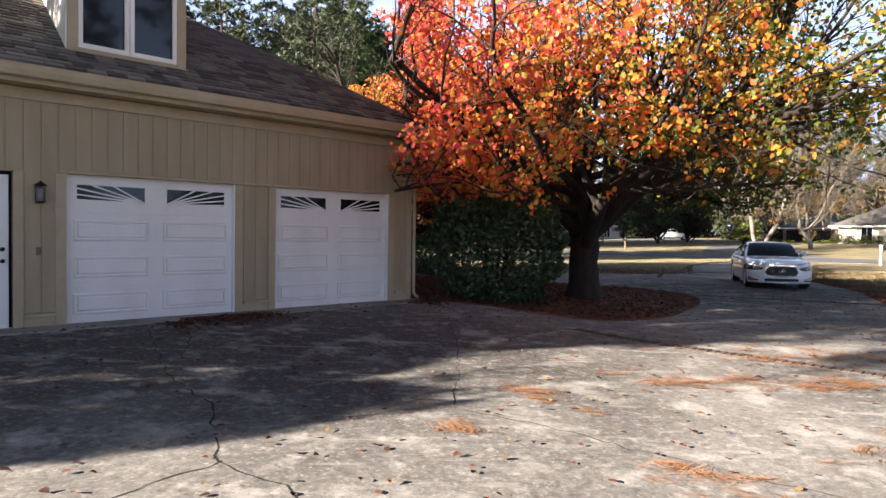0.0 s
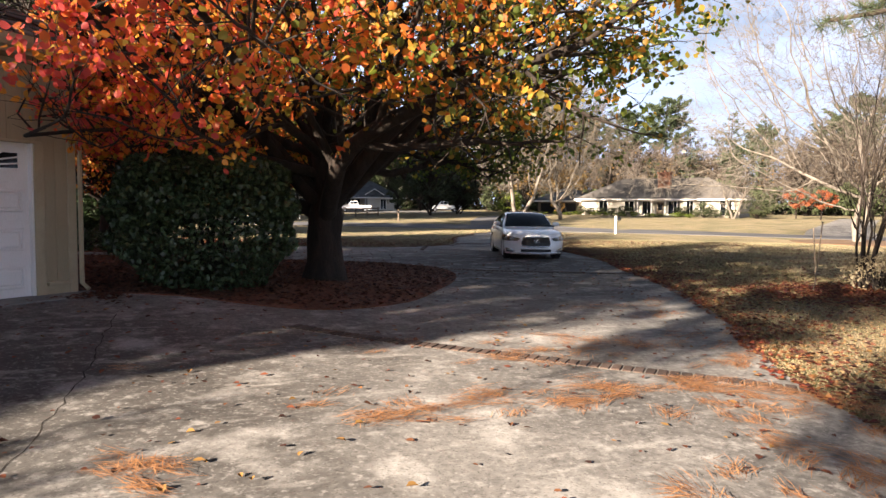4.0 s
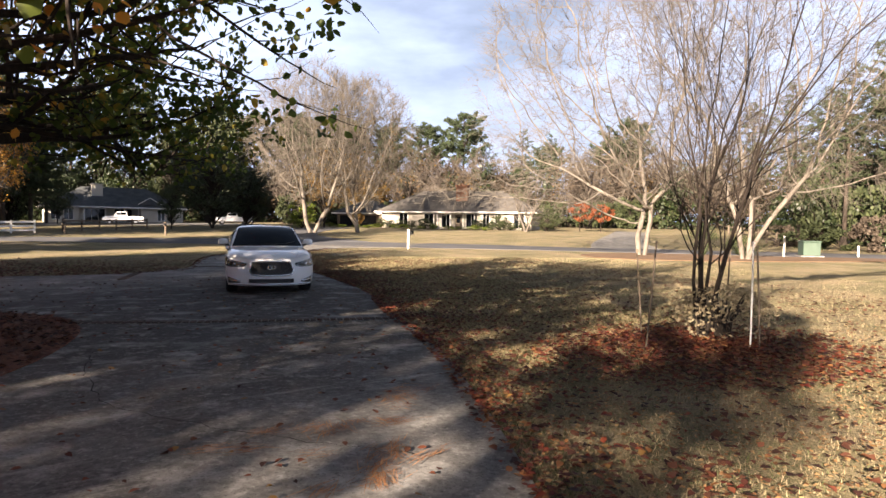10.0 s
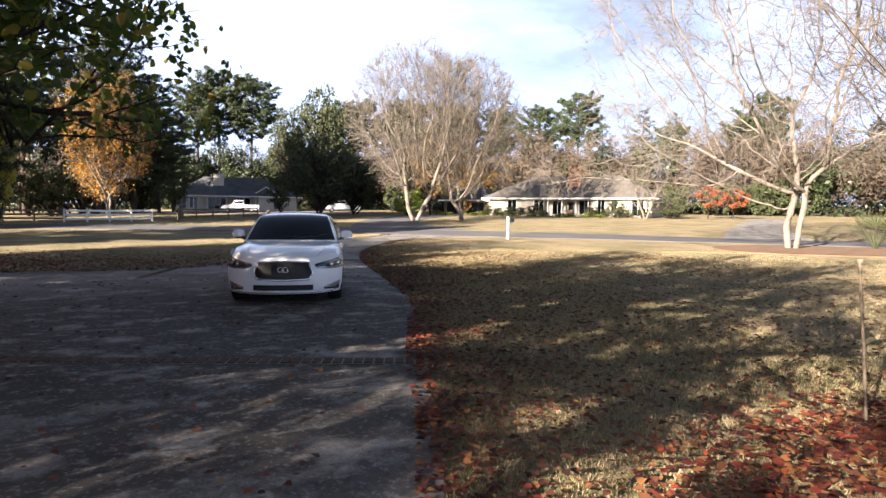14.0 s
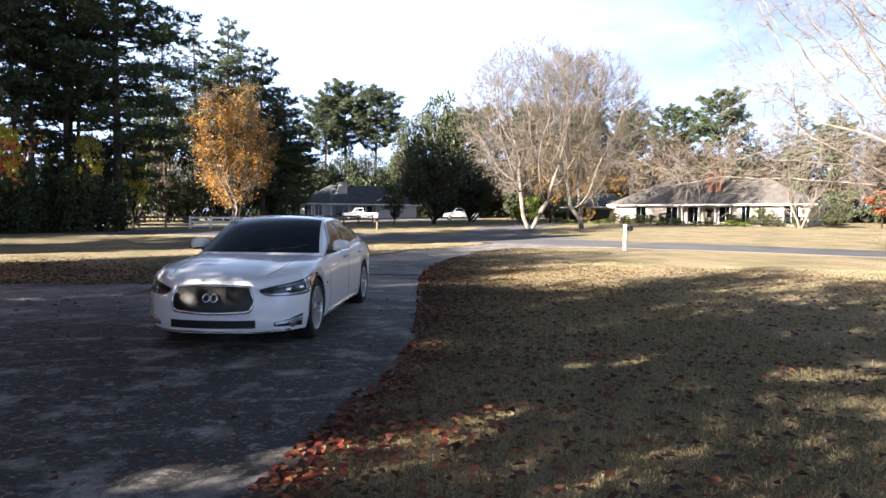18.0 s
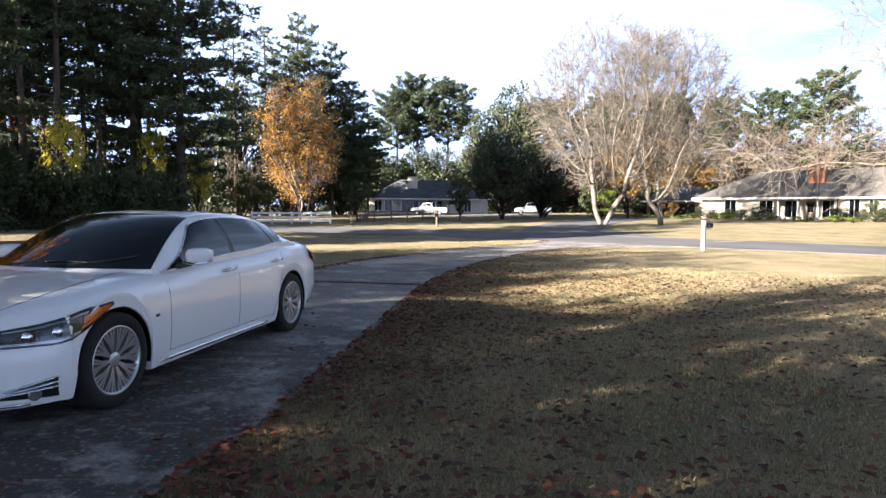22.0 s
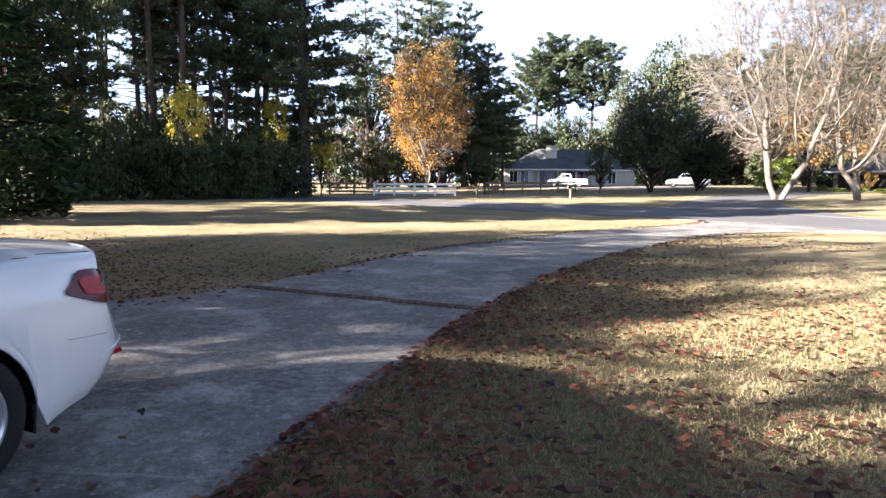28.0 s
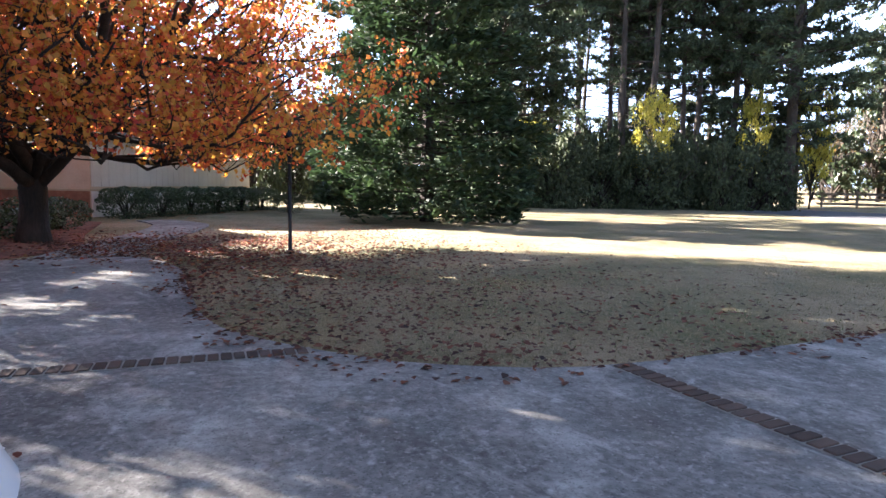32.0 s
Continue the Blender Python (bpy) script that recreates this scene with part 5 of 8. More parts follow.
# garage doors
for d0, d1 in (D1, D2):
    door = part("garage_door", hb(hb(Build(), d0, -0.12, 0.215, d1, -0.085, 1.745), d0, -0.12, 1.745, d1, -0.1, DOOR_TOP), "white_door", house, "white sectional garage door with sunburst windows")
    for r in range(4):
        hpart("section_edge", "white_door", door, (d0 + 0.01, -0.085, 0.215 + r * 0.53, d1 - 0.01, -0.074, 0.215 + r * 0.53 + 0.014), bevel=0.003)
    for r in range(3):
        for c in (0, 1):
            m = (d0 + d1) / 2
            x0, x1 = (d0 + 0.1, m - 0.1) if c == 0 else (m + 0.1, d1 - 0.1)
            z0 = 0.215 + r * 0.53 + 0.115
            b = Build()
            ring = [(0, 0.0), (0.012, 0.018), (0.032, 0.02), (0.046, -0.006), (0.07, 0.02)]
            v = []
            for i, o in ring:
                v += [(x0 + i, 0.085 - o, z0 + i), (x1 - i, 0.085 - o, z0 + i), (x1 - i, 0.085 - o, z0 + 0.31 - i), (x0 + i, 0.085 - o, z0 + 0.31 - i)]
            f = [(k * 4 + j, k * 4 + (j + 1) % 4, k * 4 + 4 + (j + 1) % 4, k * 4 + 4 + j) for k in range(4) for j in range(4)] + [(16, 17, 18, 19)]
            part("panel", b.add(v, f), "white_door", door)
    m = (d0 + d1) / 2
    hpart("top_section", "white_door", door, (d0, -0.1, 1.745, d1, -0.085, 1.97), (d0, -0.1, 2.2, d1, -0.085, DOOR_TOP), (d0, -0.1, 1.97, d0 + 0.15, -0.085, 2.2),
          (m - 0.16, -0.1, 1.97, m + 0.16, -0.085, 2.2), (d1 - 0.15, -0.1, 1.97, d1, -0.085, 2.2))
    for c in (0, 1):
        x0, x1 = (d0 + 0.15, m - 0.16) if c == 0 else (m + 0.16, d1 - 0.15)
        win = hpart("door_window", "glass", door, (x0, -0.099, 1.97, x1, -0.094, 2.2))
        b = Build()
        hx, hz = (x1 if c == 0 else x0), 1.965
        for a in (0.02, 0.105, 0.2, 0.32, 0.5):
            far = x0 if c == 0 else x1
            ex, ez = far, hz + abs(far - hx) * math.tan(a)
            if ez > 2.2:
                k = (2.2 - hz) / (ez - hz)
                ex, ez = hx + (far - hx) * k, 2.2
            dx, dz = ex - hx, ez - hz
            L = math.hypot(dx, dz)
            nx_, nz_ = -dz / L * 0.011, dx / L * 0.011
            v = [(hx - nx_, y, hz - nz_) for y in (0.094, 0.08)] + [(hx + nx_, y, hz + nz_) for y in (0.094, 0.08)] + [(ex + nx_, y, ez + nz_) for y in (0.094, 0.08)] + [(ex - nx_, y, ez - nz_) for y in (0.094, 0.08)]
            b.add(v, [(1, 3, 5, 7), (0, 1, 7, 6), (2, 4, 5, 3), (4, 6, 7, 5), (0, 2, 3, 1)])
        part("sunburst", b, "white_door", win)
    hpart("weather_strip", "black", door, (d0, -0.1, 0.2, d1, -0.08, 0.215))
    for x in (d0, d1 - 0.025):
        hpart("jamb", "white_door", house, (x, -0.1, 0.2, x + 0.025, 0.0, DOOR_TOP))
hpart("interior_screen", "black", house, (-7.7, -0.4, 0, -0.3, -0.36, 2.6))

# side entrance door and lantern
ed = hpart("entry_door", "white_door", house, (-7.62, -0.11, 0.22, -6.78, -0.07, 2.28), bevel=0.004, label="white half-glazed side door")
hpart("glazing", "glass", ed, (-7.42, -0.069, 1.15, -6.98, -0.064, 2.1))
for k in range(4):
    hpart("muntin", "white_door", ed, (-7.42, -0.066, 1.15 + k * 0.31, -6.98, -0.052, 1.17 + k * 0.31))
for k in range(3):
    hpart("muntin", "white_door", ed, (-7.42 + k * 0.21, -0.066, 1.15, -7.4 + k * 0.21, -0.053, 2.1))
for z in (1.12, 1.28):
    part("knob", Build().lathe([(0.028, 0), (0.03, 0.01), (0.016, 0.02), (0.026, 0.035), (0.026, 0.055), (0.01, 0.065)], 12, Matrix.Translation((-6.85, 0.07, z)) @ Matrix.Rotation(radians(90), 4, "X")), "black", ed, smooth=True)
hpart("threshold", "alloy", ed, (-7.66, -0.12, 0.19, -6.74, 0.02, 0.22))
lamp = thing("wall_lantern", "small black wall lantern with clear glass on the tan wall", "lamp", HOUSE @ pose(-6.44, 0, 1.93))
part("back_plate", Build().bev(-0.05, -0.03, -0.02, 0.05, 0.0, 0.2, 0.008), "black", lamp)
part("cap", Build().lathe([(0.01, 0.3), (0.02, 0.285), (0.07, 0.25), (0.075, 0.235), (0.06, 0.23)], 12, Matrix.Translation((0, -0.11, -0.02))), "black", lamp, smooth=True)
part("lantern_glass", Build().lathe([(0.05, 0.02), (0.056, 0.03), (0.056, 0.2), (0.05, 0.21)], 12, Matrix.Translation((0, -0.11, -0.02))), plain("smoked_lamp_glass", srgb("55554f"), rough=0.1), lamp, smooth=True)
part("base_ring", Build().lathe([(0.03, 0.0), (0.06, 0.01), (0.062, 0.02)], 12, Matrix.Translation((0, -0.11, -0.02))), "black", lamp)
part("bracket", Build().tube([(0, -0.02, 0.16), (0, -0.09, 0.23), (0, -0.11, 0.21)], [0.012] * 3, 6), "black", lamp)
keypad = thing("door_keypad", "small dark keypad box on the tan wall", "switch", HOUSE @ pose(-6.45, 0, 1.2))
part("box", Build().bev(-0.03, -0.03, 0, 0.03, 0.0, 0.11, 0.006), "fence_grey", keypad)

# roof: front slope with hip at the corner
TP, RZ, RO, RS, TOPK = math.tan(radians(32)), 3.70, 0.40, 0.33, 5.1


def slope(s, o):
    return RZ + (RO - o) * TP


r = Build()
k = TOPK
pts = [(-14.3, RO), (RS, RO), (RS - k, RO - k), (-14.3, RO - k), (RS, -9.9), (RS - k, -9.9 + k)]
v = [(s, -o, RZ + (RO - o) * TP if i in (0, 1) else RZ + k * TP) for i, (s, o) in enumerate(pts[:4])] + [(RS, 9.9, RZ), (RS - k, 9.9 - k, RZ + k * TP), (-14.3, 9.9, RZ), (-14.3, 9.9 - k, RZ + k * TP)]
v += [(a, b_, c - 0.14) for a, b_, c in v]
f = [(0, 1, 2, 3), (1, 4, 5, 2), (4, 6, 7, 5), (3, 2, 5, 7)]
f += [tuple(i + 8 for i in q[::-1]) for q in f] + [(0, 8, 9, 1), (1, 9, 12, 4), (4, 12, 14, 6)]
roof = part("roof", r.add(v, f), "shingle", house, "weathered brown-grey asphalt shingle roof")
tab = Build().add([(0, 0, 0.03), (0.235, 0, 0.03), (0.235, 0.2, 0.006), (0, 0.2, 0.006), (0, 0, 0.0), (0.235, 0, 0.0)], [(0, 1, 2, 3), (4, 5, 1, 0), (0, 3, 4), (1, 5, 2)])
tab_me = tab.mesh("shingle")
tab_me.materials.append(material("shingle_tab", [srgb("3e3a37"), srgb("55504b"), srgb("6c665f"), srgb("827b73")], scale=8, fine=90, rough=0.95, bump=0.5, rnd=0.7))
rest = Build()
ca, sa = math.cos(math.atan(TP)), math.sin(math.atan(TP))
rowr = random.Random(4)
near_tabs = 0
for row in range(41):
    up = row * 0.145
    o = RO - up * ca
    end = RS - up * ca
    s = -9.0 + rowr.uniform(0, 0.3)
    while s < end - 0.3:
        z = RZ + up * sa + 0.002 + rowr.uniform(0, 0.008)
        m = Matrix.Translation((s, -o, z)) @ Matrix.Rotation(math.atan(TP), 4, "X")
        hidden = -6.1 < s < -4.4 and o < -0.3
        if not hidden and row < 14 and -7.0 < s < -0.9 and near_tabs < 300:
            ob = new("shingle", tab_me)
            ob.parent, ob.matrix_basis = roof, m
            near_tabs += 1
        elif not hidden:
            rest.add([m @ Vector(q) for q in tab.v], tab.f)
        s += 0.25
tagged(part("shingles", rest, "shingle", roof), kind="stuff")
cap = Build()
for j in range(30):
    a = j * 0.17
    p = Vector((RS - a, -(RO - a), RZ + a * TP + 0.02))
    q = Vector((RS - a - 0.2, -(RO - a - 0.2), RZ + (a + 0.2) * TP + 0.012))
    w_ = Vector((1, -1, 0)).normalized() * 0.11
    side = Vector((1, 1, 0)).normalized() * 0.11
    cap.add([p - side * 1.0 - Vector((0, 0, 0.035)), p, p + side - Vector((0, 0, 0.035)), q - side - Vector((0, 0, 0.035)), q, q + side - Vector((0, 0, 0.035))], [(0, 1, 4, 3), (1, 2, 5, 4)])
part("hip_cap", cap, "shingle", roof)

# dormer on the front slope
X0, X1, DO, DZ0, DZ1 = -6.06, -4.4, -0.3, 4.06, 5.75
dormer = hpart("dormer", "trim", house, (X0, DO - 3.2, DZ0 + 0.02, X0 + 0.16, DO, DZ1), (X1 - 0.16, DO - 3.2, DZ0 + 0.02, X1, DO, DZ1), (X0 + 0.16, DO - 0.1, DZ0 - 0.02, X1 - 0.16, DO, DZ0 + 0.17), (X0 + 0.16, DO - 0.1, 5.5, X1 - 0.16, DO, DZ1), label="tan dormer with a white double window")
# left cheek of the dormer: its sunlit brightness put in as white paint
hpart("dormer_side", "white", dormer, (X0 - 0.02, DO - 3.2, DZ0, X0, DO - 0.02, DZ1))
hpart("sill", "trim", dormer, (X0 - 0.03, DO, DZ0 - 0.02, X1 + 0.03, DO + 0.05, DZ0 + 0.1), bevel=0.008)
for x in (X0, X1 - 0.14):
    hpart("corner_board", "trim", dormer, (x, DO + 0.002, DZ0 + 0.1, x + 0.14, DO + 0.025, DZ1), bevel=0.004)
win = hpart("dormer_window", "glass", dormer, (X0 + 0.16, DO - 0.06, DZ0 + 0.17, X1 - 0.16, DO - 0.05, 5.5))
xm = (X0 + X1) / 2
for x0, x1 in ((X0 + 0.14, xm - 0.005), (xm + 0.005, X1 - 0.14)):
    hpart("window_frame", "white", win, (x0, DO - 0.05, DZ0 + 0.15, x1, DO + 0.012, DZ0 + 0.22), (x0, DO - 0.05, 5.43, x1, DO + 0.012, 5.5), (x0, DO - 0.05, DZ0 + 0.22, x0 + 0.06, DO + 0.012, 5.43), (x1 - 0.06, DO - 0.05, DZ0 + 0.22, x1, DO + 0.012, 5.43))
b = Build().add([(X0 - 0.25, -DO - 0.3, DZ1 - 0.1), (xm, -DO - 0.3, DZ1 + 0.75), (X1 + 0.25, -DO - 0.3, DZ1 - 0.1), (X0 - 0.25, 4.5, DZ1 - 0.1), (xm, 4.5, DZ1 + 0.75), (X1 + 0.25, 4.5, DZ1 - 0.1),
                 (X0 - 0.25, -DO - 0.3, DZ1 - 0.2), (xm, -DO - 0.3, DZ1 + 0.63), (X1 + 0.25, -DO - 0.3, DZ1 - 0.2)], [(0, 1, 4, 3), (1, 2, 5, 4), (0, 6, 7, 1), (1, 7, 8, 2)])
part("dormer_roof", b, "shingle", dormer)
part("gable", Build().add([(X0, -DO, DZ1), (X1, -DO, DZ1), (xm, -DO, DZ1 + 0.7)], [(0, 1, 2)]), "trim", dormer)

# boards of the front, above and between the doors
board_w = 0.205
x = -9.9
while x < -0.12:
    z0 = 0.02
    c0, c1 = x, min(x + board_w - 0.012, -0.1)
    mid = (c0 + c1) / 2
    if D1[0] - 0.13 < mid < D1[1] + 0.13 or D2[0] - 0.13 < mid < D2[1] + 0.13:
        z0 = DOOR_TOP + 0.04
    elif -7.72 < mid < -6.62:
        z0 = 2.36
    elif mid > -6.62:
        z0 = 0.405
    part("board", hb(Build(), c0, 0.0, z0, c1, 0.011, EAVE - 0.165, 0.004), "siding", wall)
    x += board_w

# the front wing of the same house, towards the lawn
FW = HOUSE @ Matrix.Translation((2.46, 20.0, 0))
front = thing("front_wing", "pale front wing of the house with a stone-coloured base", "house", FW)
part("wall", Build().box(-9, 0, 0.0, 0, 0.2, 3.1).box(-0.2, 0.2, 0.0, 0, 14, 3.1).box(-9, 13.8, 0, -0.2, 14, 3.1), material("pale_tan_siding", [srgb("a8927a"), srgb("b59f86"), srgb("bda890")], scale=1, fine=12, rough=0.8), front)
part("facade_panel", Build().bev(0.0, 0.05, 1.15, 0.03, 13.9, 3.0, 0.006), "stone_wall", front)
for i in range(30):
    part("groove_batten", Build().box(0.03, 0.12 + i * 0.46, 1.15, 0.042, 0.16 + i * 0.46, 3.0), "stone_wall", front)
part("base_ledge", Build().bev(-9, -0.06, 0.98, 0.06, 14, 1.06, 0.01), "trim", front)
part("base_panel", Build().bev(0.0, 0.03, 0.0, 0.04, 13.9, 0.98, 0.006), "white", front)
part("skirting", Build().bev(-9, -0.03, 0.0, -0.03, 0.0, 0.98, 0.006), "brick", front)
rr = Build().add([(-9.6, -0.6, 3.05), (0.6, -0.6, 3.05), (0.6, 14.6, 3.05), (-9.6, 14.6, 3.05), (-4.5, 4.5, 5.9), (-4.5, 9.5, 5.9)], [(0, 1, 4), (1, 2, 5, 4), (2, 3, 5), (3, 0, 4, 5), (3, 2, 1, 0)])
part("roof", rr, "shingle", front)
part("fascia", Build().box(-9.6, -0.63, 2.98, 0.62, -0.6, 3.12).box(0.6, -0.6, 2.98, 0.63, 14.6, 3.12), "trim", front)
link = thing("middle_wing", "tan middle wing of the house behind the bed", "house", HOUSE @ Matrix.Translation((-2.0, 9.5, 0)))
part("wall", Build().box(-11, 0, -0.1, 0, 10.6, 3.3), "siding", link)
part("roof", Build().add([(-11.5, -0.2, 3.25), (0.5, -0.2, 3.25), (0.5, 10.8, 3.25), (-11.5, 10.8, 3.25), (-5.5, -0.2, 6.6), (-5.5, 10.8, 6.6)], [(1, 2, 5, 4), (3, 0, 4, 5), (0, 1, 4), (2, 3, 5), (3, 2, 1, 0)]), "shingle", link)


# ---- the parked car ----
def curve(x, pts):
    """Smooth interpolation through (x, value) pairs."""
    xs, vs = np.array([p[0] for p in pts]), np.array([p[1] for p in pts])
    h = np.diff(xs)
    d = np.diff(vs) / h
    m = np.empty(len(xs))
    m[0], m[-1] = d[0], d[-1]
    for i in range(1, len(xs) - 1):
        m[i] = 0 if d[i - 1] * d[i] <= 0 else 2 * d[i - 1] * d[i] / (d[i - 1] + d[i])
    i = int(np.clip(np.searchsorted(xs, x) - 1, 0, len(h) - 1))
    t = min(max((x - xs[i]) / h[i], 0), 1)
    return float((2 * t ** 3 - 3 * t ** 2 + 1) * vs[i] + (t ** 3 - 2 * t ** 2 + t) * h[i] * m[i] + (3 * t ** 2 - 2 * t ** 3) * vs[i + 1] + (t ** 3 - t ** 2) * h[i] * m[i + 1])


LONG = 5.13
TOP = [(0, 1.05), (0.05, 1.068), (0.3, 1.09), (0.65, 1.105), (1.2, 1.09), (3.3, 1.0), (3.75, 0.985), (4.3, 0.925), (4.7, 0.85), (4.95, 0.785), (5.05, 0.745), (LONG, 0.69)]
SHO = [(0, 0.985), (0.3, 1.01), (0.7, 1.03), (1.3, 1.03), (1.8, 1.0), (2.5, 0.97), (3.4, 0.935), (4.0, 0.90), (4.4, 0.855), (4.75, 0.785), (5.0, 0.71), (LONG, 0.65)]
WSH = [(0, 0.70), (0.3, 0.77), (0.8, 0.83), (1.2, 0.85), (2.4, 0.845), (3.4, 0.845), (4.2, 0.865), (4.6, 0.83), (LONG, 0.72)]
WMID = [(0, 0.84), (0.3, 0.88), (0.8, 0.91), (1.2, 0.92), (2.4, 0.905), (3.4, 0.908), (4.2, 0.92), (4.6, 0.915), (LONG, 0.88)]
ZB = [(0, 0.27), (0.4, 0.23), (0.8, 0.2), (1.5, 0.19), (3.8, 0.17), (4.6, 0.18), (LONG, 0.19)]
FRONT = [(0.15, -0.10), (0.22, -0.02), (0.3, 0.0), (0.45, 0.0), (0.6, -0.03), (0.7, -0.075), (0.8, -0.13)]
REAR = [(0.2, 0.20), (0.3, 0.06), (0.42, -0.06), (0.55, -0.10), (0.66, -0.07), (0.74, 0.04), (0.9, 0.11), (1.0, 0.115), (1.06, 0.10), (1.1, 0.12)]
WHEELS, WR, ARCH = (1.13, 4.18), 0.358, 0.398
XF, XR = 4.62, 0.66


def bend(x, y, z):
    """Rounds nose and tail: where the station x lies at the width y and height z."""
    if x > XF:
        return XF + (x - XF) * (LONG + curve(z, FRONT) - 0.50 * (abs(y) / 0.92) ** 2.8 - XF) / (LONG - XF)
    if x < XR:
        return XR - (XR - x) * (XR - curve(z, REAR) - (0.48 - 0.2 * float(smooth((z - 0.6) / 0.2))) * (abs(y) / 0.9) ** 3.2) / XR
    return x


@functools.lru_cache(maxsize=None)
def section(x):
    """Half outline of the lower body at the station x, from the bottom middle to the top middle, bent."""
    ws, wm, zb = (curve(x, c) for c in (WSH, WMID, ZB))
    arch = 0.0
    for xw in WHEELS:
        if abs(x - xw) < ARCH:
            arch = max(arch, WR + math.sqrt(ARCH ** 2 - (x - xw) ** 2))
    low = max(zb, arch)
    zr = 0.75 if x > 2 else 1.02
    xs_ = bend(x, ws, zr)
    zs, zt = curve(xs_, SHO), curve(bend(x, 0, zr), TOP)
    if arch > zb:
        rock = [(wm - 0.16, low), (wm - 0.012, low), (wm - 0.006, low + 0.02)]
    else:
        rock = [(wm - 0.16, low), (wm - 0.05, low + 0.01), (wm - 0.035, low + 0.05)]
    z1 = max(low + 0.045, 0.34)
    z2 = max(z1 + 0.03, 0.50)
    z3 = max(z2 + 0.03, zs - 0.2)
    pts = [(0, low), (0.35, low)] + rock + [(wm - 0.010, z1), (wm, z2), (wm - 0.003, z3), (wm * 0.55 + ws * 0.45 + 0.006, zs - 0.09), (ws + 0.018, zs - 0.035), (ws, zs - 0.008), (ws - 0.03, zs + 0.012)]
    out = [(bend(x, y, z), y, z) for y, z in pts]
    for k, lift in ((0.86, 0.012), (0.72, 0.014), (0.58, 0.0), (0.4, 0.0), (0.2, 0.0), (0.0, 0.0)):
        y = ws * k
        xb = bend(x, y, zr)
        zsb, ztb = curve(xb, SHO), curve(xb, TOP)
        ridge = lift if x > 3.3 or x < 0.6 else 0.0
        out.append((xb, y, zsb + (ztb - zsb) * (1 - k ** 2.3) ** 0.9 + ridge * min(1, abs(x - 3.3) * 2)))
    return [Vector(p) for p in out]


def side_at(x, z, side=1):
    """The body's skin at the station x and height z."""
    h = section(x)
    for a, c in zip(h[3:], h[4:]):
        if a.z <= z <= c.z and c.z > a.z:
            p = a.lerp(c, (z - a.z) / (c.z - a.z))
            return Vector((p.x, side * p.y, p.z))
    p = h[3] if z < h[3].z else h[10]
    return Vector((p.x, side * p.y, z))


def wrap(d, z, side, front=True):
    """A point of nose (or tail) and flank at height z, d metres along the skin from the middle."""
    end = LONG if front else 0.0
    c = side_at(end, z)
    line = [Vector((bend(end, y, z), y, z)) for y in np.linspace(0, c.y, 14)]
    line += [side_at(x, z) for x in (np.linspace(LONG - 0.02, 4.1, 16) if front else np.linspace(0.02, 1.0, 16))]
    for a, q in zip(line, line[1:]):
        L = (q - a).length
        if d <= L:
            p = a.lerp(q, d / L)
            break
        d -= L
    else:
        p = line[-1]
    return Vector((p.x, side * p.y, p.z))


FWD = Vector((-0.314, -0.949, 0)).normalized()
CAR = Matrix.Translation(Vector((10.64, 19.665, 0.006)) - FWD * 4.18) @ Matrix.Rotation(math.atan2(FWD.y, FWD.x), 4, "Z")
car = thing("sedan_car", "white four-door sedan parked on the concrete driveway", "car", CAR)
stations = sorted(set([round(v, 4) for v in list(np.linspace(0, 0.66, 14)) + list(np.linspace(0.66, 4.62, 56)) + list(np.linspace(4.62, LONG, 16)) + [w + s * ARCH * c for w in WHEELS for s in (-1, 1) for c in (1.0, 0.995, 0.97, 0.92, 0.84, 0.7, 0.5, 0.25)]]))
n = len(section(1.0))
v, f = [], []
for x in stations:
    h = section(x)
    v += h + [Vector((p.x, -p.y, p.z)) for p in h[-2:0:-1]]
per = 2 * n - 2
for i in range(len(stations) - 1):
    f += [(i * per + j, i * per + (j + 1) % per, (i + 1) * per + (j + 1) % per, (i + 1) * per + j) for j in range(per)]
bb = Build().add(v, f)
# nose and tail skins
for x in (0.0, LONG):
    h = section(x)[2:13]
    gs = np.linspace(-1, 1, 17)
    pts = [Vector((bend(x, p.y * g, p.z), p.y * g, p.z + (0.0 if k < 8 else (curve(bend(x, 0, 0.75 if x > 2 else 1.02), TOP) - p.z) * (1 - abs(g) ** 2.3)))) for k, p in enumerate(h) for g in gs]
    m = len(gs)
    bb.add(pts, [(i * m + j, i * m + j + 1, (i + 1) * m + j + 1, (i + 1) * m + j) for i in range(len(h) - 1) for j in range(m - 1)])
me = bb.mesh("body")
bm = bmesh.new()
bm.from_mesh(me)
bmesh.ops.remove_doubles(bm, verts=bm.verts, dist=0.0008)
bmesh.ops.recalc_face_normals(bm, faces=bm.faces)
bm.to_mesh(me)
bm.free()
body = part("body", me, "car_paint", car, smooth=True)
body.data.set_sharp_from_angle(angle=radians(38))

BELT = [(0.84, 1.085), (1.3, 1.10), (1.5, 1.085), (1.82, 1.05), (2.1, 1.03), (2.5, 1.015), (3.0, 0.985), (3.66, 0.94)]
RAIL = [(0.84, 1.088), (0.95, 1.14), (1.1, 1.215), (1.31, 1.305), (1.55, 1.37), (1.9, 1.42), (2.3, 1.437), (2.6, 1.43), (2.85, 1.395), (3.05, 1.325), (3.25, 1.215), (3.45, 1.085), (3.66, 0.945)]
RW = [(0.84, 0.70), (1.1, 0.655), (1.6, 0.61), (2.2, 0.605), (2.8, 0.625), (3.2, 0.69), (3.66, 0.80)]


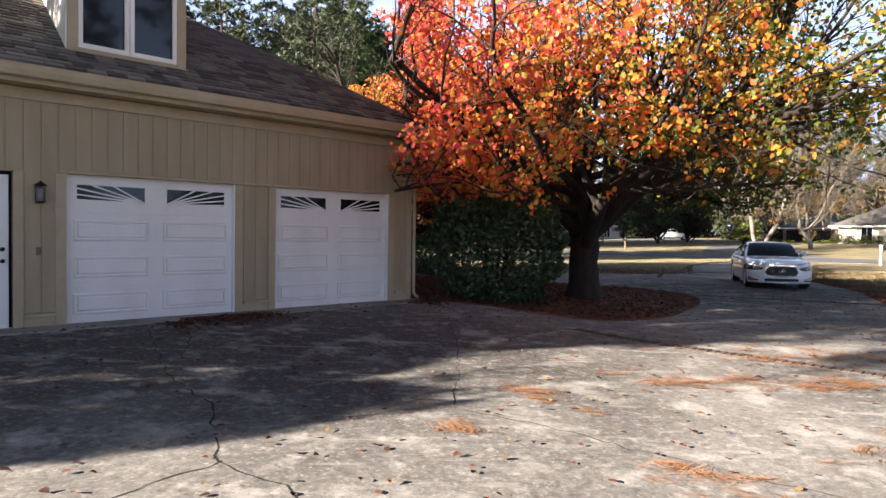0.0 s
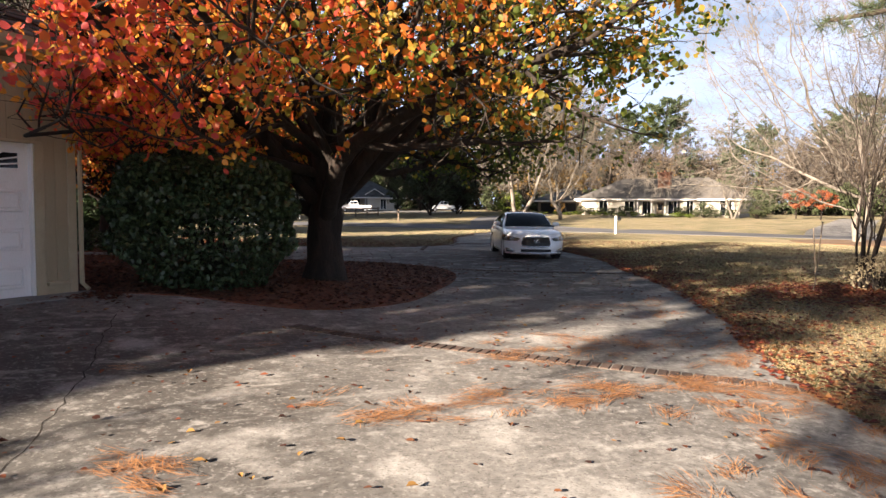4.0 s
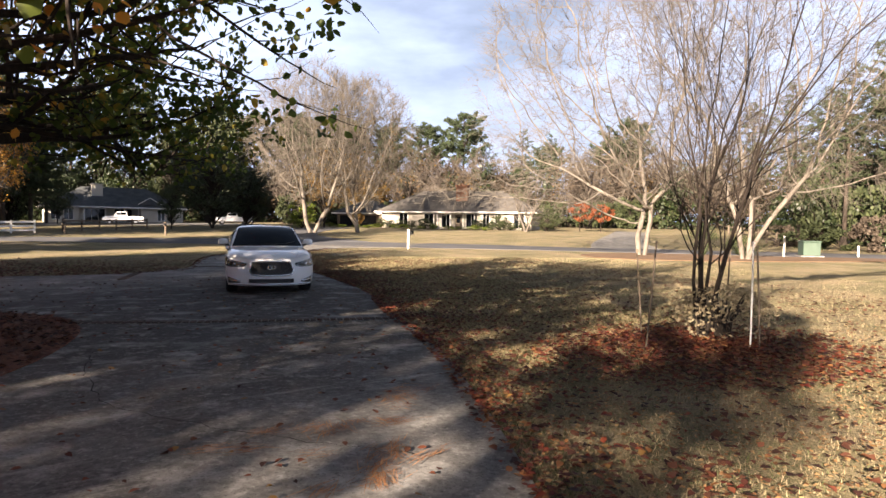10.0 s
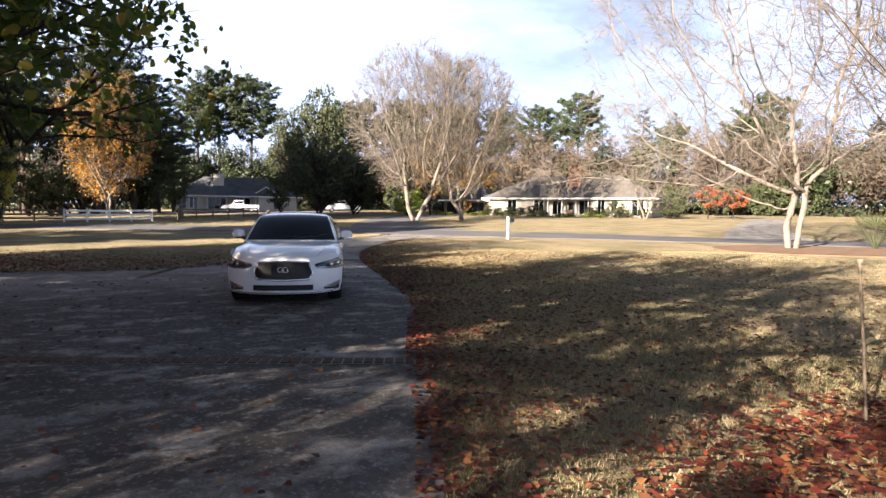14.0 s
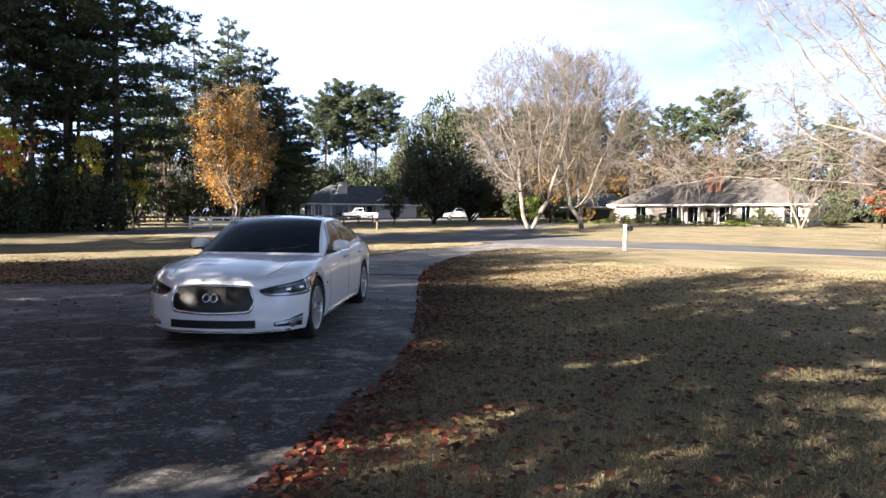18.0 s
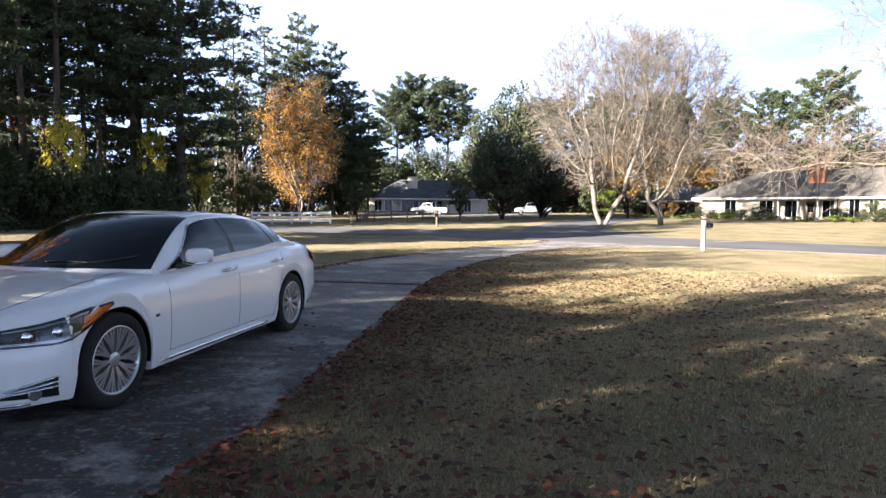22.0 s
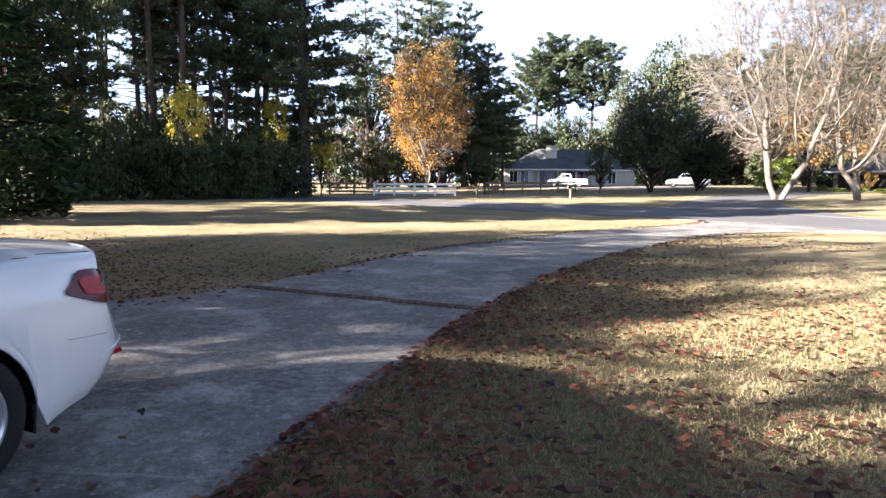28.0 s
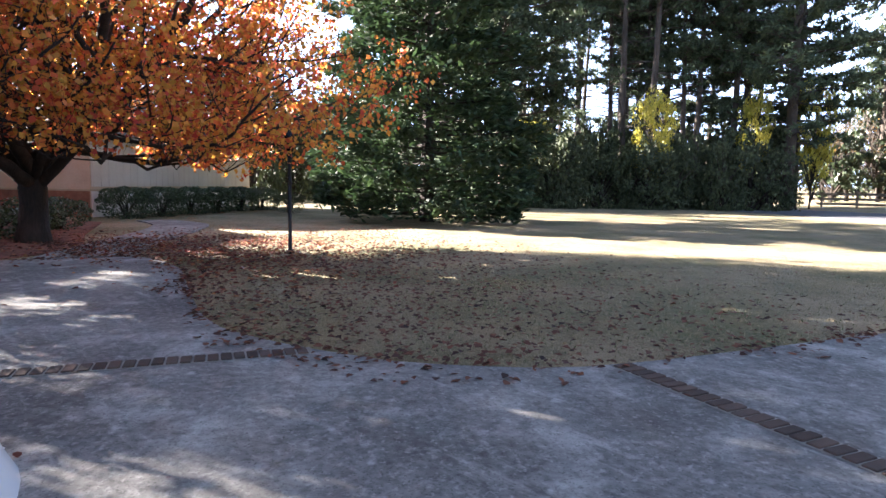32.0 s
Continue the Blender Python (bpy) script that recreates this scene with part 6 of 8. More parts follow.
def cabin(x, side, f):
    """A point of the cabin's flank at x, f from belt (0) to roof rail (1)."""
    belt, w0 = curve(x, BELT), curve(x, WSH) - 0.022
    zr, wr = curve(x, RAIL), min(curve(x, RW), w0)
    bow = 0.035 * math.sin(math.pi * f) * min(1, (zr - belt) / 0.35)
    return Vector((x, side * (w0 + (wr - w0) * f + bow), belt + (zr - belt) * f))


def top(x, g):
    """A point of roof, windscreen or rear window: g from -1 to 1 across."""
    p = cabin(x, 1, 1.0)
    ahead = 0.25 * smooth((x - 2.5) / 1.1) - 0.22 * smooth((1.4 - x) / 0.56)
    return Vector((x + ahead * (1 - abs(g) ** 2.2), p.y * g, p.z + (0.012 + 0.026 * min(1.0, (p.z - curve(x, BELT)) / 0.25)) * (1 - abs(g) ** 2.4)))


xs = np.linspace(0.84, 3.66, 56)
row = [[cabin(x, -1, 0) + Vector((0, 0.02, -0.11))] + [cabin(x, -1, k / 6) for k in range(6)] + [top(x, -1 + k / 7) for k in range(15)] + [cabin(x, 1, 1 - k / 6) for k in range(1, 7)] + [cabin(x, 1, 0) + Vector((0, -0.02, -0.11))] for x in xs]
m = len(row[0])
part("roof", Build().add([p for r_ in row for p in r_], [(i * m + j, (i + 1) * m + j, (i + 1) * m + j + 1, i * m + j + 1) for i in range(len(xs) - 1) for j in range(m - 1)]), "car_paint", car, smooth=True)


def patch(name, mat, fn, us, vs, parent, label="", lift=0.004, smooth=True):
    """A skin a little proud of a surface fn(u, v)."""
    nu, nv = len(us), len(vs)
    p = [[fn(u, w_) for w_ in vs] for u in us]
    out = []
    for i in range(nu):
        for j in range(nv):
            du = p[min(i + 1, nu - 1)][j] - p[max(i - 1, 0)][j]
            dv = p[i][min(j + 1, nv - 1)] - p[i][max(j - 1, 0)]
            nn = du.cross(dv)
            nn = nn.normalized() if nn.length > 1e-9 else Vector((0, 0, 1))
            if nn.dot(p[i][j] - Vector((2.5, 0, 0.5))) < 0:
                nn = -nn
            out.append(p[i][j] + nn * lift)
    return part(name, Build().add(out, [(i * nv + j, (i + 1) * nv + j, (i + 1) * nv + j + 1, i * nv + j + 1) for i in range(nu - 1) for j in range(nv - 1)]), mat, parent, label, smooth=smooth)


def rim_of(fn, k=12):
    """Points round the edge of a patch fn over the unit square."""
    q = np.linspace(0, 1, k)
    return [fn(u, 0) for u in q] + [fn(1, w_) for w_ in q[1:]] + [fn(u, 1) for u in q[::-1][1:]] + [fn(0, w_) for w_ in q[::-1][1:]]


M["red_lens"] = plain("red_lens", srgb("a01018"), rough=0.2, spec=0.25, bump=0)
M["red_dark"] = plain("dark_red_lens", srgb("5c0a12"), rough=0.15, spec=0.3, bump=0)
M["amber"] = plain("amber_lens", srgb("c8641e"), rough=0.15, coat=1.0, bump=0)
ws_fn = lambda u, g: top(2.84 + 0.77 * u, g * 0.985)
patch("windscreen", "tint", ws_fn, np.linspace(0, 1, 16), np.linspace(-1, 1, 19), car)
part("wiper", Build().tube([top(3.6, -0.55) + Vector((0.0, 0, 0.012)), top(3.56, 0.0) + Vector((0, 0, 0.014)), top(3.56, 0.4) + Vector((0, 0, 0.012))], [0.009, 0.008, 0.006], 5), "car_dark", car)
part("wiper", Build().tube([top(3.6, 0.1) + Vector((0.0, 0, 0.012)), top(3.54, 0.6) + Vector((0, 0, 0.012)), top(3.48, 0.82) + Vector((0, 0, 0.012))], [0.009, 0.008, 0.006], 5), "car_dark", car)
patch("rear_window", "tint", top, np.linspace(0.93, 1.62, 12), np.linspace(-0.9, 0.9, 15), car)
patch("sunroof", "tint", top, np.linspace(2.0, 2.58, 6), np.linspace(-0.6, 0.6, 9), car)
part("antenna", Build().tube([top(1.5, 0) + Vector((0.09, 0, -0.01)), top(1.5, 0) + Vector((0.02, 0, 0.03)), top(1.5, 0) + Vector((-0.05, 0, 0.05))], [0.02, 0.014, 0.004], 6), "car_paint", car)
for side in (1, -1):
    # glass: front door, rear door, quarter light, each with slanted ends
    def pane(x0lo, x0hi, x1lo, x1hi, s=side):
        return lambda u, w_: cabin((x0lo + (x0hi - x0lo) * w_) * (1 - u) + (x1lo + (x1hi - x1lo) * w_) * u, s, 0.05 + 0.86 * w_)
    opening = pane(1.27, 1.30, 3.57, 2.965)
    patch("window_surround", "car_dark", opening, np.linspace(0, 1, 40), np.linspace(0, 1, 8), car, lift=0.003)
    for a in ((1.30, 1.34, 1.47, 1.60), (1.51, 1.63, 2.345, 2.43), (2.43, 2.53, 3.52, 2.96)):
        g_ = pane(*a)
        patch("side_window", "tint", lambda u, w_, q=g_: q(u, 0.02 + 0.95 * w_), np.linspace(0, 1, 16), np.linspace(0, 1, 8), car, lift=0.007)
    ring = [p + Vector((0, side * 0.006, 0)) for p in rim_of(opening, 24)]
    part("chrome_strip", Build().tube(ring, [0.0085] * len(ring), 5), "chrome", car, smooth=True)
    # seams of bonnet, doors and boot
    for line in ([(3.54, z) for z in np.linspace(0.295, 0.92, 12)], [(2.40 - 0.02 * k, z) for k, z in zip(np.linspace(0, 1, 12), np.linspace(0.27, 0.97, 12))],
                 [(1.62 - 0.0 * z, z) for z in np.linspace(0.27, 0.36, 4)] + [(1.60 - 0.22 * math.sin((z - 0.36) / 0.66 * 1.57) , z) for z in np.linspace(0.40, 1.0, 12)],
                 [(x, 0.295) for x in np.linspace(1.62, 3.54, 14)]):
        pts = [side_at(x, z, side) for x, z in line]
        part("door_seam", Build().tube(pts, [0.0026] * len(pts), 4), "car_dark", car)
    pts = [p + Vector((0, 0, 0.001)) for p in (Vector((q.x, side * q.y, q.z)) for q in (section(x)[13] for x in np.linspace(3.72, 5.06, 18)))]
    part("bonnet_seam", Build().tube(pts, [0.0022] * 18, 4), "car_dark", car)
    pts = [Vector((q.x, side * q.y, q.z + 0.001)) for q in (section(x)[12] for x in np.linspace(0.04, 0.7, 8))]
    part("boot_seam", Build().tube(pts, [0.0022] * 8, 4), "car_dark", car)
    pts = [side_at(x, 0.235, side) + Vector((0, side * 0.010, 0)) for x in np.linspace(1.75, 3.66, 18)]
    part("rocker_strip", Build().tube(pts, [0.006] + [0.017] * 16 + [0.006], 6), "chrome", car, smooth=True)
    # arch liners
    for xw in WHEELS:
        pts = [Vector((xw + (ARCH - 0.006) * math.cos(a), side * 0.80, WR + (ARCH - 0.006) * math.sin(a))) for a in np.linspace(radians(-15), radians(195), 26)]
        b = Build().add([p + Vector((0, side * o, 0)) for p in pts for o in (0.095, -0.2)], [(2 * i, 2 * i + 1, 2 * i + 3, 2 * i + 2) for i in range(25)])
        part("arch_liner", b, "car_dark", car)
    part("mud_flap", Build().bev(XR + 0.075, side * 0.82 - 0.08, 0.21, XR + 0.09, side * 0.82 + 0.07, 0.36, 0.006), "car_dark", car)
    # handles
    for x in (1.56, 2.58):
        p = side_at(x, 0.89 + 0.02 * (x < 2), side)
        part("door_handle", Build().tube([p + Vector((-0.12, 0, 0.006)), p + Vector((-0.1, side * 0.03, 0.008)), p + Vector((0.08, side * 0.035, 0.0)), p + Vector((0.12, 0, -0.006))], [0.012, 0.017, 0.016, 0.01], 8), "chrome", car, smooth=True)
        part("handle_cup", Build().lathe([(0.045, 0.0), (0.04, 0.003), (0.005, 0.004)], 14, Matrix.Translation(p - Vector((0.0, side * 0.002, -0.004))) @ Vector((0, side, 0.1)).to_track_quat("Z", "Y").to_matrix().to_4x4()), "car_paint", car)
    p = side_at(3.72, 0.62, side)
    part("wing_badge", Build().bev(-0.025, -0.004, -0.012, 0.025, 0.004, 0.012, 0.003, Matrix.Translation(p)), "chrome", car, "small plain chrome badge")
    # mirror
    c = Vector((3.26, side * 0.975, 1.07))
    b = Build()
    for x_, k in ((0.10, 0.25), (0.085, 0.62), (0.045, 0.9), (-0.01, 1.0), (-0.06, 0.98), (-0.075, 0.92)):
        b.add([c + Vector((x_ - 0.02 * abs(math.cos(a)), side * 0.112 * k * math.copysign(abs(math.cos(a)) ** 0.7, math.cos(a)), 0.075 * k * math.copysign(abs(math.sin(a)) ** 0.7, math.sin(a)))) for a in np.linspace(0, 2 * math.pi, 18, endpoint=False)], [])
    b.f = [(i * 18 + j, i * 18 + (j + 1) % 18, (i + 1) * 18 + (j + 1) % 18, (i + 1) * 18 + j) for i in range(5) for j in range(18)] + [tuple(range(17, -1, -1)), tuple(90 + j for j in range(18))]
    mi = part("wing_mirror", b, "car_paint", car, smooth=True)
    foot = cabin(3.3, side, 0.06)
    part("mirror_foot", Build().tube([foot + Vector((0.03, -side * 0.02, 0.0)), c + Vector((0.0, -side * 0.05, -0.06))], [0.03, 0.026], 8), "car_dark", mi)
    part("mirror_trim", Build().tube([c + Vector((0.085, -side * 0.08, -0.045)), c + Vector((0.08, side * 0.03, -0.062)), c + Vector((0.02, side * 0.115, -0.05))], [0.012, 0.014, 0.008], 6), "chrome", mi)
    part("mirror_glass", Build().bev(-0.004, -0.1, -0.055, 0.004, 0.1, 0.055, 0.003, Matrix.Translation(c + Vector((-0.097, 0, 0)))), "chrome", mi)

    # headlight: a swept lens that wraps the corner
    def head(u, w_, s=side):
        d = 0.50 + 0.88 * u
        lo = curve(u, [(0, 0.635), (0.12, 0.59), (0.55, 0.585), (0.78, 0.645), (1, 0.785)])
        hi = curve(u, [(0, 0.66), (0.15, 0.688), (0.45, 0.725), (0.75, 0.785), (1, 0.805)])
        return wrap(d, lo + (hi - lo) * w_, s)
    hl = patch("headlight", "lamp_glass", head, np.linspace(0, 1, 22), np.linspace(0, 1, 7), car, "swept-back clear headlight", lift=0.006)
    patch("indicator", "amber", lambda u, w_, q=head: q(0.73 + 0.24 * u, 0.2 + 0.7 * w_), np.linspace(0, 1, 6), np.linspace(0, 1, 4), hl, lift=0.010)
    patch("lamp_strip", "lamp_lens", lambda u, w_, q=head: q(0.05 + 0.68 * u, 0.06 + 0.12 * w_), np.linspace(0, 1, 14), np.linspace(0, 1, 3), hl, lift=0.010)
    patch("lamp_strip", "lamp_lens", lambda u, w_, q=head: q(0.2 + 0.55 * u, 0.78 + 0.1 * w_), np.linspace(0, 1, 14), np.linspace(0, 1, 3), hl, lift=0.010)
    for u in (0.36, 0.55):
        p, q = head(u, 0.45), head(u, 0.45) - Vector((4.2, 0, 0.66))
        part("projector", Build().lathe([(0.034, 0.004), (0.036, 0.010), (0.024, 0.016), (0.004, 0.02)], 14, Matrix.Translation(p) @ Vector((1, q.y, 0.05)).to_track_quat("Z", "Y").to_matrix().to_4x4()), "chrome", hl, smooth=True)
    ring = [p + (p - Vector((4.2, 0, p.z))).normalized() * 0.006 for p in rim_of(head, 16)]
    part("lens_seal", Build().tube(ring, [0.005] * len(ring), 4), "car_dark", hl)

    # fog lamp pocket with three bright blades
    def fog(u, w_, s=side):
        z = 0.26 - 0.02 * u + (0.04 + 0.1 * u) * w_
        return wrap(0.66 + 0.36 * u, z, s)
    fg = patch("fog_pocket", "car_dark", fog, np.linspace(0, 1, 12), np.linspace(0, 1, 5), car, lift=0.004)
    for k in (0.5, 0.72, 0.97):
        pts = [p + (p - Vector((4.3, 0, p.z))).normalized() * 0.014 for p in (fog(u, k) for u in np.linspace(0.02, 1, 12))]
        part("fog_blade", Build().tube(pts, [0.004] + [0.009] * 10 + [0.004], 5), "chrome", fg, smooth=True)
    p = fog(0.62, 0.25)
    part("fog_lamp", Build().lathe([(0.038, 0.0), (0.04, 0.012), (0.03, 0.012), (0.01, 0.008)], 14, Matrix.Translation(p) @ (p - Vector((4.3, 0, p.z))).to_track_quat("Z", "Y").to_matrix().to_4x4()), "lamp_lens", fg, smooth=True)

    # tail light: deep red, wraps the corner
    def tail(u, w_, s=side):
        d = 0.42 + 0.68 * u
        lo = curve(u, [(0, 0.80), (0.45, 0.775), (0.7, 0.785), (1, 0.865)])
        hi = curve(u, [(0, 0.90), (0.4, 0.945), (0.75, 0.965), (1, 0.885)])
        return wrap(d, lo + (hi - lo) * w_, s, False)
    tl = patch("tail_light", "red_dark", tail, np.linspace(0, 1, 18), np.linspace(0, 1, 8), car, "wrap-around deep red tail light", lift=0.014)
    patch("inner_lens", "red_lens", lambda u, w_, q=tail: q(0.3 + 0.55 * u, 0.25 + 0.55 * w_), np.linspace(0, 1, 10), np.linspace(0, 1, 4), tl, lift=0.020)
    pts = [p + (p - Vector((0.8, 0, p.z))).normalized() * 0.022 for p in (tail(0.66 - 0.3 * abs(w_ - 0.5), w_) for w_ in np.linspace(0.1, 0.9, 8))]
    part("lamp_rib", Build().tube(pts, [0.004] * 8, 4), "lamp_lens", tl)
    ring = [p + (p - Vector((0.8, 0, p.z))).normalized() * 0.012 for p in rim_of(tail, 14)]
    part("lens_seal", Build().tube(ring, [0.003] * len(ring), 4), "car_dark", tl)
    pts = [wrap(d, 0.515, side, False) for d in np.linspace(0.6, 1.05, 10)]
    part("bumper_crease", Build().tube(pts, [0.004] * 10, 4), "car_paint", car)
    pts = [wrap(d, 0.61 + 0.09 * (d - 0.95), side, False) for d in np.linspace(0.98, 1.24, 6)]
    part("bumper_seam", Build().tube(pts, [0.0015] * 6, 4), "car_dark", car)
    q = wrap(0.78, 0.46, side, False)
    part("bumper_reflector", Build().bev(-0.035, -0.006, -0.012, 0.035, 0.006, 0.012, 0.003, Matrix.Translation(q) @ Matrix.Rotation(side * radians(118), 4, "Z") @ Matrix.Rotation(radians(-20), 4, "Y")), "red_lens", car)
    part("exhaust", Build().lathe([(0.045, -0.03), (0.05, 0.06), (0.04, 0.06), (0.035, -0.02)], 14, Matrix.Translation((0.2, side * 0.4, 0.29)) @ Matrix.Rotation(radians(-90), 4, "Y") @ Matrix.Diagonal((0.8, 1.4, 1, 1))), "chrome", car)


# grille and lower intake
def grille_pt(u, w_):
    """Nose skin inside the grille's outline: u across -1..1, w up 0..1."""
    z = 0.435 + 0.255 * w_ - 0.02 * (1 - w_) * (1 - u * u) + 0.016 * w_ * (1 - u * u)
    y = u * (0.40 + 0.045 * math.sin(math.pi * min(1, w_ * 1.25)))
    return Vector((bend(LONG, y, z) + 0.004, y, z))


gr = patch("grille", "car_dark", grille_pt, np.linspace(-1, 1, 21), np.linspace(0, 1, 9), car, "black mesh grille in a chrome frame")
for k in range(1, 10):
    pts = [grille_pt(u, k / 10 + 0.035 * math.sin(u * 46)) + Vector((0.010, 0, 0)) for u in np.linspace(-0.97, 0.97, 70)]
    part("grille_bar", Build().tube(pts, [0.0045] * 70, 4), "black", gr)
edge = rim_of(lambda u, w_: grille_pt(2 * u - 1, w_), 15)
part("grille_frame", Build().tube([p + Vector((0.008, 0, 0)) for p in edge], [0.02 if p.z < 0.5 else 0.014 for p in edge], 6), "chrome", gr, smooth=True)
for s_ in (-1, 1):
    pts = [grille_pt(s_ * 0.095 + 0.085 * math.sin(a), 0.56 + 0.14 * math.cos(a)) + Vector((0.024, 0, 0)) for a in np.linspace(0, 2 * math.pi, 22)]
    part("badge", Build().tube(pts, [0.011] * 22, 5), "chrome", gr, "plain chrome badge", smooth=True)
inl = patch("lower_intake", "car_dark", lambda u, w_: Vector((bend(LONG, 0.46 * u, 0.3) + 0.004, 0.46 * u, 0.255 + 0.085 * w_)), np.linspace(-1, 1, 15), np.linspace(0, 1, 4), car)
for k in range(3):
    part("intake_bar", Build().tube([Vector((bend(LONG, 0.45 * u, 0.3) + 0.012, 0.45 * u, 0.273 + 0.025 * k)) for u in np.linspace(-1, 1, 11)], [0.006] * 11, 4), "black", inl)
part("bumper_strip", Build().tube([wrap(abs(d), 0.215, 1 if d >= 0 else -1) + Vector((0.006, 0, 0)) for d in np.linspace(-0.85, 0.85, 21)], [0.012] * 21, 6), "chrome", car, smooth=True)
# tail: lid seam, bright strip, plate
part("boot_strip", Build().tube([wrap(abs(d), 0.925, 1 if d >= 0 else -1, False) + Vector((-0.012, 0, 0)) for d in np.linspace(-0.44, 0.44, 11)], [0.018] * 11, 6), "chrome", car, smooth=True)
part("boot_seam", Build().tube([wrap(abs(d), 0.735, 1 if d >= 0 else -1, False) + Vector((-0.002, 0, 0)) for d in np.linspace(-0.7, 0.7, 15)], [0.004] * 15, 4), "car_dark", car)
rc = part("plate_recess", Build().bev(bend(0, 0, 0.82) - 0.012, -0.3, 0.755, bend(0, 0, 0.82) + 0.05, 0.3, 0.9, 0.01), "car_dark", car)
part("number_plate", Build().bev(bend(0, 0, 0.82) - 0.022, -0.155, 0.765, bend(0, 0, 0.82) - 0.012, 0.155, 0.895, 0.004), "white", rc, "plain white number plate")
part("rear_diffuser", Build().bev(0.12, -0.4, 0.25, 0.3, 0.4, 0.33, 0.02), "car_dark", car)
part("underbody", Build().bev(0.5, -0.7, 0.2, 4.7, 0.7, 0.34, 0.03), "car_dark", car)
# wheels
tyre = Build().lathe([(0.24, -0.115), (0.315, -0.12), (0.338, -0.1), (0.345, -0.05), (0.345, 0.05), (0.338, 0.1), (0.315, 0.12), (0.25, 0.117), (0.245, 0.105)], 44, cap=False).mesh("tyre")
tyre.materials.append(M["tyre"])
tyre.shade_smooth()
rim = Build().lathe([(0.235, 0.02), (0.25, 0.112), (0.243, 0.118), (0.232, 0.114), (0.226, 0.08), (0.215, 0.0)], 44, cap=False).mesh("rim")
rim.materials.append(M["alloy"])
rim.shade_smooth()
spoke = Build()
for k in range(10):
    mid = 2 * math.pi * k / 10
    for off in (-1, 1):
        for a1, w0 in ((off * 0.10, 0.010), (off * 0.235, 0.009)):
            ends = [(0.05, mid + off * 0.05), (0.13, mid + a1 * 0.55), (0.232, mid + a1)]
            p0, p1, p2 = (Vector((r * math.cos(a), r * math.sin(a), z)) for (r, a), z in zip(ends, (0.088, 0.1, 0.104)))
            w_ = Vector((-math.sin(mid), math.cos(mid), 0))
            v = []
            for p, q in ((p0, w0), (p1, w0 * 0.9), (p2, w0 * 1.1)):
                v += [p - w_ * q - Vector((0, 0, 0.03)), p - w_ * q * 0.8, p + w_ * q * 0.8, p + w_ * q - Vector((0, 0, 0.03))]
            spoke.add(v, [(i * 4 + j, i * 4 + j + 1, i * 4 + 5 + j, i * 4 + 4 + j) for i in range(2) for j in range(3)])
spoke.lathe([(0.06, 0.04), (0.055, 0.09), (0.034, 0.102), (0.01, 0.104)], 18)
spokes = spoke.mesh("spokes")
spokes.materials.append(M["alloy"])
disc = Build().lathe([(0.17, 0.0), (0.17, 0.02), (0.05, 0.022)], 24).mesh("brake_disc")
disc.materials.append(M["black"])
well = Build().lathe([(0.215, -0.1), (0.215, -0.02), (0.2, -0.01), (0.01, -0.005)], 24).mesh("wheel_back")
well.materials.append(M["car_dark"])
for xw in WHEELS:
    for side in (1, -1):
        wh = new("wheel", tyre)
        wh.parent = car
        wh.matrix_basis = Matrix.Translation((xw, side * 0.785, WR)) @ Matrix.Rotation(radians(-90 * side), 4, "X") @ Matrix.Diagonal((WR / 0.345, WR / 0.345, 1, 1))
        for nm, me in (("rim", rim), ("spokes", spokes), ("brake_disc", disc), ("wheel_back", well)):
            ob = new(nm, me)
            ob.parent = wh


# ---- across the road ----
def far_wall(t, b, mat, name="wall"):
    return part(name, b, mat, t)


def hip(x0, y0, x1, y1, z, h, inset, over=0.6, thick=0.18):
    """A hip roof over a rectangle."""
    x0, y0, x1, y1 = x0 - over, y0 - over, x1 + over, y1 + over
    ym = (y0 + y1) / 2
    b = Build().add([(x0, y0, z), (x1, y0, z), (x1, y1, z), (x0, y1, z), (x0 + inset, ym, z + h), (x1 - inset, ym, z + h)], [(0, 1, 5, 4), (1, 2, 5), (2, 3, 4, 5), (3, 0, 4), (3, 2, 1, 0)])
    e = Build()
    for a, c in (((x0, y0), (x1, y0)), ((x1, y0), (x1, y1)), ((x0, y1), (x1, y1)), ((x0, y0), (x0, y1))):
        e.box(min(a[0], c[0]) - 0.03, min(a[1], c[1]) - 0.03, z - thick, max(a[0], c[0]) + 0.03, max(a[1], c[1]) + 0.03, z + 0.02)
    return b, e


def window(t, x, z, w, h, y=0.0, mullions=2):
    wi = part("window", Build().box(x, y - 0.03, z, x + w, y - 0.01, z + h), "glass", t)
    part("window_frame", Build().box(x - 0.08, y - 0.07, z - 0.08, x + w + 0.08, y - 0.031, z).box(x - 0.08, y - 0.07, z + h, x + w + 0.08, y - 0.031, z + h + 0.08).box(x - 0.08, y - 0.07, z, x, y - 0.031, z + h).box(x + w, y - 0.07, z, x + w + 0.08, y - 0.031, z + h), "white", wi)
    for k in range(1, mullions):
        part("mullion", Build().box(x + w * k / mullions - 0.03, y - 0.06, z, x + w * k / mullions + 0.03, y - 0.031, z + h), "white", wi)


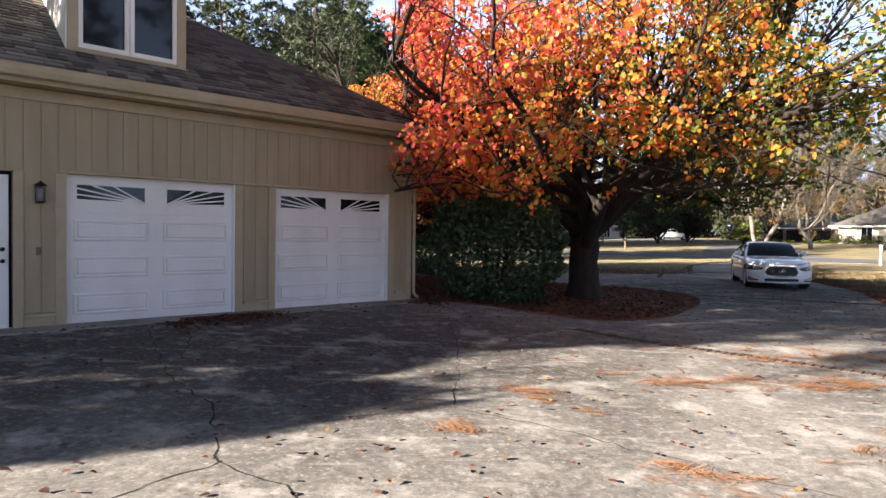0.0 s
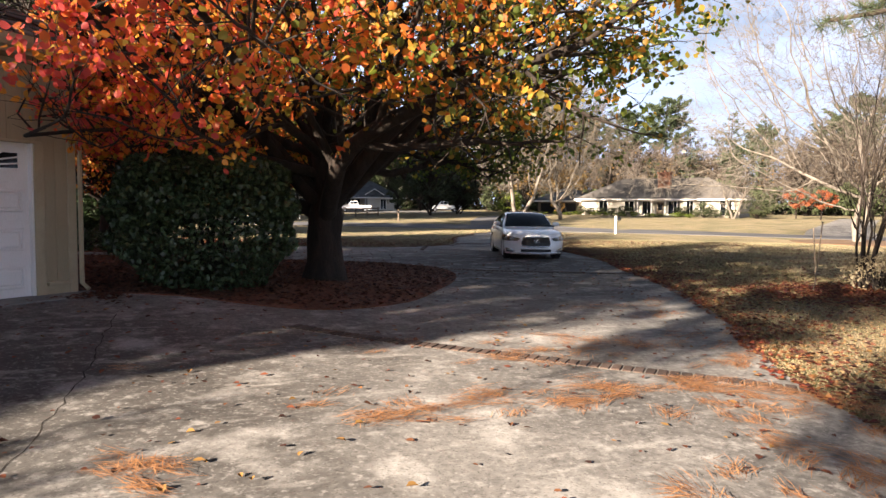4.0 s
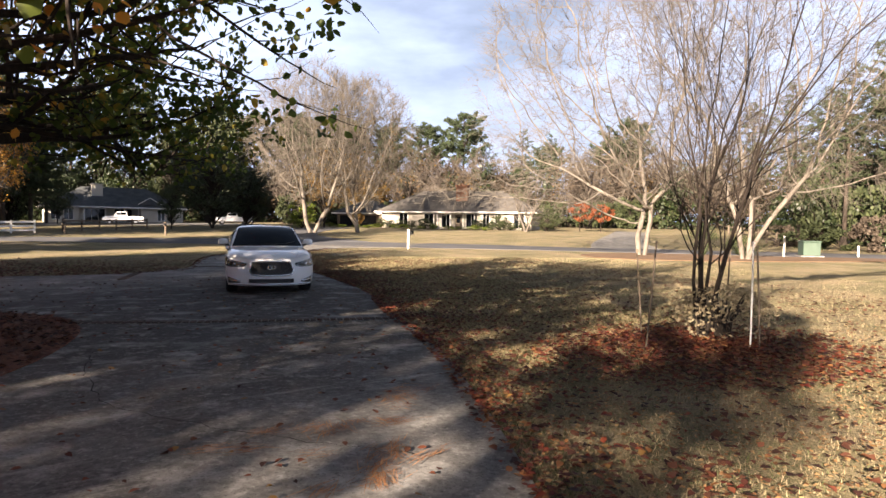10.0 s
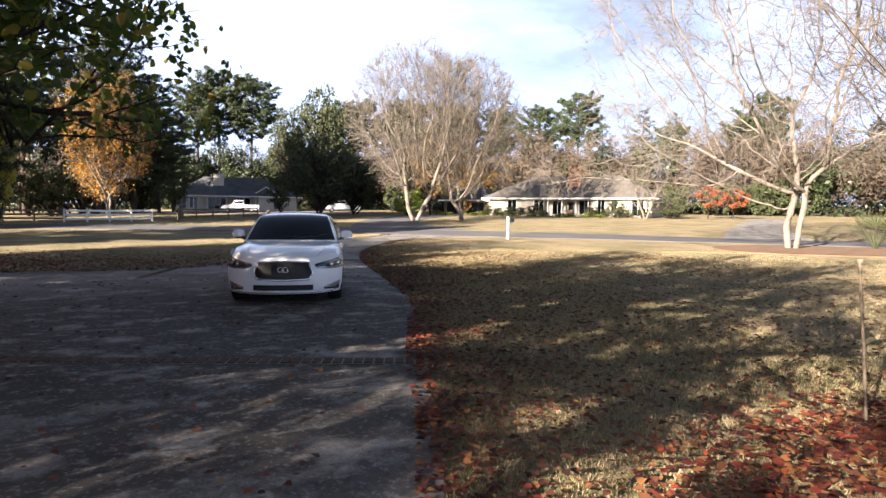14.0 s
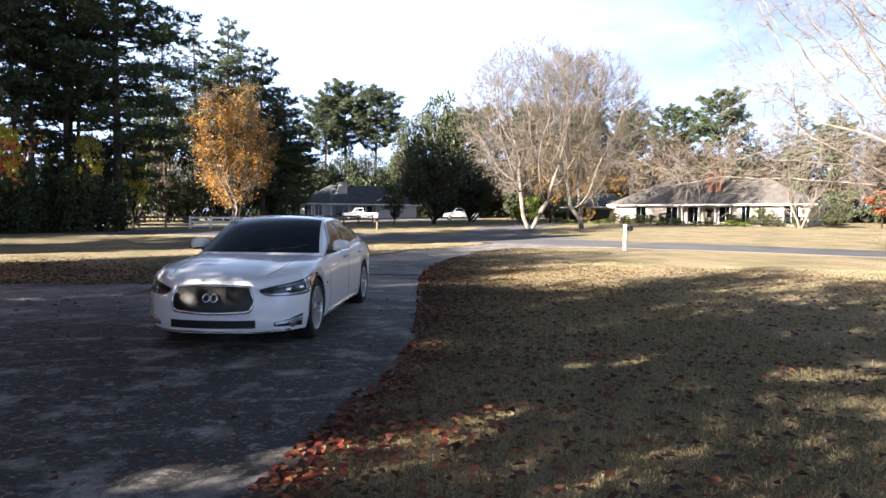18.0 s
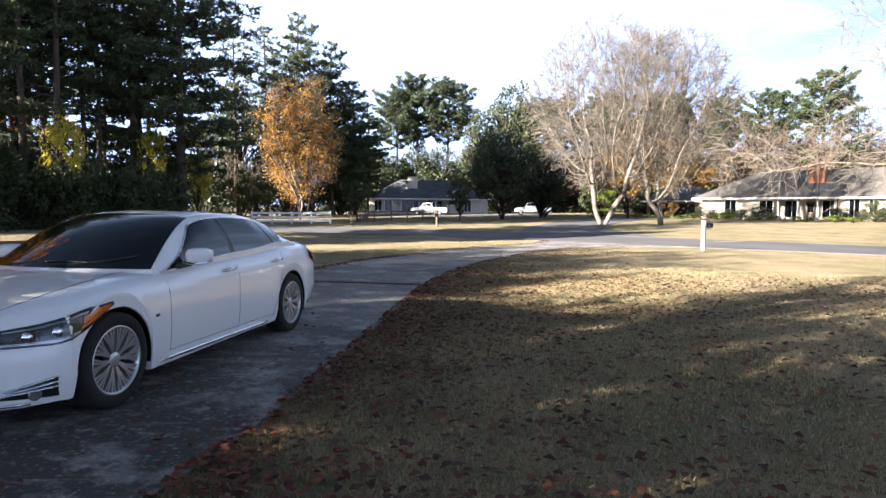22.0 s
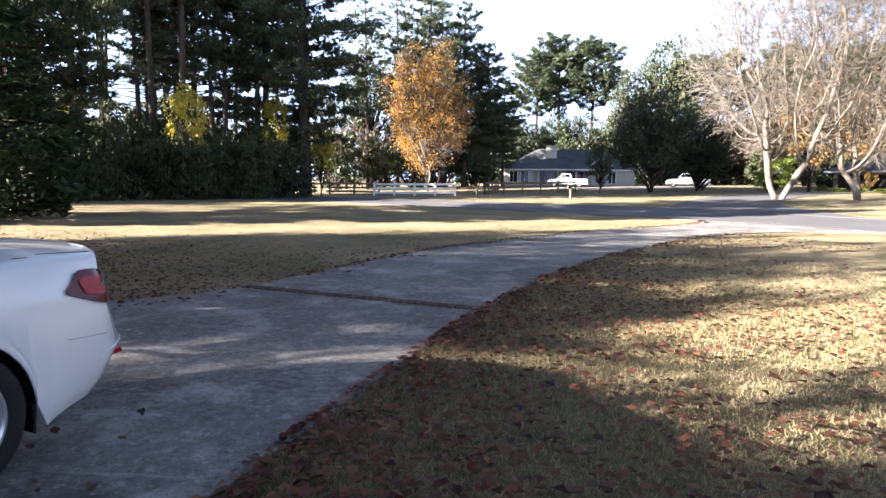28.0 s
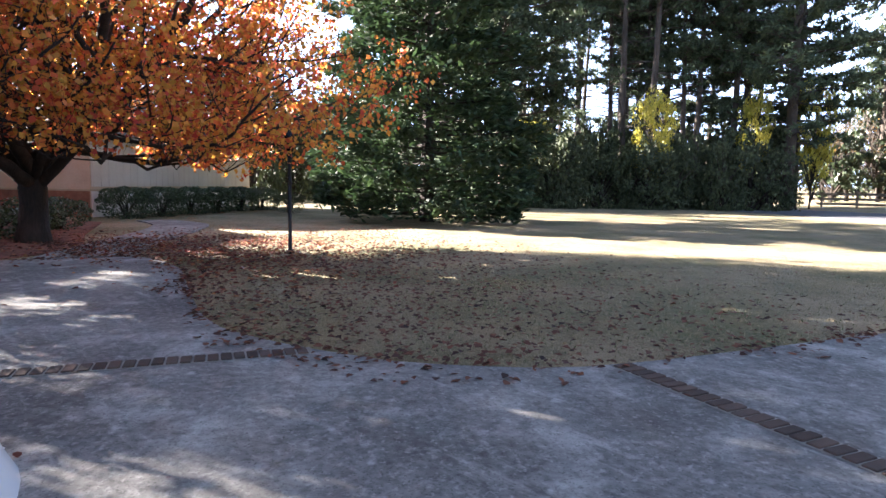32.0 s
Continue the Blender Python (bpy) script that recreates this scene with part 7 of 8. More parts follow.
RX, RY = Vector((55.6, 86.8, 0)), Vector((68.8, 68.1, 0))
ra = math.atan2(RY.y - RX.y, RY.x - RX.x)
RL = (RY - RX).length
rz_ = float(gz((RX.x + RY.x) / 2, (RX.y + RY.y) / 2))
ranch = thing("ranch_house", "long low white ranch house with a grey shingle roof", "house", Matrix.Translation((RX.x, RX.y, rz_ - 0.1)) @ Matrix.Rotation(ra, 4, "Z"))
far_wall(ranch, Build().box(0, 0, -0.3, 8.4, 9, 2.6).box(8.4, 1.4, -0.3, 15.0, 9, 2.6).box(15.0, 0, -0.3, RL, 9, 2.6), "stone_wall")
b, e = hip(0, 0, RL, 9, 2.62, 3.3, 6.0, over=0.9)
part("roof", b, "shingle_far", ranch)
part("fascia", e, "white", ranch)
for x, w in ((2.9, 1.3), (15.9, 0.9), (20.4, 1.5)):
    window(ranch, x, 0.35, w, 2.0)
for x, w in ((6.9, 1.4), (17.7, 0.7)):
    window(ranch, x, 0.9, w, 1.4)
part("porch_floor", Build().bev(8.4, -0.4, -0.3, 15, 1.4, 0.05, 0.02), "concrete", ranch)
for x in (8.9, 10.9, 12.9, 14.6):
    part("porch_post", Build().bev(x - 0.09, -0.1, 0.05, x + 0.09, 0.08, 2.6, 0.015), "white", ranch)
window(ranch, 9.2, 0.4, 1.4, 1.9, 1.4)
window(ranch, 13.0, 0.4, 1.5, 1.9, 1.4)
dr = part("front_door", Build().bev(11.3, 1.32, 0.05, 12.3, 1.4, 2.15, 0.01), "fence_grey", ranch)
part("door_glass", Build().box(11.5, 1.3, 1.0, 12.1, 1.318, 1.9), "glass", dr)
ch = part("chimney", Build().bev(11.2, 1.8, 3.0, 13.0, 2.8, 6.5, 0.03).bev(11.08, 1.68, 6.5, 13.12, 2.92, 6.68, 0.03), "brick", ranch, "wide red brick chimney")
part("flue", Build().lathe([(0.18, 6.68), (0.2, 6.78), (0.18, 6.95)], 10, Matrix.Translation((12.1, 2.3, 0))), "brick", ch)
annex = thing("house_annex", "dark shaded garage wing beside the white house", "house", Matrix.Translation((RX.x, RX.y, rz_ - 0.1)) @ Matrix.Rotation(ra, 4, "Z") @ Matrix.Translation((-8.8, 2.5, 0)))
far_wall(annex, Build().box(0, 0, -0.3, 7.6, 8, 2.4), "fence_grey")
b, e = hip(0, 0, 7.6, 8, 2.42, 2.1, 3.4, over=0.7)
part("roof", b, "shingle_dark", annex)
part("fascia", e, "white", annex)
for x in (0.5, 4.0):
    part("garage_door", Build().bev(x, -0.06, -0.2, x + 2.8, -0.01, 2.0, 0.01), "black", annex)
part("gable_post", Build().bev(3.45, -0.15, -0.3, 3.85, -0.0, 2.4, 0.01), "white", annex)

LX, LY = Vector((14.8, 120, 0)), Vector((32.0, 119, 0))
la = math.atan2(LY.y - LX.y, LY.x - LX.x)
left = thing("cottage_house", "low pale house with a dark hip roof behind the fence", "house", Matrix.Translation((LX.x, LX.y, 1.05)) @ Matrix.Rotation(la, 4, "Z") @ Matrix.Diagonal((1.18, 1, 1.08, 1)))
far_wall(left, Build().box(0, 0, -0.4, 4.0, 8, 2.5).box(4.0, 1.6, -0.4, 11.6, 8, 2.5).box(11.6, 0, -0.4, 17.2, 8, 2.5), "stone_wall")
b, e = hip(0, 0, 17.2, 8, 2.52, 3.1, 5.2, over=0.7)
part("roof", b, "shingle_dark", left)
part("fascia", e, "white", left)
part("gable_vent", Build().add([(11.3, -0.4, 3.0), (14.2, -0.4, 3.0), (12.75, -0.4, 4.0), (12.75, 2.6, 4.0), (11.3, 1.0, 3.0), (14.2, 1.0, 3.0)], [(0, 1, 2), (0, 2, 3, 4), (2, 1, 5, 3)]), "shingle_dark", left)
part("gable_trim", Build().tube([(11.2, -0.45, 3.0), (12.75, -0.45, 4.05), (14.3, -0.45, 3.0)], [0.07] * 3, 4), "white", left)
part("chimney", Build().bev(5.6, 1.8, 3.6, 7.0, 2.8, 5.9, 0.03).bev(5.5, 1.7, 5.9, 7.1, 2.9, 6.05, 0.03), "stone_wall", left)
window(left, 0.8, 0.6, 1.0, 1.6)
window(left, 2.3, 0.6, 1.0, 1.6)
window(left, 4.8, 0.3, 2.4, 1.9, 1.6, 3)
window(left, 8.4, 0.3, 2.2, 1.9, 1.6, 3)
window(left, 13.8, 0.5, 0.9, 1.7)
for x in (4.6, 7.2, 9.6, 11.3):
    part("porch_post", Build().box(x - 0.08, 0.1, -0.4, x + 0.08, 0.26, 2.5), "white", left)


def pickup(x, y, turn, label, col):
    t = thing("pickup_truck", label, "truck", pose(x, y, float(gz(x, y)), 0, 0, turn))
    prof = [(-2.7, 0.45), (-2.7, 1.15), (-0.75, 1.18), (-0.6, 1.2), (-0.45, 1.85), (0.75, 1.88), (1.25, 1.22), (2.4, 1.1), (2.65, 0.95), (2.7, 0.5)]
    v = [(a, s * (0.95 if z < 1.3 else 0.72), z) for s in (-1, 1) for a, z in prof]
    k = len(prof)
    part("body", Build().add(v, [tuple(range(k))[::-1], tuple(range(k, 2 * k))] + [(i, (i + 1) % k, k + (i + 1) % k, k + i) for i in range(k)]), col, t)
    part("cab_window", Build().box(-0.35, -0.88, 1.28, 0.3, 0.88, 1.76).box(0.36, -0.88, 1.28, 0.85, 0.88, 1.66), "tint", t)
    part("bed_cover", Build().box(-2.66, -0.9, 1.15, -0.8, 0.9, 1.19), "car_dark", t)
    part("bumper", Build().bev(2.66, -0.9, 0.4, 2.8, 0.9, 0.62, 0.03).bev(-2.8, -0.9, 0.4, -2.66, 0.9, 0.62, 0.03), "chrome", t)
    part("tail_light", Build().box(-2.72, -0.94, 0.85, -2.69, -0.8, 1.12).box(-2.72, 0.8, 0.85, -2.69, 0.94, 1.12), "red_lens", t)
    for a in (-1.65, 1.75):
        for s in (-0.82, 0.82):
            w_ = part("wheel", Build().lathe([(0.2, -0.13), (0.36, -0.13), (0.39, -0.08), (0.39, 0.08), (0.36, 0.13), (0.2, 0.13)], 18, Matrix.Translation((a, s, 0.39)) @ Matrix.Rotation(radians(90), 4, "X")), "tyre", t)
            part("rim", Build().lathe([(0.21, -0.135), (0.2, 0.135)], 14, Matrix.Translation((a, s, 0.39)) @ Matrix.Rotation(radians(90), 4, "X")), "alloy", w_)
    return t


pickup(23.6, 107.5, 172, "white pickup truck parked before the pale house", "car_paint")
pickup(38.8, 104.0, 165, "white pickup truck beneath the evergreen trees", "car_paint")
lot = sheet("neighbour_parking", [(12, 103), (45, 99), (44, 109), (33, 118), (14, 118)], 0.01, "concrete", cell=3)
tagged(lot, "pale parking area before the neighbour's house", "driveway", kind="structure")


def fence(p0, p1, n, label, mat, rails=3, h=1.15):
    a, c = Vector((*p0, 0)), Vector((*p1, 0))
    t = thing("rail_fence", label, "fence")
    pts = [a.lerp(c, i / n) for i in range(n + 1)]
    for q in pts:
        z = float(gz(q.x, q.y))
        part("post", Build().bev(-0.08, -0.08, -0.1, 0.08, 0.08, h + 0.08, 0.015, Matrix.Translation((q.x, q.y, z))), mat, t)
    ang = math.atan2(c.y - a.y, c.x - a.x)
    for i in range(n):
        for k in range(rails):
            z0, z1 = float(gz(pts[i].x, pts[i].y)), float(gz(pts[i + 1].x, pts[i + 1].y))
            zz = h * (k + 0.75) / rails - 0.02
            d = (pts[i + 1] - pts[i]).normalized()
            o = Vector((d.y, -d.x, 0)) * 0.09
            q0, q1 = pts[i] + o, pts[i + 1] + o
            v = [(q0.x, q0.y, z0 + zz - 0.09), (q1.x, q1.y, z1 + zz - 0.09), (q1.x, q1.y, z1 + zz + 0.09), (q0.x, q0.y, z0 + zz + 0.09)]
            w_ = [(x - d.y * 0.04, y + d.x * 0.04, z) for x, y, z in v]
            part("rail", Build().add(v + w_, [(0, 1, 2, 3), (7, 6, 5, 4), (3, 2, 6, 7), (1, 0, 4, 5)]), mat, t)
    return t


fence((3.0, 75.8), (10.4, 76.3), 4, "white three-rail fence beside the road", "fence_white")
fence((-30, 88), (-4.9, 80.4), 10, "weathered brown rail fence by the wood", "fence_grey")
fence((-4.9, 80.4), (2.9, 78.6), 3, "weathered brown rail fence joining the white one", "fence_grey")
fence((13.0, 79.4), (22.2, 85.6), 5, "weathered brown rail fence before the pale house", "fence_grey")
fence((13.0, 79.4), (14.2, 90.0), 4, "weathered brown rail fence along a paddock", "fence_grey")
fence((61, 31), (92, 52), 8, "weathered split-rail fence by the far drive", "fence_grey", rails=2)


def mailbox(x, y, label, post="white", turn=0.0, k=1.0):
    t = thing("mailbox", label, "mailbox", pose(x, y, float(gz(x, y)), 0, 0, turn) @ Matrix.Diagonal((k, k, k, 1)))
    part("post", Build().bev(-0.07, -0.07, -0.1, 0.07, 0.07, 1.22, 0.012), post, t)
    part("cap", Build().bev(-0.09, -0.09, 1.22, 0.09, 0.09, 1.25, 0.008), post, t)
    part("arm", Build().bev(-0.05, 0.07, 0.88, 0.05, 0.5, 0.95, 0.01), post, t)
    b = Build()
    pr = [(-0.085, 0), (0.085, 0), (0.085, 0.12)] + [(0.085 * math.cos(a), 0.12 + 0.085 * math.sin(a)) for a in np.linspace(0.3, 2.84, 7)] + [(-0.085, 0.12)]
    m = len(pr)
    b.add([(a, yy, 0.95 + z) for yy in (0.08, 0.56) for a, z in pr], [tuple(range(m))[::-1], tuple(range(m, 2 * m))] + [(i, (i + 1) % m, m + (i + 1) % m, m + i) for i in range(m)])
    bx = part("box", b, "black", t, "black domed letter box")
    part("flag", Build().box(0.088, 0.2, 1.02, 0.094, 0.3, 1.06), "white", bx)
    return t


mailbox(27.7, 38.95, "white-posted mailbox with a black box at the roadside", turn=-62)
mailbox(12.5, 73.2, "dark mailbox on a post at the far roadside", post="fence_grey", turn=150)
mailbox(19.8, 67.0, "dark-posted mailbox at the far roadside", post="fence_grey", turn=150)

# planting before the ranch house
rl = random.Random(9)
R2W = Matrix.Translation((RX.x, RX.y, 0)) @ Matrix.Rotation(ra, 4, "Z")
for i, (u, w_, r_, h_) in enumerate(((0.6, -1.6, 0.8, 1.6), (2.0, -1.8, 0.9, 1.3), (3.8, -1.8, 1.0, 1.4), (5.6, -1.9, 0.9, 1.3), (7.6, -2.1, 1.2, 1.7), (8.9, -2.0, 0.7, 1.0), (15.6, -1.9, 1.2, 1.6), (17.4, -1.6, 0.8, 1.2), (18.6, -1.6, 1.5, 2.4), (20.2, -1.6, 0.9, 1.3), (22.0, -1.7, 1.0, 1.4))):
    p = R2W @ Vector((u, w_, 0))
    leafy("clipped_shrub", p.x, p.y, r_, h_, 40 * i, "evergreen", "rounded green shrub before the white house", shape=1, clear=0.0, category="shrub", group="foundation shrubs")
for i in range(13):
    p = R2W @ Vector((-6 + i * 2.0 + rl.uniform(-0.5, 0.5), -5.2 + rl.uniform(-0.6, 0.6), 0))
    leafy("grass_clump", p.x, p.y, rl.uniform(0.8, 1.3), rl.uniform(0.5, 0.8), 50 * i, "lime_shrub", "low clump of bright green border plants", shape=3, clear=0.0, category="plant", group="border plants")
p = R2W @ Vector((25.2, -1.5, 0))
leafy("round_shrub", p.x, p.y, 2.2, 3.0, 0, "evergreen", "large round green shrub at the house end", shape=1, clear=0.0, category="shrub")
bare_tree("pale_garden_tree", *(R2W @ Vector((22.8, -4.0, 0))).xy, "small pale multi-stemmed tree before the white house", 36, 4, 7.5, 0.16, levels=3, kids=(6, 5, 4), lean=0.45, low=0.8)
p = R2W @ Vector((29.5, 2, 0))
leafy("red_maple", p.x, p.y, 2.2, 4.5, 0, "red_far", "small red-orange tree beyond the white house", shape=3, clear=0.2)
p = R2W @ Vector((32.5, 0, 0))
leafy("red_maple", p.x, p.y, 1.8, 4.2, 0, "red_far", "small red-orange tree beyond the white house", shape=3, clear=0.2)
p = R2W @ Vector((-3.0, -2.5, 0))
leafy("russet_shrub", p.x, p.y, 1.1, 2.6, 0, "orange_far", "russet shrub by the garage wing", shape=3, clear=0.0, category="shrub")

# by the birches: palms, utility box, stub posts, mulch
mb = sheet("birch_bed", spline([(30.5, 26.0), (33, 29.2), (37.4, 28.6), (41, 23.8), (46, 17.6), (42, 17.5), (36, 20.0), (32, 23.0)], 0.8, closed=True), 0.015, material("pine_straw_mulch", [srgb("54412f"), srgb("6a533f"), srgb("7a634c")], scale=1.5, fine=14, rough=1.0, bump=0.7, dist=0.03), cell=1.0)
tagged(mb, "reddish pine-straw mulch round the pale trees", "flower bed", kind="structure")


def palm(x, y, r_, seed):
    rng = np.random.default_rng(seed)
    t = thing("dwarf_palm", "low fan palm with spiky green fronds", "plant", pose(x, y, float(gz(x, y))))
    for k in range(13):
        a, e = rng.uniform(0, 6.28), rng.uniform(0.35, 1.25)
        d = Vector((math.cos(a) * math.cos(e), math.sin(a) * math.cos(e), math.sin(e)))
        tip = d * r_ * 0.75
        b = Build().tube([(0, 0, 0), tip * 0.5, tip], [0.02, 0.016, 0.012], 4, cap=False)
        sd = d.cross(Vector((0, 0, 1))).normalized()
        for j in range(11):
            th = (j - 5) * 0.27
            q = (d * math.cos(th) + sd * math.sin(th)).normalized()
            L = r_ * 0.5 * (1 - 0.04 * abs(j - 5))
            w_ = q.cross(d.cross(sd)).normalized() * 0.018
            b.add([tip - w_ * 0.3, tip + q * L * 0.5 - w_, tip + q * L - Vector((0, 0, 0.06)), tip + q * L * 0.5 + w_], [(0, 1, 2, 3)])
        part("frond", b, "evergreen", t)


palm(39.0, 25.3, 1.6, 61)
palm(40.5, 23.6, 1.3, 62)
palm(41.8, 24.6, 1.2, 63)
ub = thing("utility_box", "green metal utility box on a concrete pad", "utility box", pose(44.4, 21.8, float(gz(44.4, 21.8)), 0, 0, 35))
part("pad", Build().bev(-0.8, -0.6, -0.05, 0.8, 0.6, 0.08, 0.02), "concrete", ub)
part("cabinet", Build().bev(-0.65, -0.45, 0.08, 0.65, 0.45, 0.85, 0.03), "util_green", ub)
part("lid", Build().bev(-0.68, -0.48, 0.85, 0.68, 0.48, 0.93, 0.03), "util_green", ub)
for x, y, h_ in ((43.0, 22.6, 1.15), (47.2, 20.2, 0.6)):
    mk = thing("marker_post", "short white marker post by the road", "post", pose(x, y, float(gz(x, y)), 0, 6, 20))
    part("post", Build().bev(-0.12, -0.05, -0.1, 0.12, 0.05, h_, 0.02), "white", mk)
    part("cap", Build().bev(-0.13, -0.06, h_, 0.13, 0.06, h_ + 0.04, 0.01), "white", mk)

# stakes and wire round the small tree
for i, (x, y, h_, tilt, col) in enumerate(((13.25, 10.15, 1.35, 0, "white"), (12.0, 10.85, 1.35, 3, "fence_grey"), (13.4, 10.1, 1.3, -2, "fence_grey"), (14.2, 11.0, 1.3, 2, "fence_grey"), (13.0, 11.6, 1.2, -3, "fence_grey"))):
    st = thing("garden_stake", "pale thin garden stake by the small tree" if col == "white" else "dark thin metal garden stake by the small tree", "stake", pose(x, y, float(gz(x, y)), tilt, tilt, 0), group="stakes round the tree")
    part("rod", Build().tube([(0, 0, -0.2), (0.005, 0, h_ * 0.5), (0, 0.005, h_)], [0.012, 0.012, 0.011], 6), col, st)
    part("cap", Build().lathe([(0.02, h_ - 0.01), (0.02, h_ + 0.015), (0.008, h_ + 0.02)], 8), col, st)
sb = sheet("sapling_bed", spline([(12.3, 10.0), (13.3, 9.9), (13.9, 10.3), (14.4, 11.3), (13.6, 11.9), (12.7, 11.6), (12.2, 10.8)], 0.5, closed=True), 0.0, "mulch", cell=0.5)
tagged(sb, "reddish leaf mulch under the staked tree", "flower bed", kind="structure")
shrub("dry_shrub", 13.6, 10.7, 0.75, 0.6, 0.75, "low straggling dry shrub under the staked tree", "dry_stalk", 1300, 0.06, 64, boxy=2.0)

# by the front walk: lamp post, hedges, low shrubs
lp = thing("lamp_post", "slim black garden lamp post rising into the leaves", "lamp", pose(2.4, 29.8, float(gz(2.4, 29.8))))
part("pole", Build().lathe([(0.07, -0.05), (0.07, 0.04), (0.045, 0.08), (0.038, 0.12), (0.036, 2.0), (0.05, 2.05)], 12), "black", lp, smooth=True)
part("lantern", Build().lathe([(0.06, 2.05), (0.11, 2.35), (0.12, 2.37), (0.03, 2.5), (0.01, 2.56)], 8), "glass", lp)
part("collar", Build().lathe([(0.055, 1.96), (0.06, 1.99), (0.055, 2.02)], 12), "black", lp)
for i in range(6):
    k = i / 5
    x, y = -11.2 - 4.6 * k, 30.4 + 7.6 * k
    shrub("clipped_hedge", x, y, 0.95, 0.8, 1.15, "dark green clipped hedge along the house front", "holly", 3200, 0.09, 70 + i, boxy=3.4, turn=120)
shrub("round_bush", -12.4, 37.8, 0.7, 0.7, 0.9, "small pale rounded bush at the end of the hedge", "evergreen", 2400, 0.06, 78)
for i, (x, y, r_, h_) in enumerate(((-3.4, 25.4, 1.2, 0.7), (-1.0, 24.2, 0.9, 0.55), (-4.8, 26.2, 1.1, 0.9), (-2.6, 23.6, 1.1, 0.6), (-6.2, 27.2, 1.0, 0.9), (-0.3, 22.2, 0.8, 0.5))):
    shrub("low_shrub", x, y, r_, r_ * 0.85, h_, "low spreading dark shrub in the front bed", "holly", 2200, 0.08, 80 + i, boxy=2.2)
fb = sheet("front_bed", [(0.7, 24.9), (-0.5, 22.9), (-3.0, 22.5), (-9, 22.5), (-12, 27.5), (-9.0, 29.0), (-4, 27.4), (-0.4, 26.6)], 0.012, "mulch", cell=0.8)
tagged(fb, "leaf-strewn planting bed beside the front walk", "flower bed", kind="structure")
wk = sheet("front_walk", spline([(1.4, 27.0), (-1.5, 28.6), (-4.5, 30.6), (-6.6, 31.6), (-9.2, 31.4)], 0.5) + spline([(-9.4, 30.2), (-7.0, 30.0), (-4.4, 28.8), (-1.6, 27.0), (0.9, 25.4)], 0.5), 0.02, "concrete", cell=0.6)
tagged(wk, "curving concrete front walk scattered with leaves", "path", kind="structure")


# ---- trees on the sun side of the house, out of sight, added to shade the forecourt ----
leafy("evergreen_tree", -13.0, 0.6, 0.95, 5.2, 30, "evergreen", "slim unseen evergreen beside the house, added for shade", shape=1, clear=0.0)
shrub("shade_shrub", -13.6, 0.35, 1.0, 1.05, 4.5, "tall unseen evergreen shrub beside the house, added for shade", "holly_far", 9000, 0.13, 17)
shrub("shade_shrub", -13.6, 2.0, 1.0, 1.05, 4.7, "tall unseen evergreen shrub beside the house, added for shade", "holly_far", 9000, 0.13, 18)
leafy("evergreen_tree", -16.0, 0.95, 1.15, 9.6, 0, "evergreen", "upright unseen evergreen beside the house, added for shade", shape=1, clear=0.62)
leafy("evergreen_tree", -13.4, -0.55, 1.25, 9.0, 70, "evergreen", "round-headed unseen evergreen beside the house, added for shade", shape=5, clear=0.69)
leafy("evergreen_tree", -14.5, 0.5, 1.15, 9.7, 20, "evergreen", "open-headed unseen evergreen beside the house, added for shade", shape=6, clear=0.72)
leafy("evergreen_tree", -12.4, -3.5, 1.6, 7.9, 10, "evergreen", "round-headed unseen evergreen beside the house, added for shade", shape=5, clear=0.74)

# a pine beside the lawn, out of sight, whose boughs reach over the drive
over = thing("pine_tree", "pine beside the lawn with boughs reaching over the drive", "tree", pose(20.0, 5.2, float(gz(20, 5.2))))
rng = np.random.default_rng(90)
b = Build().tube([(0, 0, -0.2), (0.1, 0, 3), (0.05, 0.1, 7), (0.1, 0, 11), (0, 0, 13)], [0.3, 0.25, 0.21, 0.12, 0.04], 10, cap=False)
tips = []
boughs = [[(0, 0, 6.4), (-3.6, 1.8, 5.6), (-6.6, 3.2, 5.2), (-8.0, 3.8, 4.88), (-9.42, 4.5, 4.62)], [(0, 0, 7.2), (-2.9, 1.9, 6.1), (-5.0, 3.3, 5.05), (-6.0, 4.1, 4.6)]]
for k in range(14):
    a = rng.uniform(2.6, 5.9)
    z = rng.uniform(7.5, 12.5)
    L = rng.uniform(1.5, 3.4) * (14 - z) / 5
    boughs.append([(0, 0, z), (L * 0.5 * math.cos(a), L * 0.5 * math.sin(a), z + 0.3), (L * math.cos(a), L * math.sin(a), z + 0.4)])
for i, limb in enumerate(boughs):
    bp = [Vector(q) for q in limb]
    m = len(bp) - 1
    b.tube(bp, [0.095 * (1 - j / m) + 0.03 for j in range(m + 1)], 7)
    for k in range(26 if i == 0 else 18):
        t = rng.uniform(0.45, 1.0)
        j = min(int(t * m), m - 1)
        p = bp[j].lerp(bp[j + 1], t * m - j)
        d = Vector(rng.normal(size=3))
        d = Vector((d.x, d.y, d.z * 0.5 + (0.3 if i == 0 else 0))).normalized() * rng.uniform(0.25, 0.8)
        b.tube([p, p + d * 0.5 + Vector((0, 0, 0.04)), p + d], [0.016, 0.011, 0.005], 4, cap=False)
        tips += [p + d * u for u in (0.6, 0.8, 1.0)]
part("trunk", b, "pine_bark", over, smooth=True)
c = np.repeat(np.array([tuple(p) for p in tips]), 34, axis=0)
a = unit(rng.normal(size=c.shape) + np.array([0, 0, 0.2]))
part("needles", quads("needles", c + a * 0.11, a * 0.13, unit(np.cross(a, rng.normal(size=c.shape))) * 0.005), "pine_needle", over)

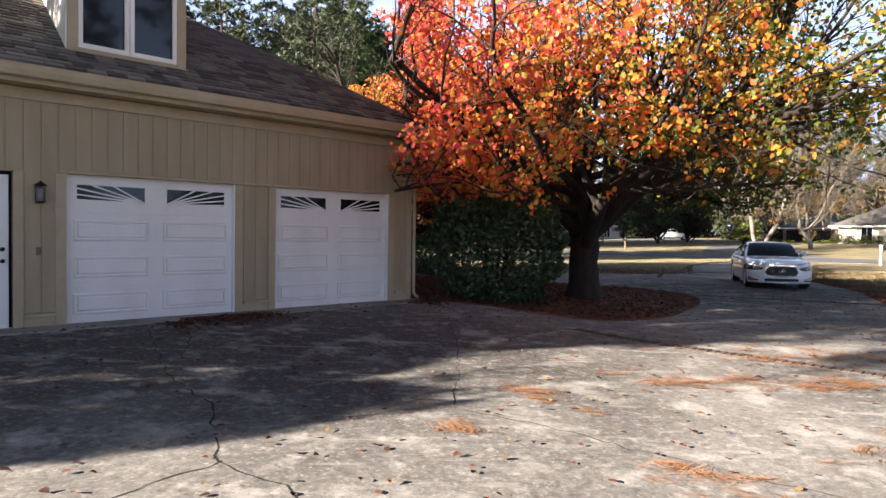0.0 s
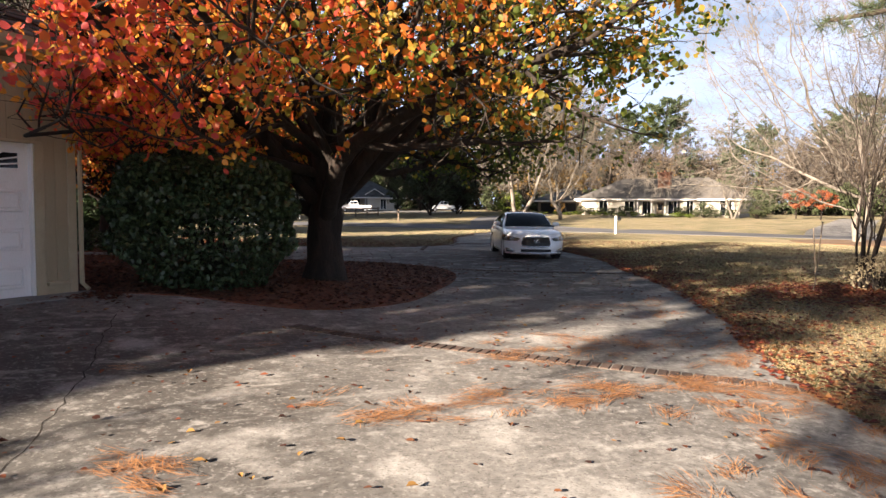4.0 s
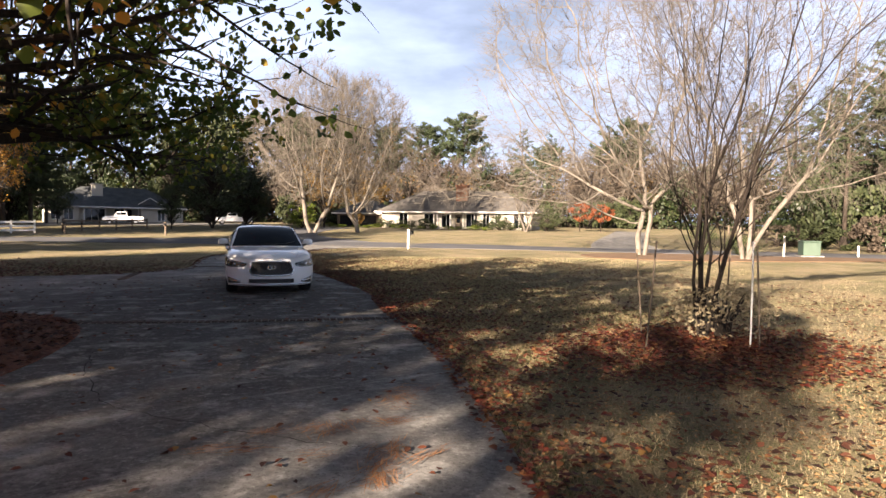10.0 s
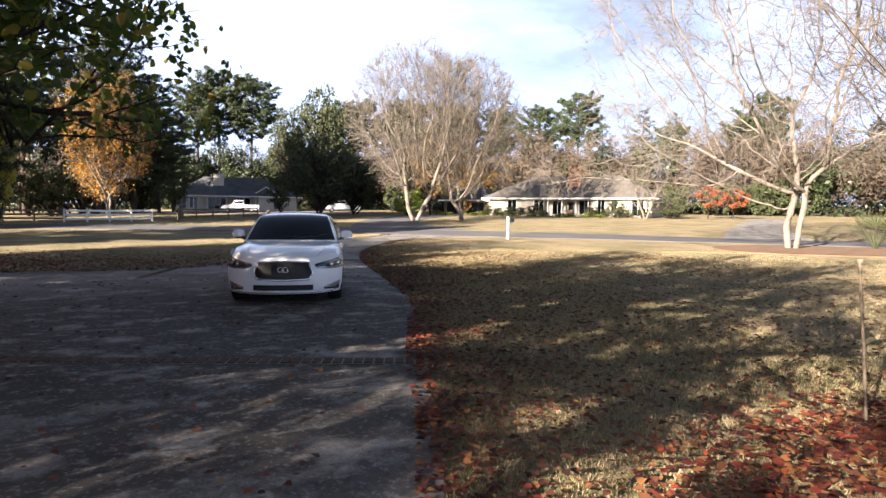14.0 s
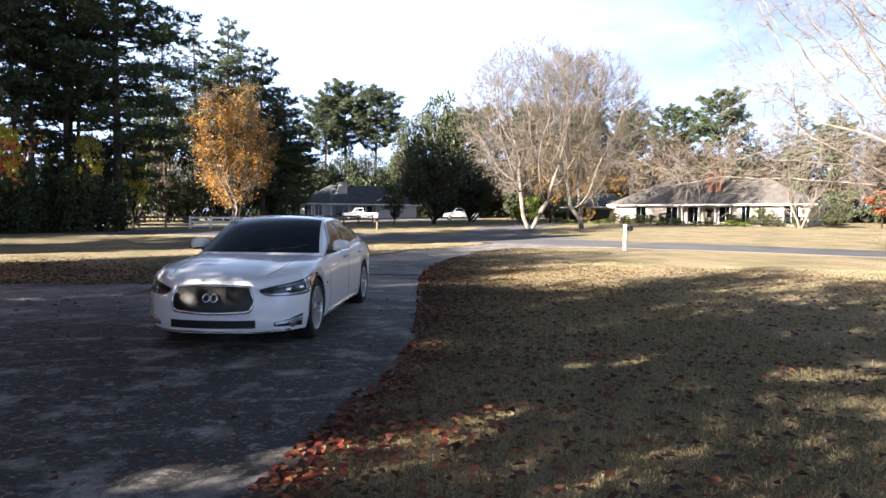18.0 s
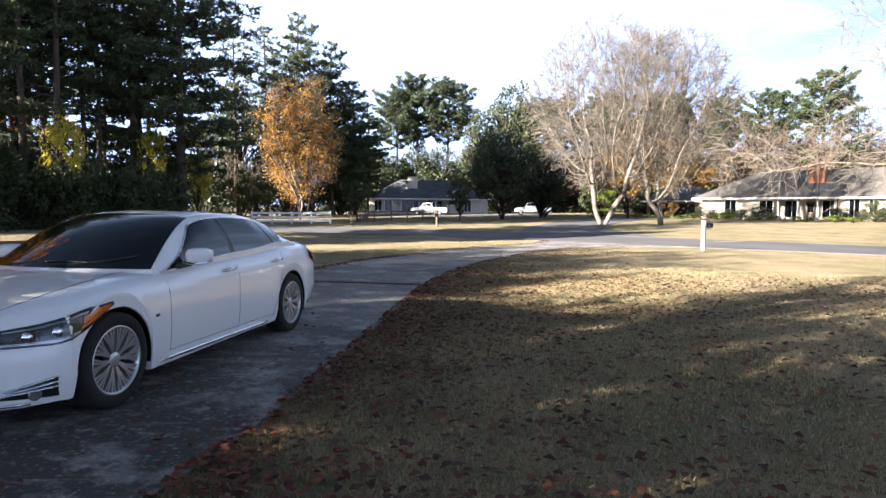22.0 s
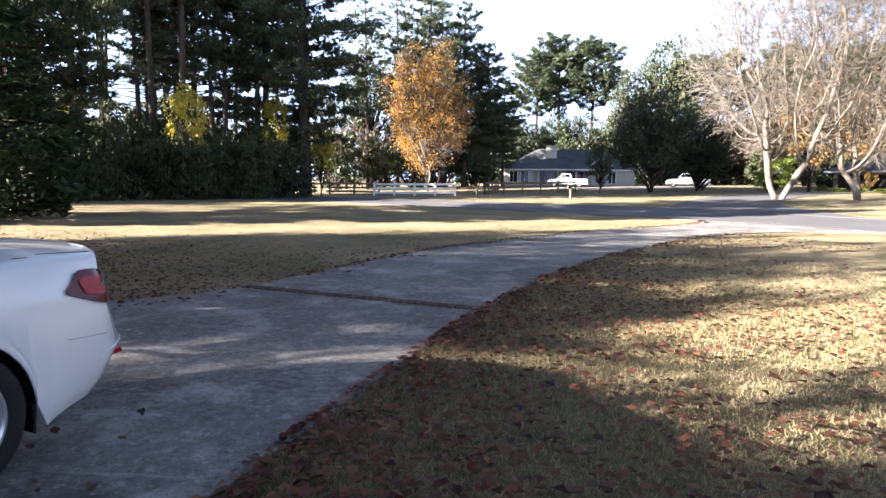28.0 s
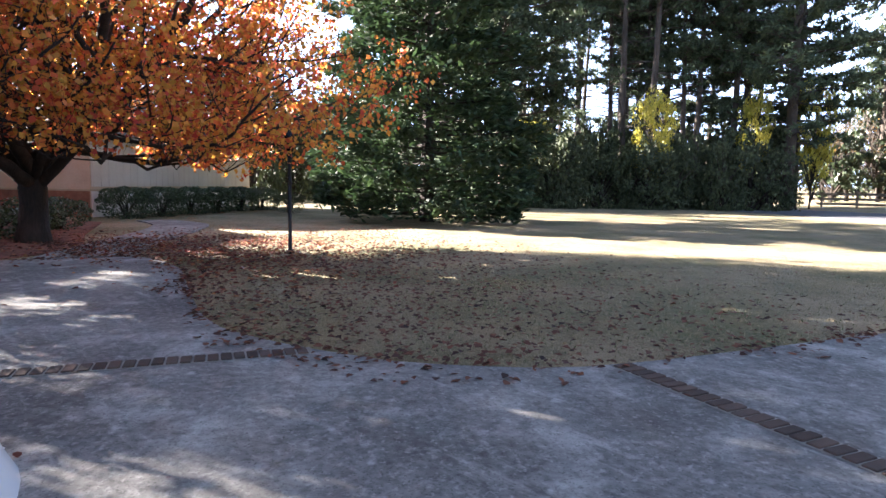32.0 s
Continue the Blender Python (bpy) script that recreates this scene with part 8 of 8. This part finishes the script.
# ---- brick bands across the drive ----
brick_me = Build().bev(-0.043, -0.095, -0.05, 0.043, 0.095, 0.0, 0.006).mesh("brick")
brick_me.materials.append(M["brick_paver"])
bands = Build()
bk = random.Random(5)
for p0, p1 in (((2.15, 9.95), (6.0, 6.0)), ((6.5, 16.62), (10.95, 14.6)), ((8.42, 24.0), (9.32, 26.25)), ((11.3, 28.02), (14.68, 26.98))):
    a, c = Vector((*p0, 0)), Vector((*p1, 0))
    d = (c - a).normalized()
    n_ = int((c - a).length / 0.104)
    ang = math.atan2(d.y, d.x)
    o = Vector((-d.y, d.x, 0)) * 0.115
    cuts = [a.lerp(c, k / 16) for k in range(17)]
    bands.add([(q.x + s_ * o.x, q.y + s_ * o.y, float(gz(q.x + s_ * o.x, q.y + s_ * o.y)) + 0.010) for q in cuts for s_ in (-1, 1)], [(2 * k, 2 * k + 2, 2 * k + 3, 2 * k + 1) for k in range(16)])
    for k in range(n_):
        q = a + d * (0.104 * (k + 0.5))
        ob = new("brick", brick_me)
        ob.parent = drive
        ob.matrix_basis = pose(q.x, q.y, float(gz(q.x, q.y)) + 0.021 + bk.uniform(-0.002, 0.003), bk.uniform(-0.8, 0.8), bk.uniform(-0.8, 0.8), math.degrees(ang) + bk.uniform(-1.5, 1.5))
part("brick_bedding", bands, "mortar", drive)


def ribbon(b, pts, w, seed, lift=0.0085):
    """A thin uneven line on the slab."""
    r_ = random.Random(seed)
    p = spline(pts, 0.12)
    p = [(x + r_.uniform(-1, 1) * 0.035, y + r_.uniform(-1, 1) * 0.035) for x, y in p]
    v = []
    for i, (x, y) in enumerate(p):
        q0, q1 = p[max(i - 1, 0)], p[min(i + 1, len(p) - 1)]
        dx, dy = q1[0] - q0[0], q1[1] - q0[1]
        L = max(1e-6, math.hypot(dx, dy))
        k = w * r_.uniform(0.2, 0.75)
        z = float(gz(x, y)) + lift
        v += [(x - dy / L * k, y + dx / L * k, z), (x + dy / L * k, y - dx / L * k, z)]
    b.add(v, [(2 * i, 2 * i + 1, 2 * i + 3, 2 * i + 2) for i in range(len(p) - 1)])


ck = Build()
for i, (pts, w) in enumerate((([(-4.16, 8.66), (-2.98, 6.59), (-2.45, 5.89), (-1.99, 5.33), (-1.71, 4.58), (-1.43, 4.02), (-0.86, 3.59), (-0.4, 2.6)], 0.014), ([(-1.45, 4.1), (-1.65, 3.9), (-1.95, 3.5), (-3.0, 2.4)], 0.012), ([(0.08, 10.96), (0.19, 8.7), (0.19, 7.21), (0.1, 5.6)], 0.012),
                              ([(0.2, 5.41), (0.62, 5.14), (1.13, 4.72), (1.57, 4.3), (2.5, 3.6)], 0.01), ([(-4.5, 10.2), (-3.2, 7.8), (-2.98, 6.59)], 0.01), ([(7.6, 9.6), (6.2, 12.0), (6.4, 14.4)], 0.008), ([(12.2, 24.0), (11.0, 21.4), (9.2, 19.0), (7.4, 17.4)], 0.008),
                              ([(15.3, 36.1), (18.2, 34.85)], 0.05), ([(9.9, 17.4), (8.0, 21.0), (5.0, 23.6)], 0.008), ([(-0.9, 12.35), (-6.2, 7.75), (-9.0, 5.3)], 0.012))):
    ribbon(ck, pts, w, i)
tagged(part("cracks", ck, "crack", drive), kind="stuff")

# ---- fallen leaves, straw, grass ----
def lie(name, x, y, size, mat, label, seed, lift=0.012, curl=0.5):
    """Flat-lying loose leaves at the places x, y."""
    rng = np.random.default_rng(seed)
    n_ = len(x)
    a = rng.uniform(0, 2 * math.pi, n_)
    t1 = np.column_stack([np.cos(a), np.sin(a), rng.normal(size=n_) * 0.3 * curl])
    t2 = np.column_stack([-np.sin(a), np.cos(a), rng.normal(size=n_) * 0.35 * curl])
    s = size * rng.uniform(0.55, 1.25, (n_, 1))
    c = np.column_stack([x, y, gz(x, y) + lift + rng.random(n_) * 0.02])
    ob = part(name, quads(name, c, t1 * s * 0.5, t2 * s * 0.36, np.column_stack([np.zeros(n_), np.zeros(n_), rng.uniform(0.0, 0.25, n_) * s[:, 0]]), full=len(x) < 5000), mat)
    return tagged(ob, label, "leaves", kind="stuff")


def along(line, n_, lo, hi, rng, power=1.0, clump=1.0):
    """Points beside a line, from lo to hi metres to its right-hand side."""
    p = np.array(line)
    seg = np.linalg.norm(np.diff(p, axis=0), axis=1)
    cum = np.concatenate([[0], np.cumsum(seg)])
    s = rng.uniform(0, cum[-1], n_)
    i = np.clip(np.searchsorted(cum, s) - 1, 0, len(seg) - 1)
    t = ((s - cum[i]) / seg[i])[:, None]
    q = p[i] + (p[i + 1] - p[i]) * t
    d = (p[i + 1] - p[i]) / seg[i][:, None]
    o = lo + (hi - lo) * rng.random(n_) ** power * (1 if clump == 1 else 0.6 + 0.4 * np.sin(s * 1.7 + 2 * np.sin(s * 0.6)))
    keep = rng.random(n_) < clump + (1 - clump) * (0.5 + 0.5 * np.sin(s * 3.1 + 3 * np.sin(s * 0.9)))
    q, d, o = q[keep], d[keep], o[keep]
    return q[:, 0] + d[:, 1] * o, q[:, 1] - d[:, 0] * o


rng = np.random.default_rng(100)
near_right = [p for p in right_line if -2 < p[1] < 31]
x, y = along(near_right, 7000, -0.05, 1.3, rng, 2.2, 0.25)
lie("edge_leaves", x, y, 0.064, "red_leaf", "red and brown leaves drifted along the drive edge", 101)
x, y = along([p for p in right_line if 6 < p[1] < 17], 2200, -0.15, 1.4, rng, 2.0, 0.3)
lie("edge_leaves", x, y, 0.065, "red_leaf", "thick drift of red leaves along the drive edge", 102)
x, y = along(near_right, 3600, 0.2, 3.6, rng, 1.5, 0.3)
lie("lawn_leaves", x, y, 0.06, "fallen_mixed", "red-brown leaves lying in the grass by the drive", 112, lift=0.035)
x, y = along(near_right, 15000, 0.3, 11.0, rng, 1.15)
lie("lawn_leaves", x, y, 0.08, "bed_leaf", "brown leaves scattered on the lawn", 103, lift=0.035)
rng_far = np.random.default_rng(119)
x, y = along([p for p in right_line if 13 < p[1] < 40], 9000, 0.05, 6.0, rng_far, 1.6, 0.3)
lie("lawn_leaves", x, y, 0.075, "bed_leaf", "dull brown leaves lying thick in the grass beyond the drive edge", 119, lift=0.035)
n_ = 30000
x, y = rng.uniform(-4, 6.6, n_), rng.uniform(10.8, 20.5, n_)
k = inside(bed_poly, x, y)
lie("bed_leaves", x[k][:15000], y[k][:15000], 0.085, "bed_leaf", "brown leaf litter covering the mulch bed", 104, lift=0.02)
x, y = rng.uniform(9.6, 16.4, 26000), rng.uniform(7.4, 13.4, 26000)
k = ((x - 12.6) / 2.5) ** 2 + ((y - 10.4) / 1.9) ** 2 < rng.uniform(0.1, 1.1, 26000)
lie("sapling_leaves", x[k], y[k], 0.075, "red_leaf", "red-brown leaves and straw under the staked tree", 105, lift=0.025)
litter = np.random.default_rng(141)
x, y = litter.uniform(4.8, 20, 60000), litter.uniform(1.0, 12.5, 60000)
k = ~inside(drive_poly, x, y) & (litter.random(60000) < np.clip(1.25 - (x - 4.8) / 14 - np.abs(y - 6.5) / 12 + 0.25 * np.sin(x * 1.1 + 2) * np.sin(y * 0.9), 0, 1))
lie("lawn_litter", x[k][:30000], y[k][:30000], 0.036, "tan_leaf", "tan leaf and pine litter strewn over the lawn", 142, lift=0.03)
x, y = rng.uniform(-7, 13, 4400), rng.uniform(0, 24, 4400)
k = inside(drive_poly, x, y)
lie("drive_leaves", x[k], y[k], 0.062, "fallen_mixed", "single fallen leaves scattered over the concrete", 106)
s = rng.uniform(-9, 0.2, 4800)
o = 0.3 + rng.gamma(1.6, 0.2, 4800) + 0.3 * (np.sin(s * 2.1) > 0.4)
k = rng.random(4800) < np.clip(np.sin(s * 1.35 + 0.8) * 1.2 - 0.1, 0.02, 1)
lie("wall_leaves", WALL0.x + ALONG.x * s[k] + OUT.x * o[k], WALL0.y + ALONG.y * s[k] + OUT.y * o[k], 0.075, "bed_leaf", "dark leaves drifted along the garage doors", 107)
x, y = along(island_line[::-1], 3000, -0.05, 0.6, rng, 2.0, 0.3)
lie("island_leaves", x, y, 0.075, "bed_leaf", "dry leaves along the lawn's edge", 108)
x, y = rng.uniform(-2, 13, 20000), rng.uniform(26, 36, 20000)
k = ~inside(drive_poly, x, y) & (rng.random(20000) < np.clip(1.15 - (y - 26.5) / 9 - 0.035 * x, 0.03, 1))
lie("island_leaves", x[k], y[k], 0.08, "bed_leaf", "brown leaves scattered over the island lawn", 109, lift=0.03)
r_ = rng.normal(size=(4200, 2)) * np.array([2.6, 2.2]) + np.array([1.6, 28.8])
k = ~inside(drive_poly, r_[:, 0], r_[:, 1])
lie("walk_leaves", r_[k, 0], r_[k, 1], 0.085, "red_leaf", "red leaves lying thick round the lamp post", 110, lift=0.035)
r_ = rng.normal(size=(900, 2)) * np.array([2.6, 1.2]) + np.array([-0.5, 27.2])
lie("walk_leaves", r_[:, 0], r_[:, 1], 0.08, "red_leaf", "red leaves on the front walk", 111, lift=0.03)


def straw(clusters, seed):
    rng = np.random.default_rng(seed)
    cs, ds = [], []
    for x, y, sx, sy, ang, n_ in clusters:
        n_ = int(n_ * 0.55)
        k_ = max(1, n_ // 22)
        knot = rng.normal(size=(k_, 2)) * (sx * 1.15, sy * 1.25)
        turn_ = rng.normal(size=k_) * 0.7
        pick = rng.integers(0, k_, n_)
        q = knot[pick] + rng.normal(size=(n_, 2)) * (0.075, 0.045)
        a = radians(ang)
        cs.append(np.column_stack([x + q[:, 0] * math.cos(a) - q[:, 1] * math.sin(a), y + q[:, 0] * math.sin(a) + q[:, 1] * math.cos(a)]))
        ds.append(a + turn_[pick] + rng.normal(size=n_) * 0.35)
    c, d = np.concatenate(cs), np.concatenate(ds)
    n_ = len(c)
    L = rng.uniform(0.07, 0.13, (n_, 1))
    ax = np.column_stack([np.cos(d), np.sin(d), rng.normal(size=n_) * 0.06]) * L
    ay = np.column_stack([-np.sin(d), np.cos(d), np.zeros(n_)]) * 0.0028
    p = np.column_stack([c, gz(c[:, 0], c[:, 1]) + 0.013 + rng.random(n_) * 0.025])
    return quads("pine_straw", p, ax, ay)


st = part("pine_straw", straw([(0.95, 5.85, 0.3, 0.09, -45, 500), (0.21, 4.91, 0.13, 0.08, -20, 260), (2.5, 6.6, 0.25, 0.08, 10, 420), (3.3, 6.5, 0.4, 0.12, 0, 700), (4.1, 6.45, 0.4, 0.12, 10, 700), (5.0, 6.4, 0.35, 0.14, -20, 700), (1.75, 3.96, 0.22, 0.07, -15, 320),
                               (5.0, 8.5, 0.35, 0.1, -25, 500), (5.7, 8.0, 0.4, 0.1, -20, 500), (5.35, 6.0, 0.45, 0.3, -60, 900), (5.1, 5.2, 0.35, 0.5, 60, 1000), (4.75, 4.4, 0.3, 0.5, 70, 900), (4.7, 3.2, 0.35, 0.7, 80, 900), (6.3, 7.2, 0.4, 0.18, 45, 700), (4.1, 7.8, 0.25, 0.08, -40, 400), (4.7, 7.9, 0.3, 0.1, -10, 400),
                               (6.2, 8.05, 0.3, 0.1, 20, 400), (5.6, 5.9, 0.5, 0.2, -40, 800), (7.4, 9.6, 0.35, 0.1, 20, 350), (7.9, 10.6, 0.5, 0.12, 10, 350), (6.6, 10.4, 0.5, 0.1, -10, 250), (2.2, 3.4, 0.4, 0.1, -30, 200), (3.2, 4.6, 0.5, 0.2, 20, 200), (1.5, 7.4, 0.8, 0.5, 0, 160), (3.0, 8.6, 0.9, 0.5, 0, 220)], 120), "straw")
tagged(st, "drifts of orange pine straw on the concrete", "pine straw", kind="stuff")


def grass(x, y, h, w, seed):
    rng = np.random.default_rng(seed)
    n_ = len(x)
    a = rng.uniform(0, 2 * math.pi, n_)
    lean = rng.normal(size=(n_, 2)) * 0.55
    hh = h * rng.uniform(0.5, 1.2, (n_, 1))
    ax = np.column_stack([lean[:, 0], lean[:, 1], np.ones(n_)])
    ax = unit(ax) * hh * 0.5
    ay = np.column_stack([np.cos(a), np.sin(a), np.zeros(n_)]) * w
    c = np.column_stack([x, y, gz(x, y) - 0.02]) + ax
    return spears("grass", c, ax, ay)


line = [p for p in right_line if 0 < p[1] < 34]
x, y = along(line, 130000, 0.0, 6.5, rng, 1.35)
xe, ye = along(line, 26000, -0.02, 0.35, rng, 1.3)
xn, yn = along([p for p in line if 11 < p[1] < 30], 150000, 0.0, 4.6, rng, 1.1)
x, y = np.concatenate([x, xe, xn]), np.concatenate([y, ye, yn])
k = ~inside(drive_poly, x, y)
tagged(part("grass", grass(x[k], y[k], 0.045, 0.0042, 130), "blade"), "short dormant grass beside the drive", "grass", kind="stuff")
x, y = along(line, 60000, 5.0, 16.0, rng, 1.0)
k = ~inside(drive_poly, x, y)
tagged(part("grass", grass(x[k], y[k], 0.04, 0.006, 131), "blade"), "short dormant grass of the wide lawn", "grass", kind="stuff")
isl = [p for p in island_line[::-1] if p[0] > -1]
x, y = along(isl, 70000, -5.0, 5.0, rng, 1.0)
k = ~inside(drive_poly, x, y)
tagged(part("grass", grass(x[k], y[k], 0.04, 0.0055, 132), "blade"), "short dormant grass of the island lawn", "grass", kind="stuff")
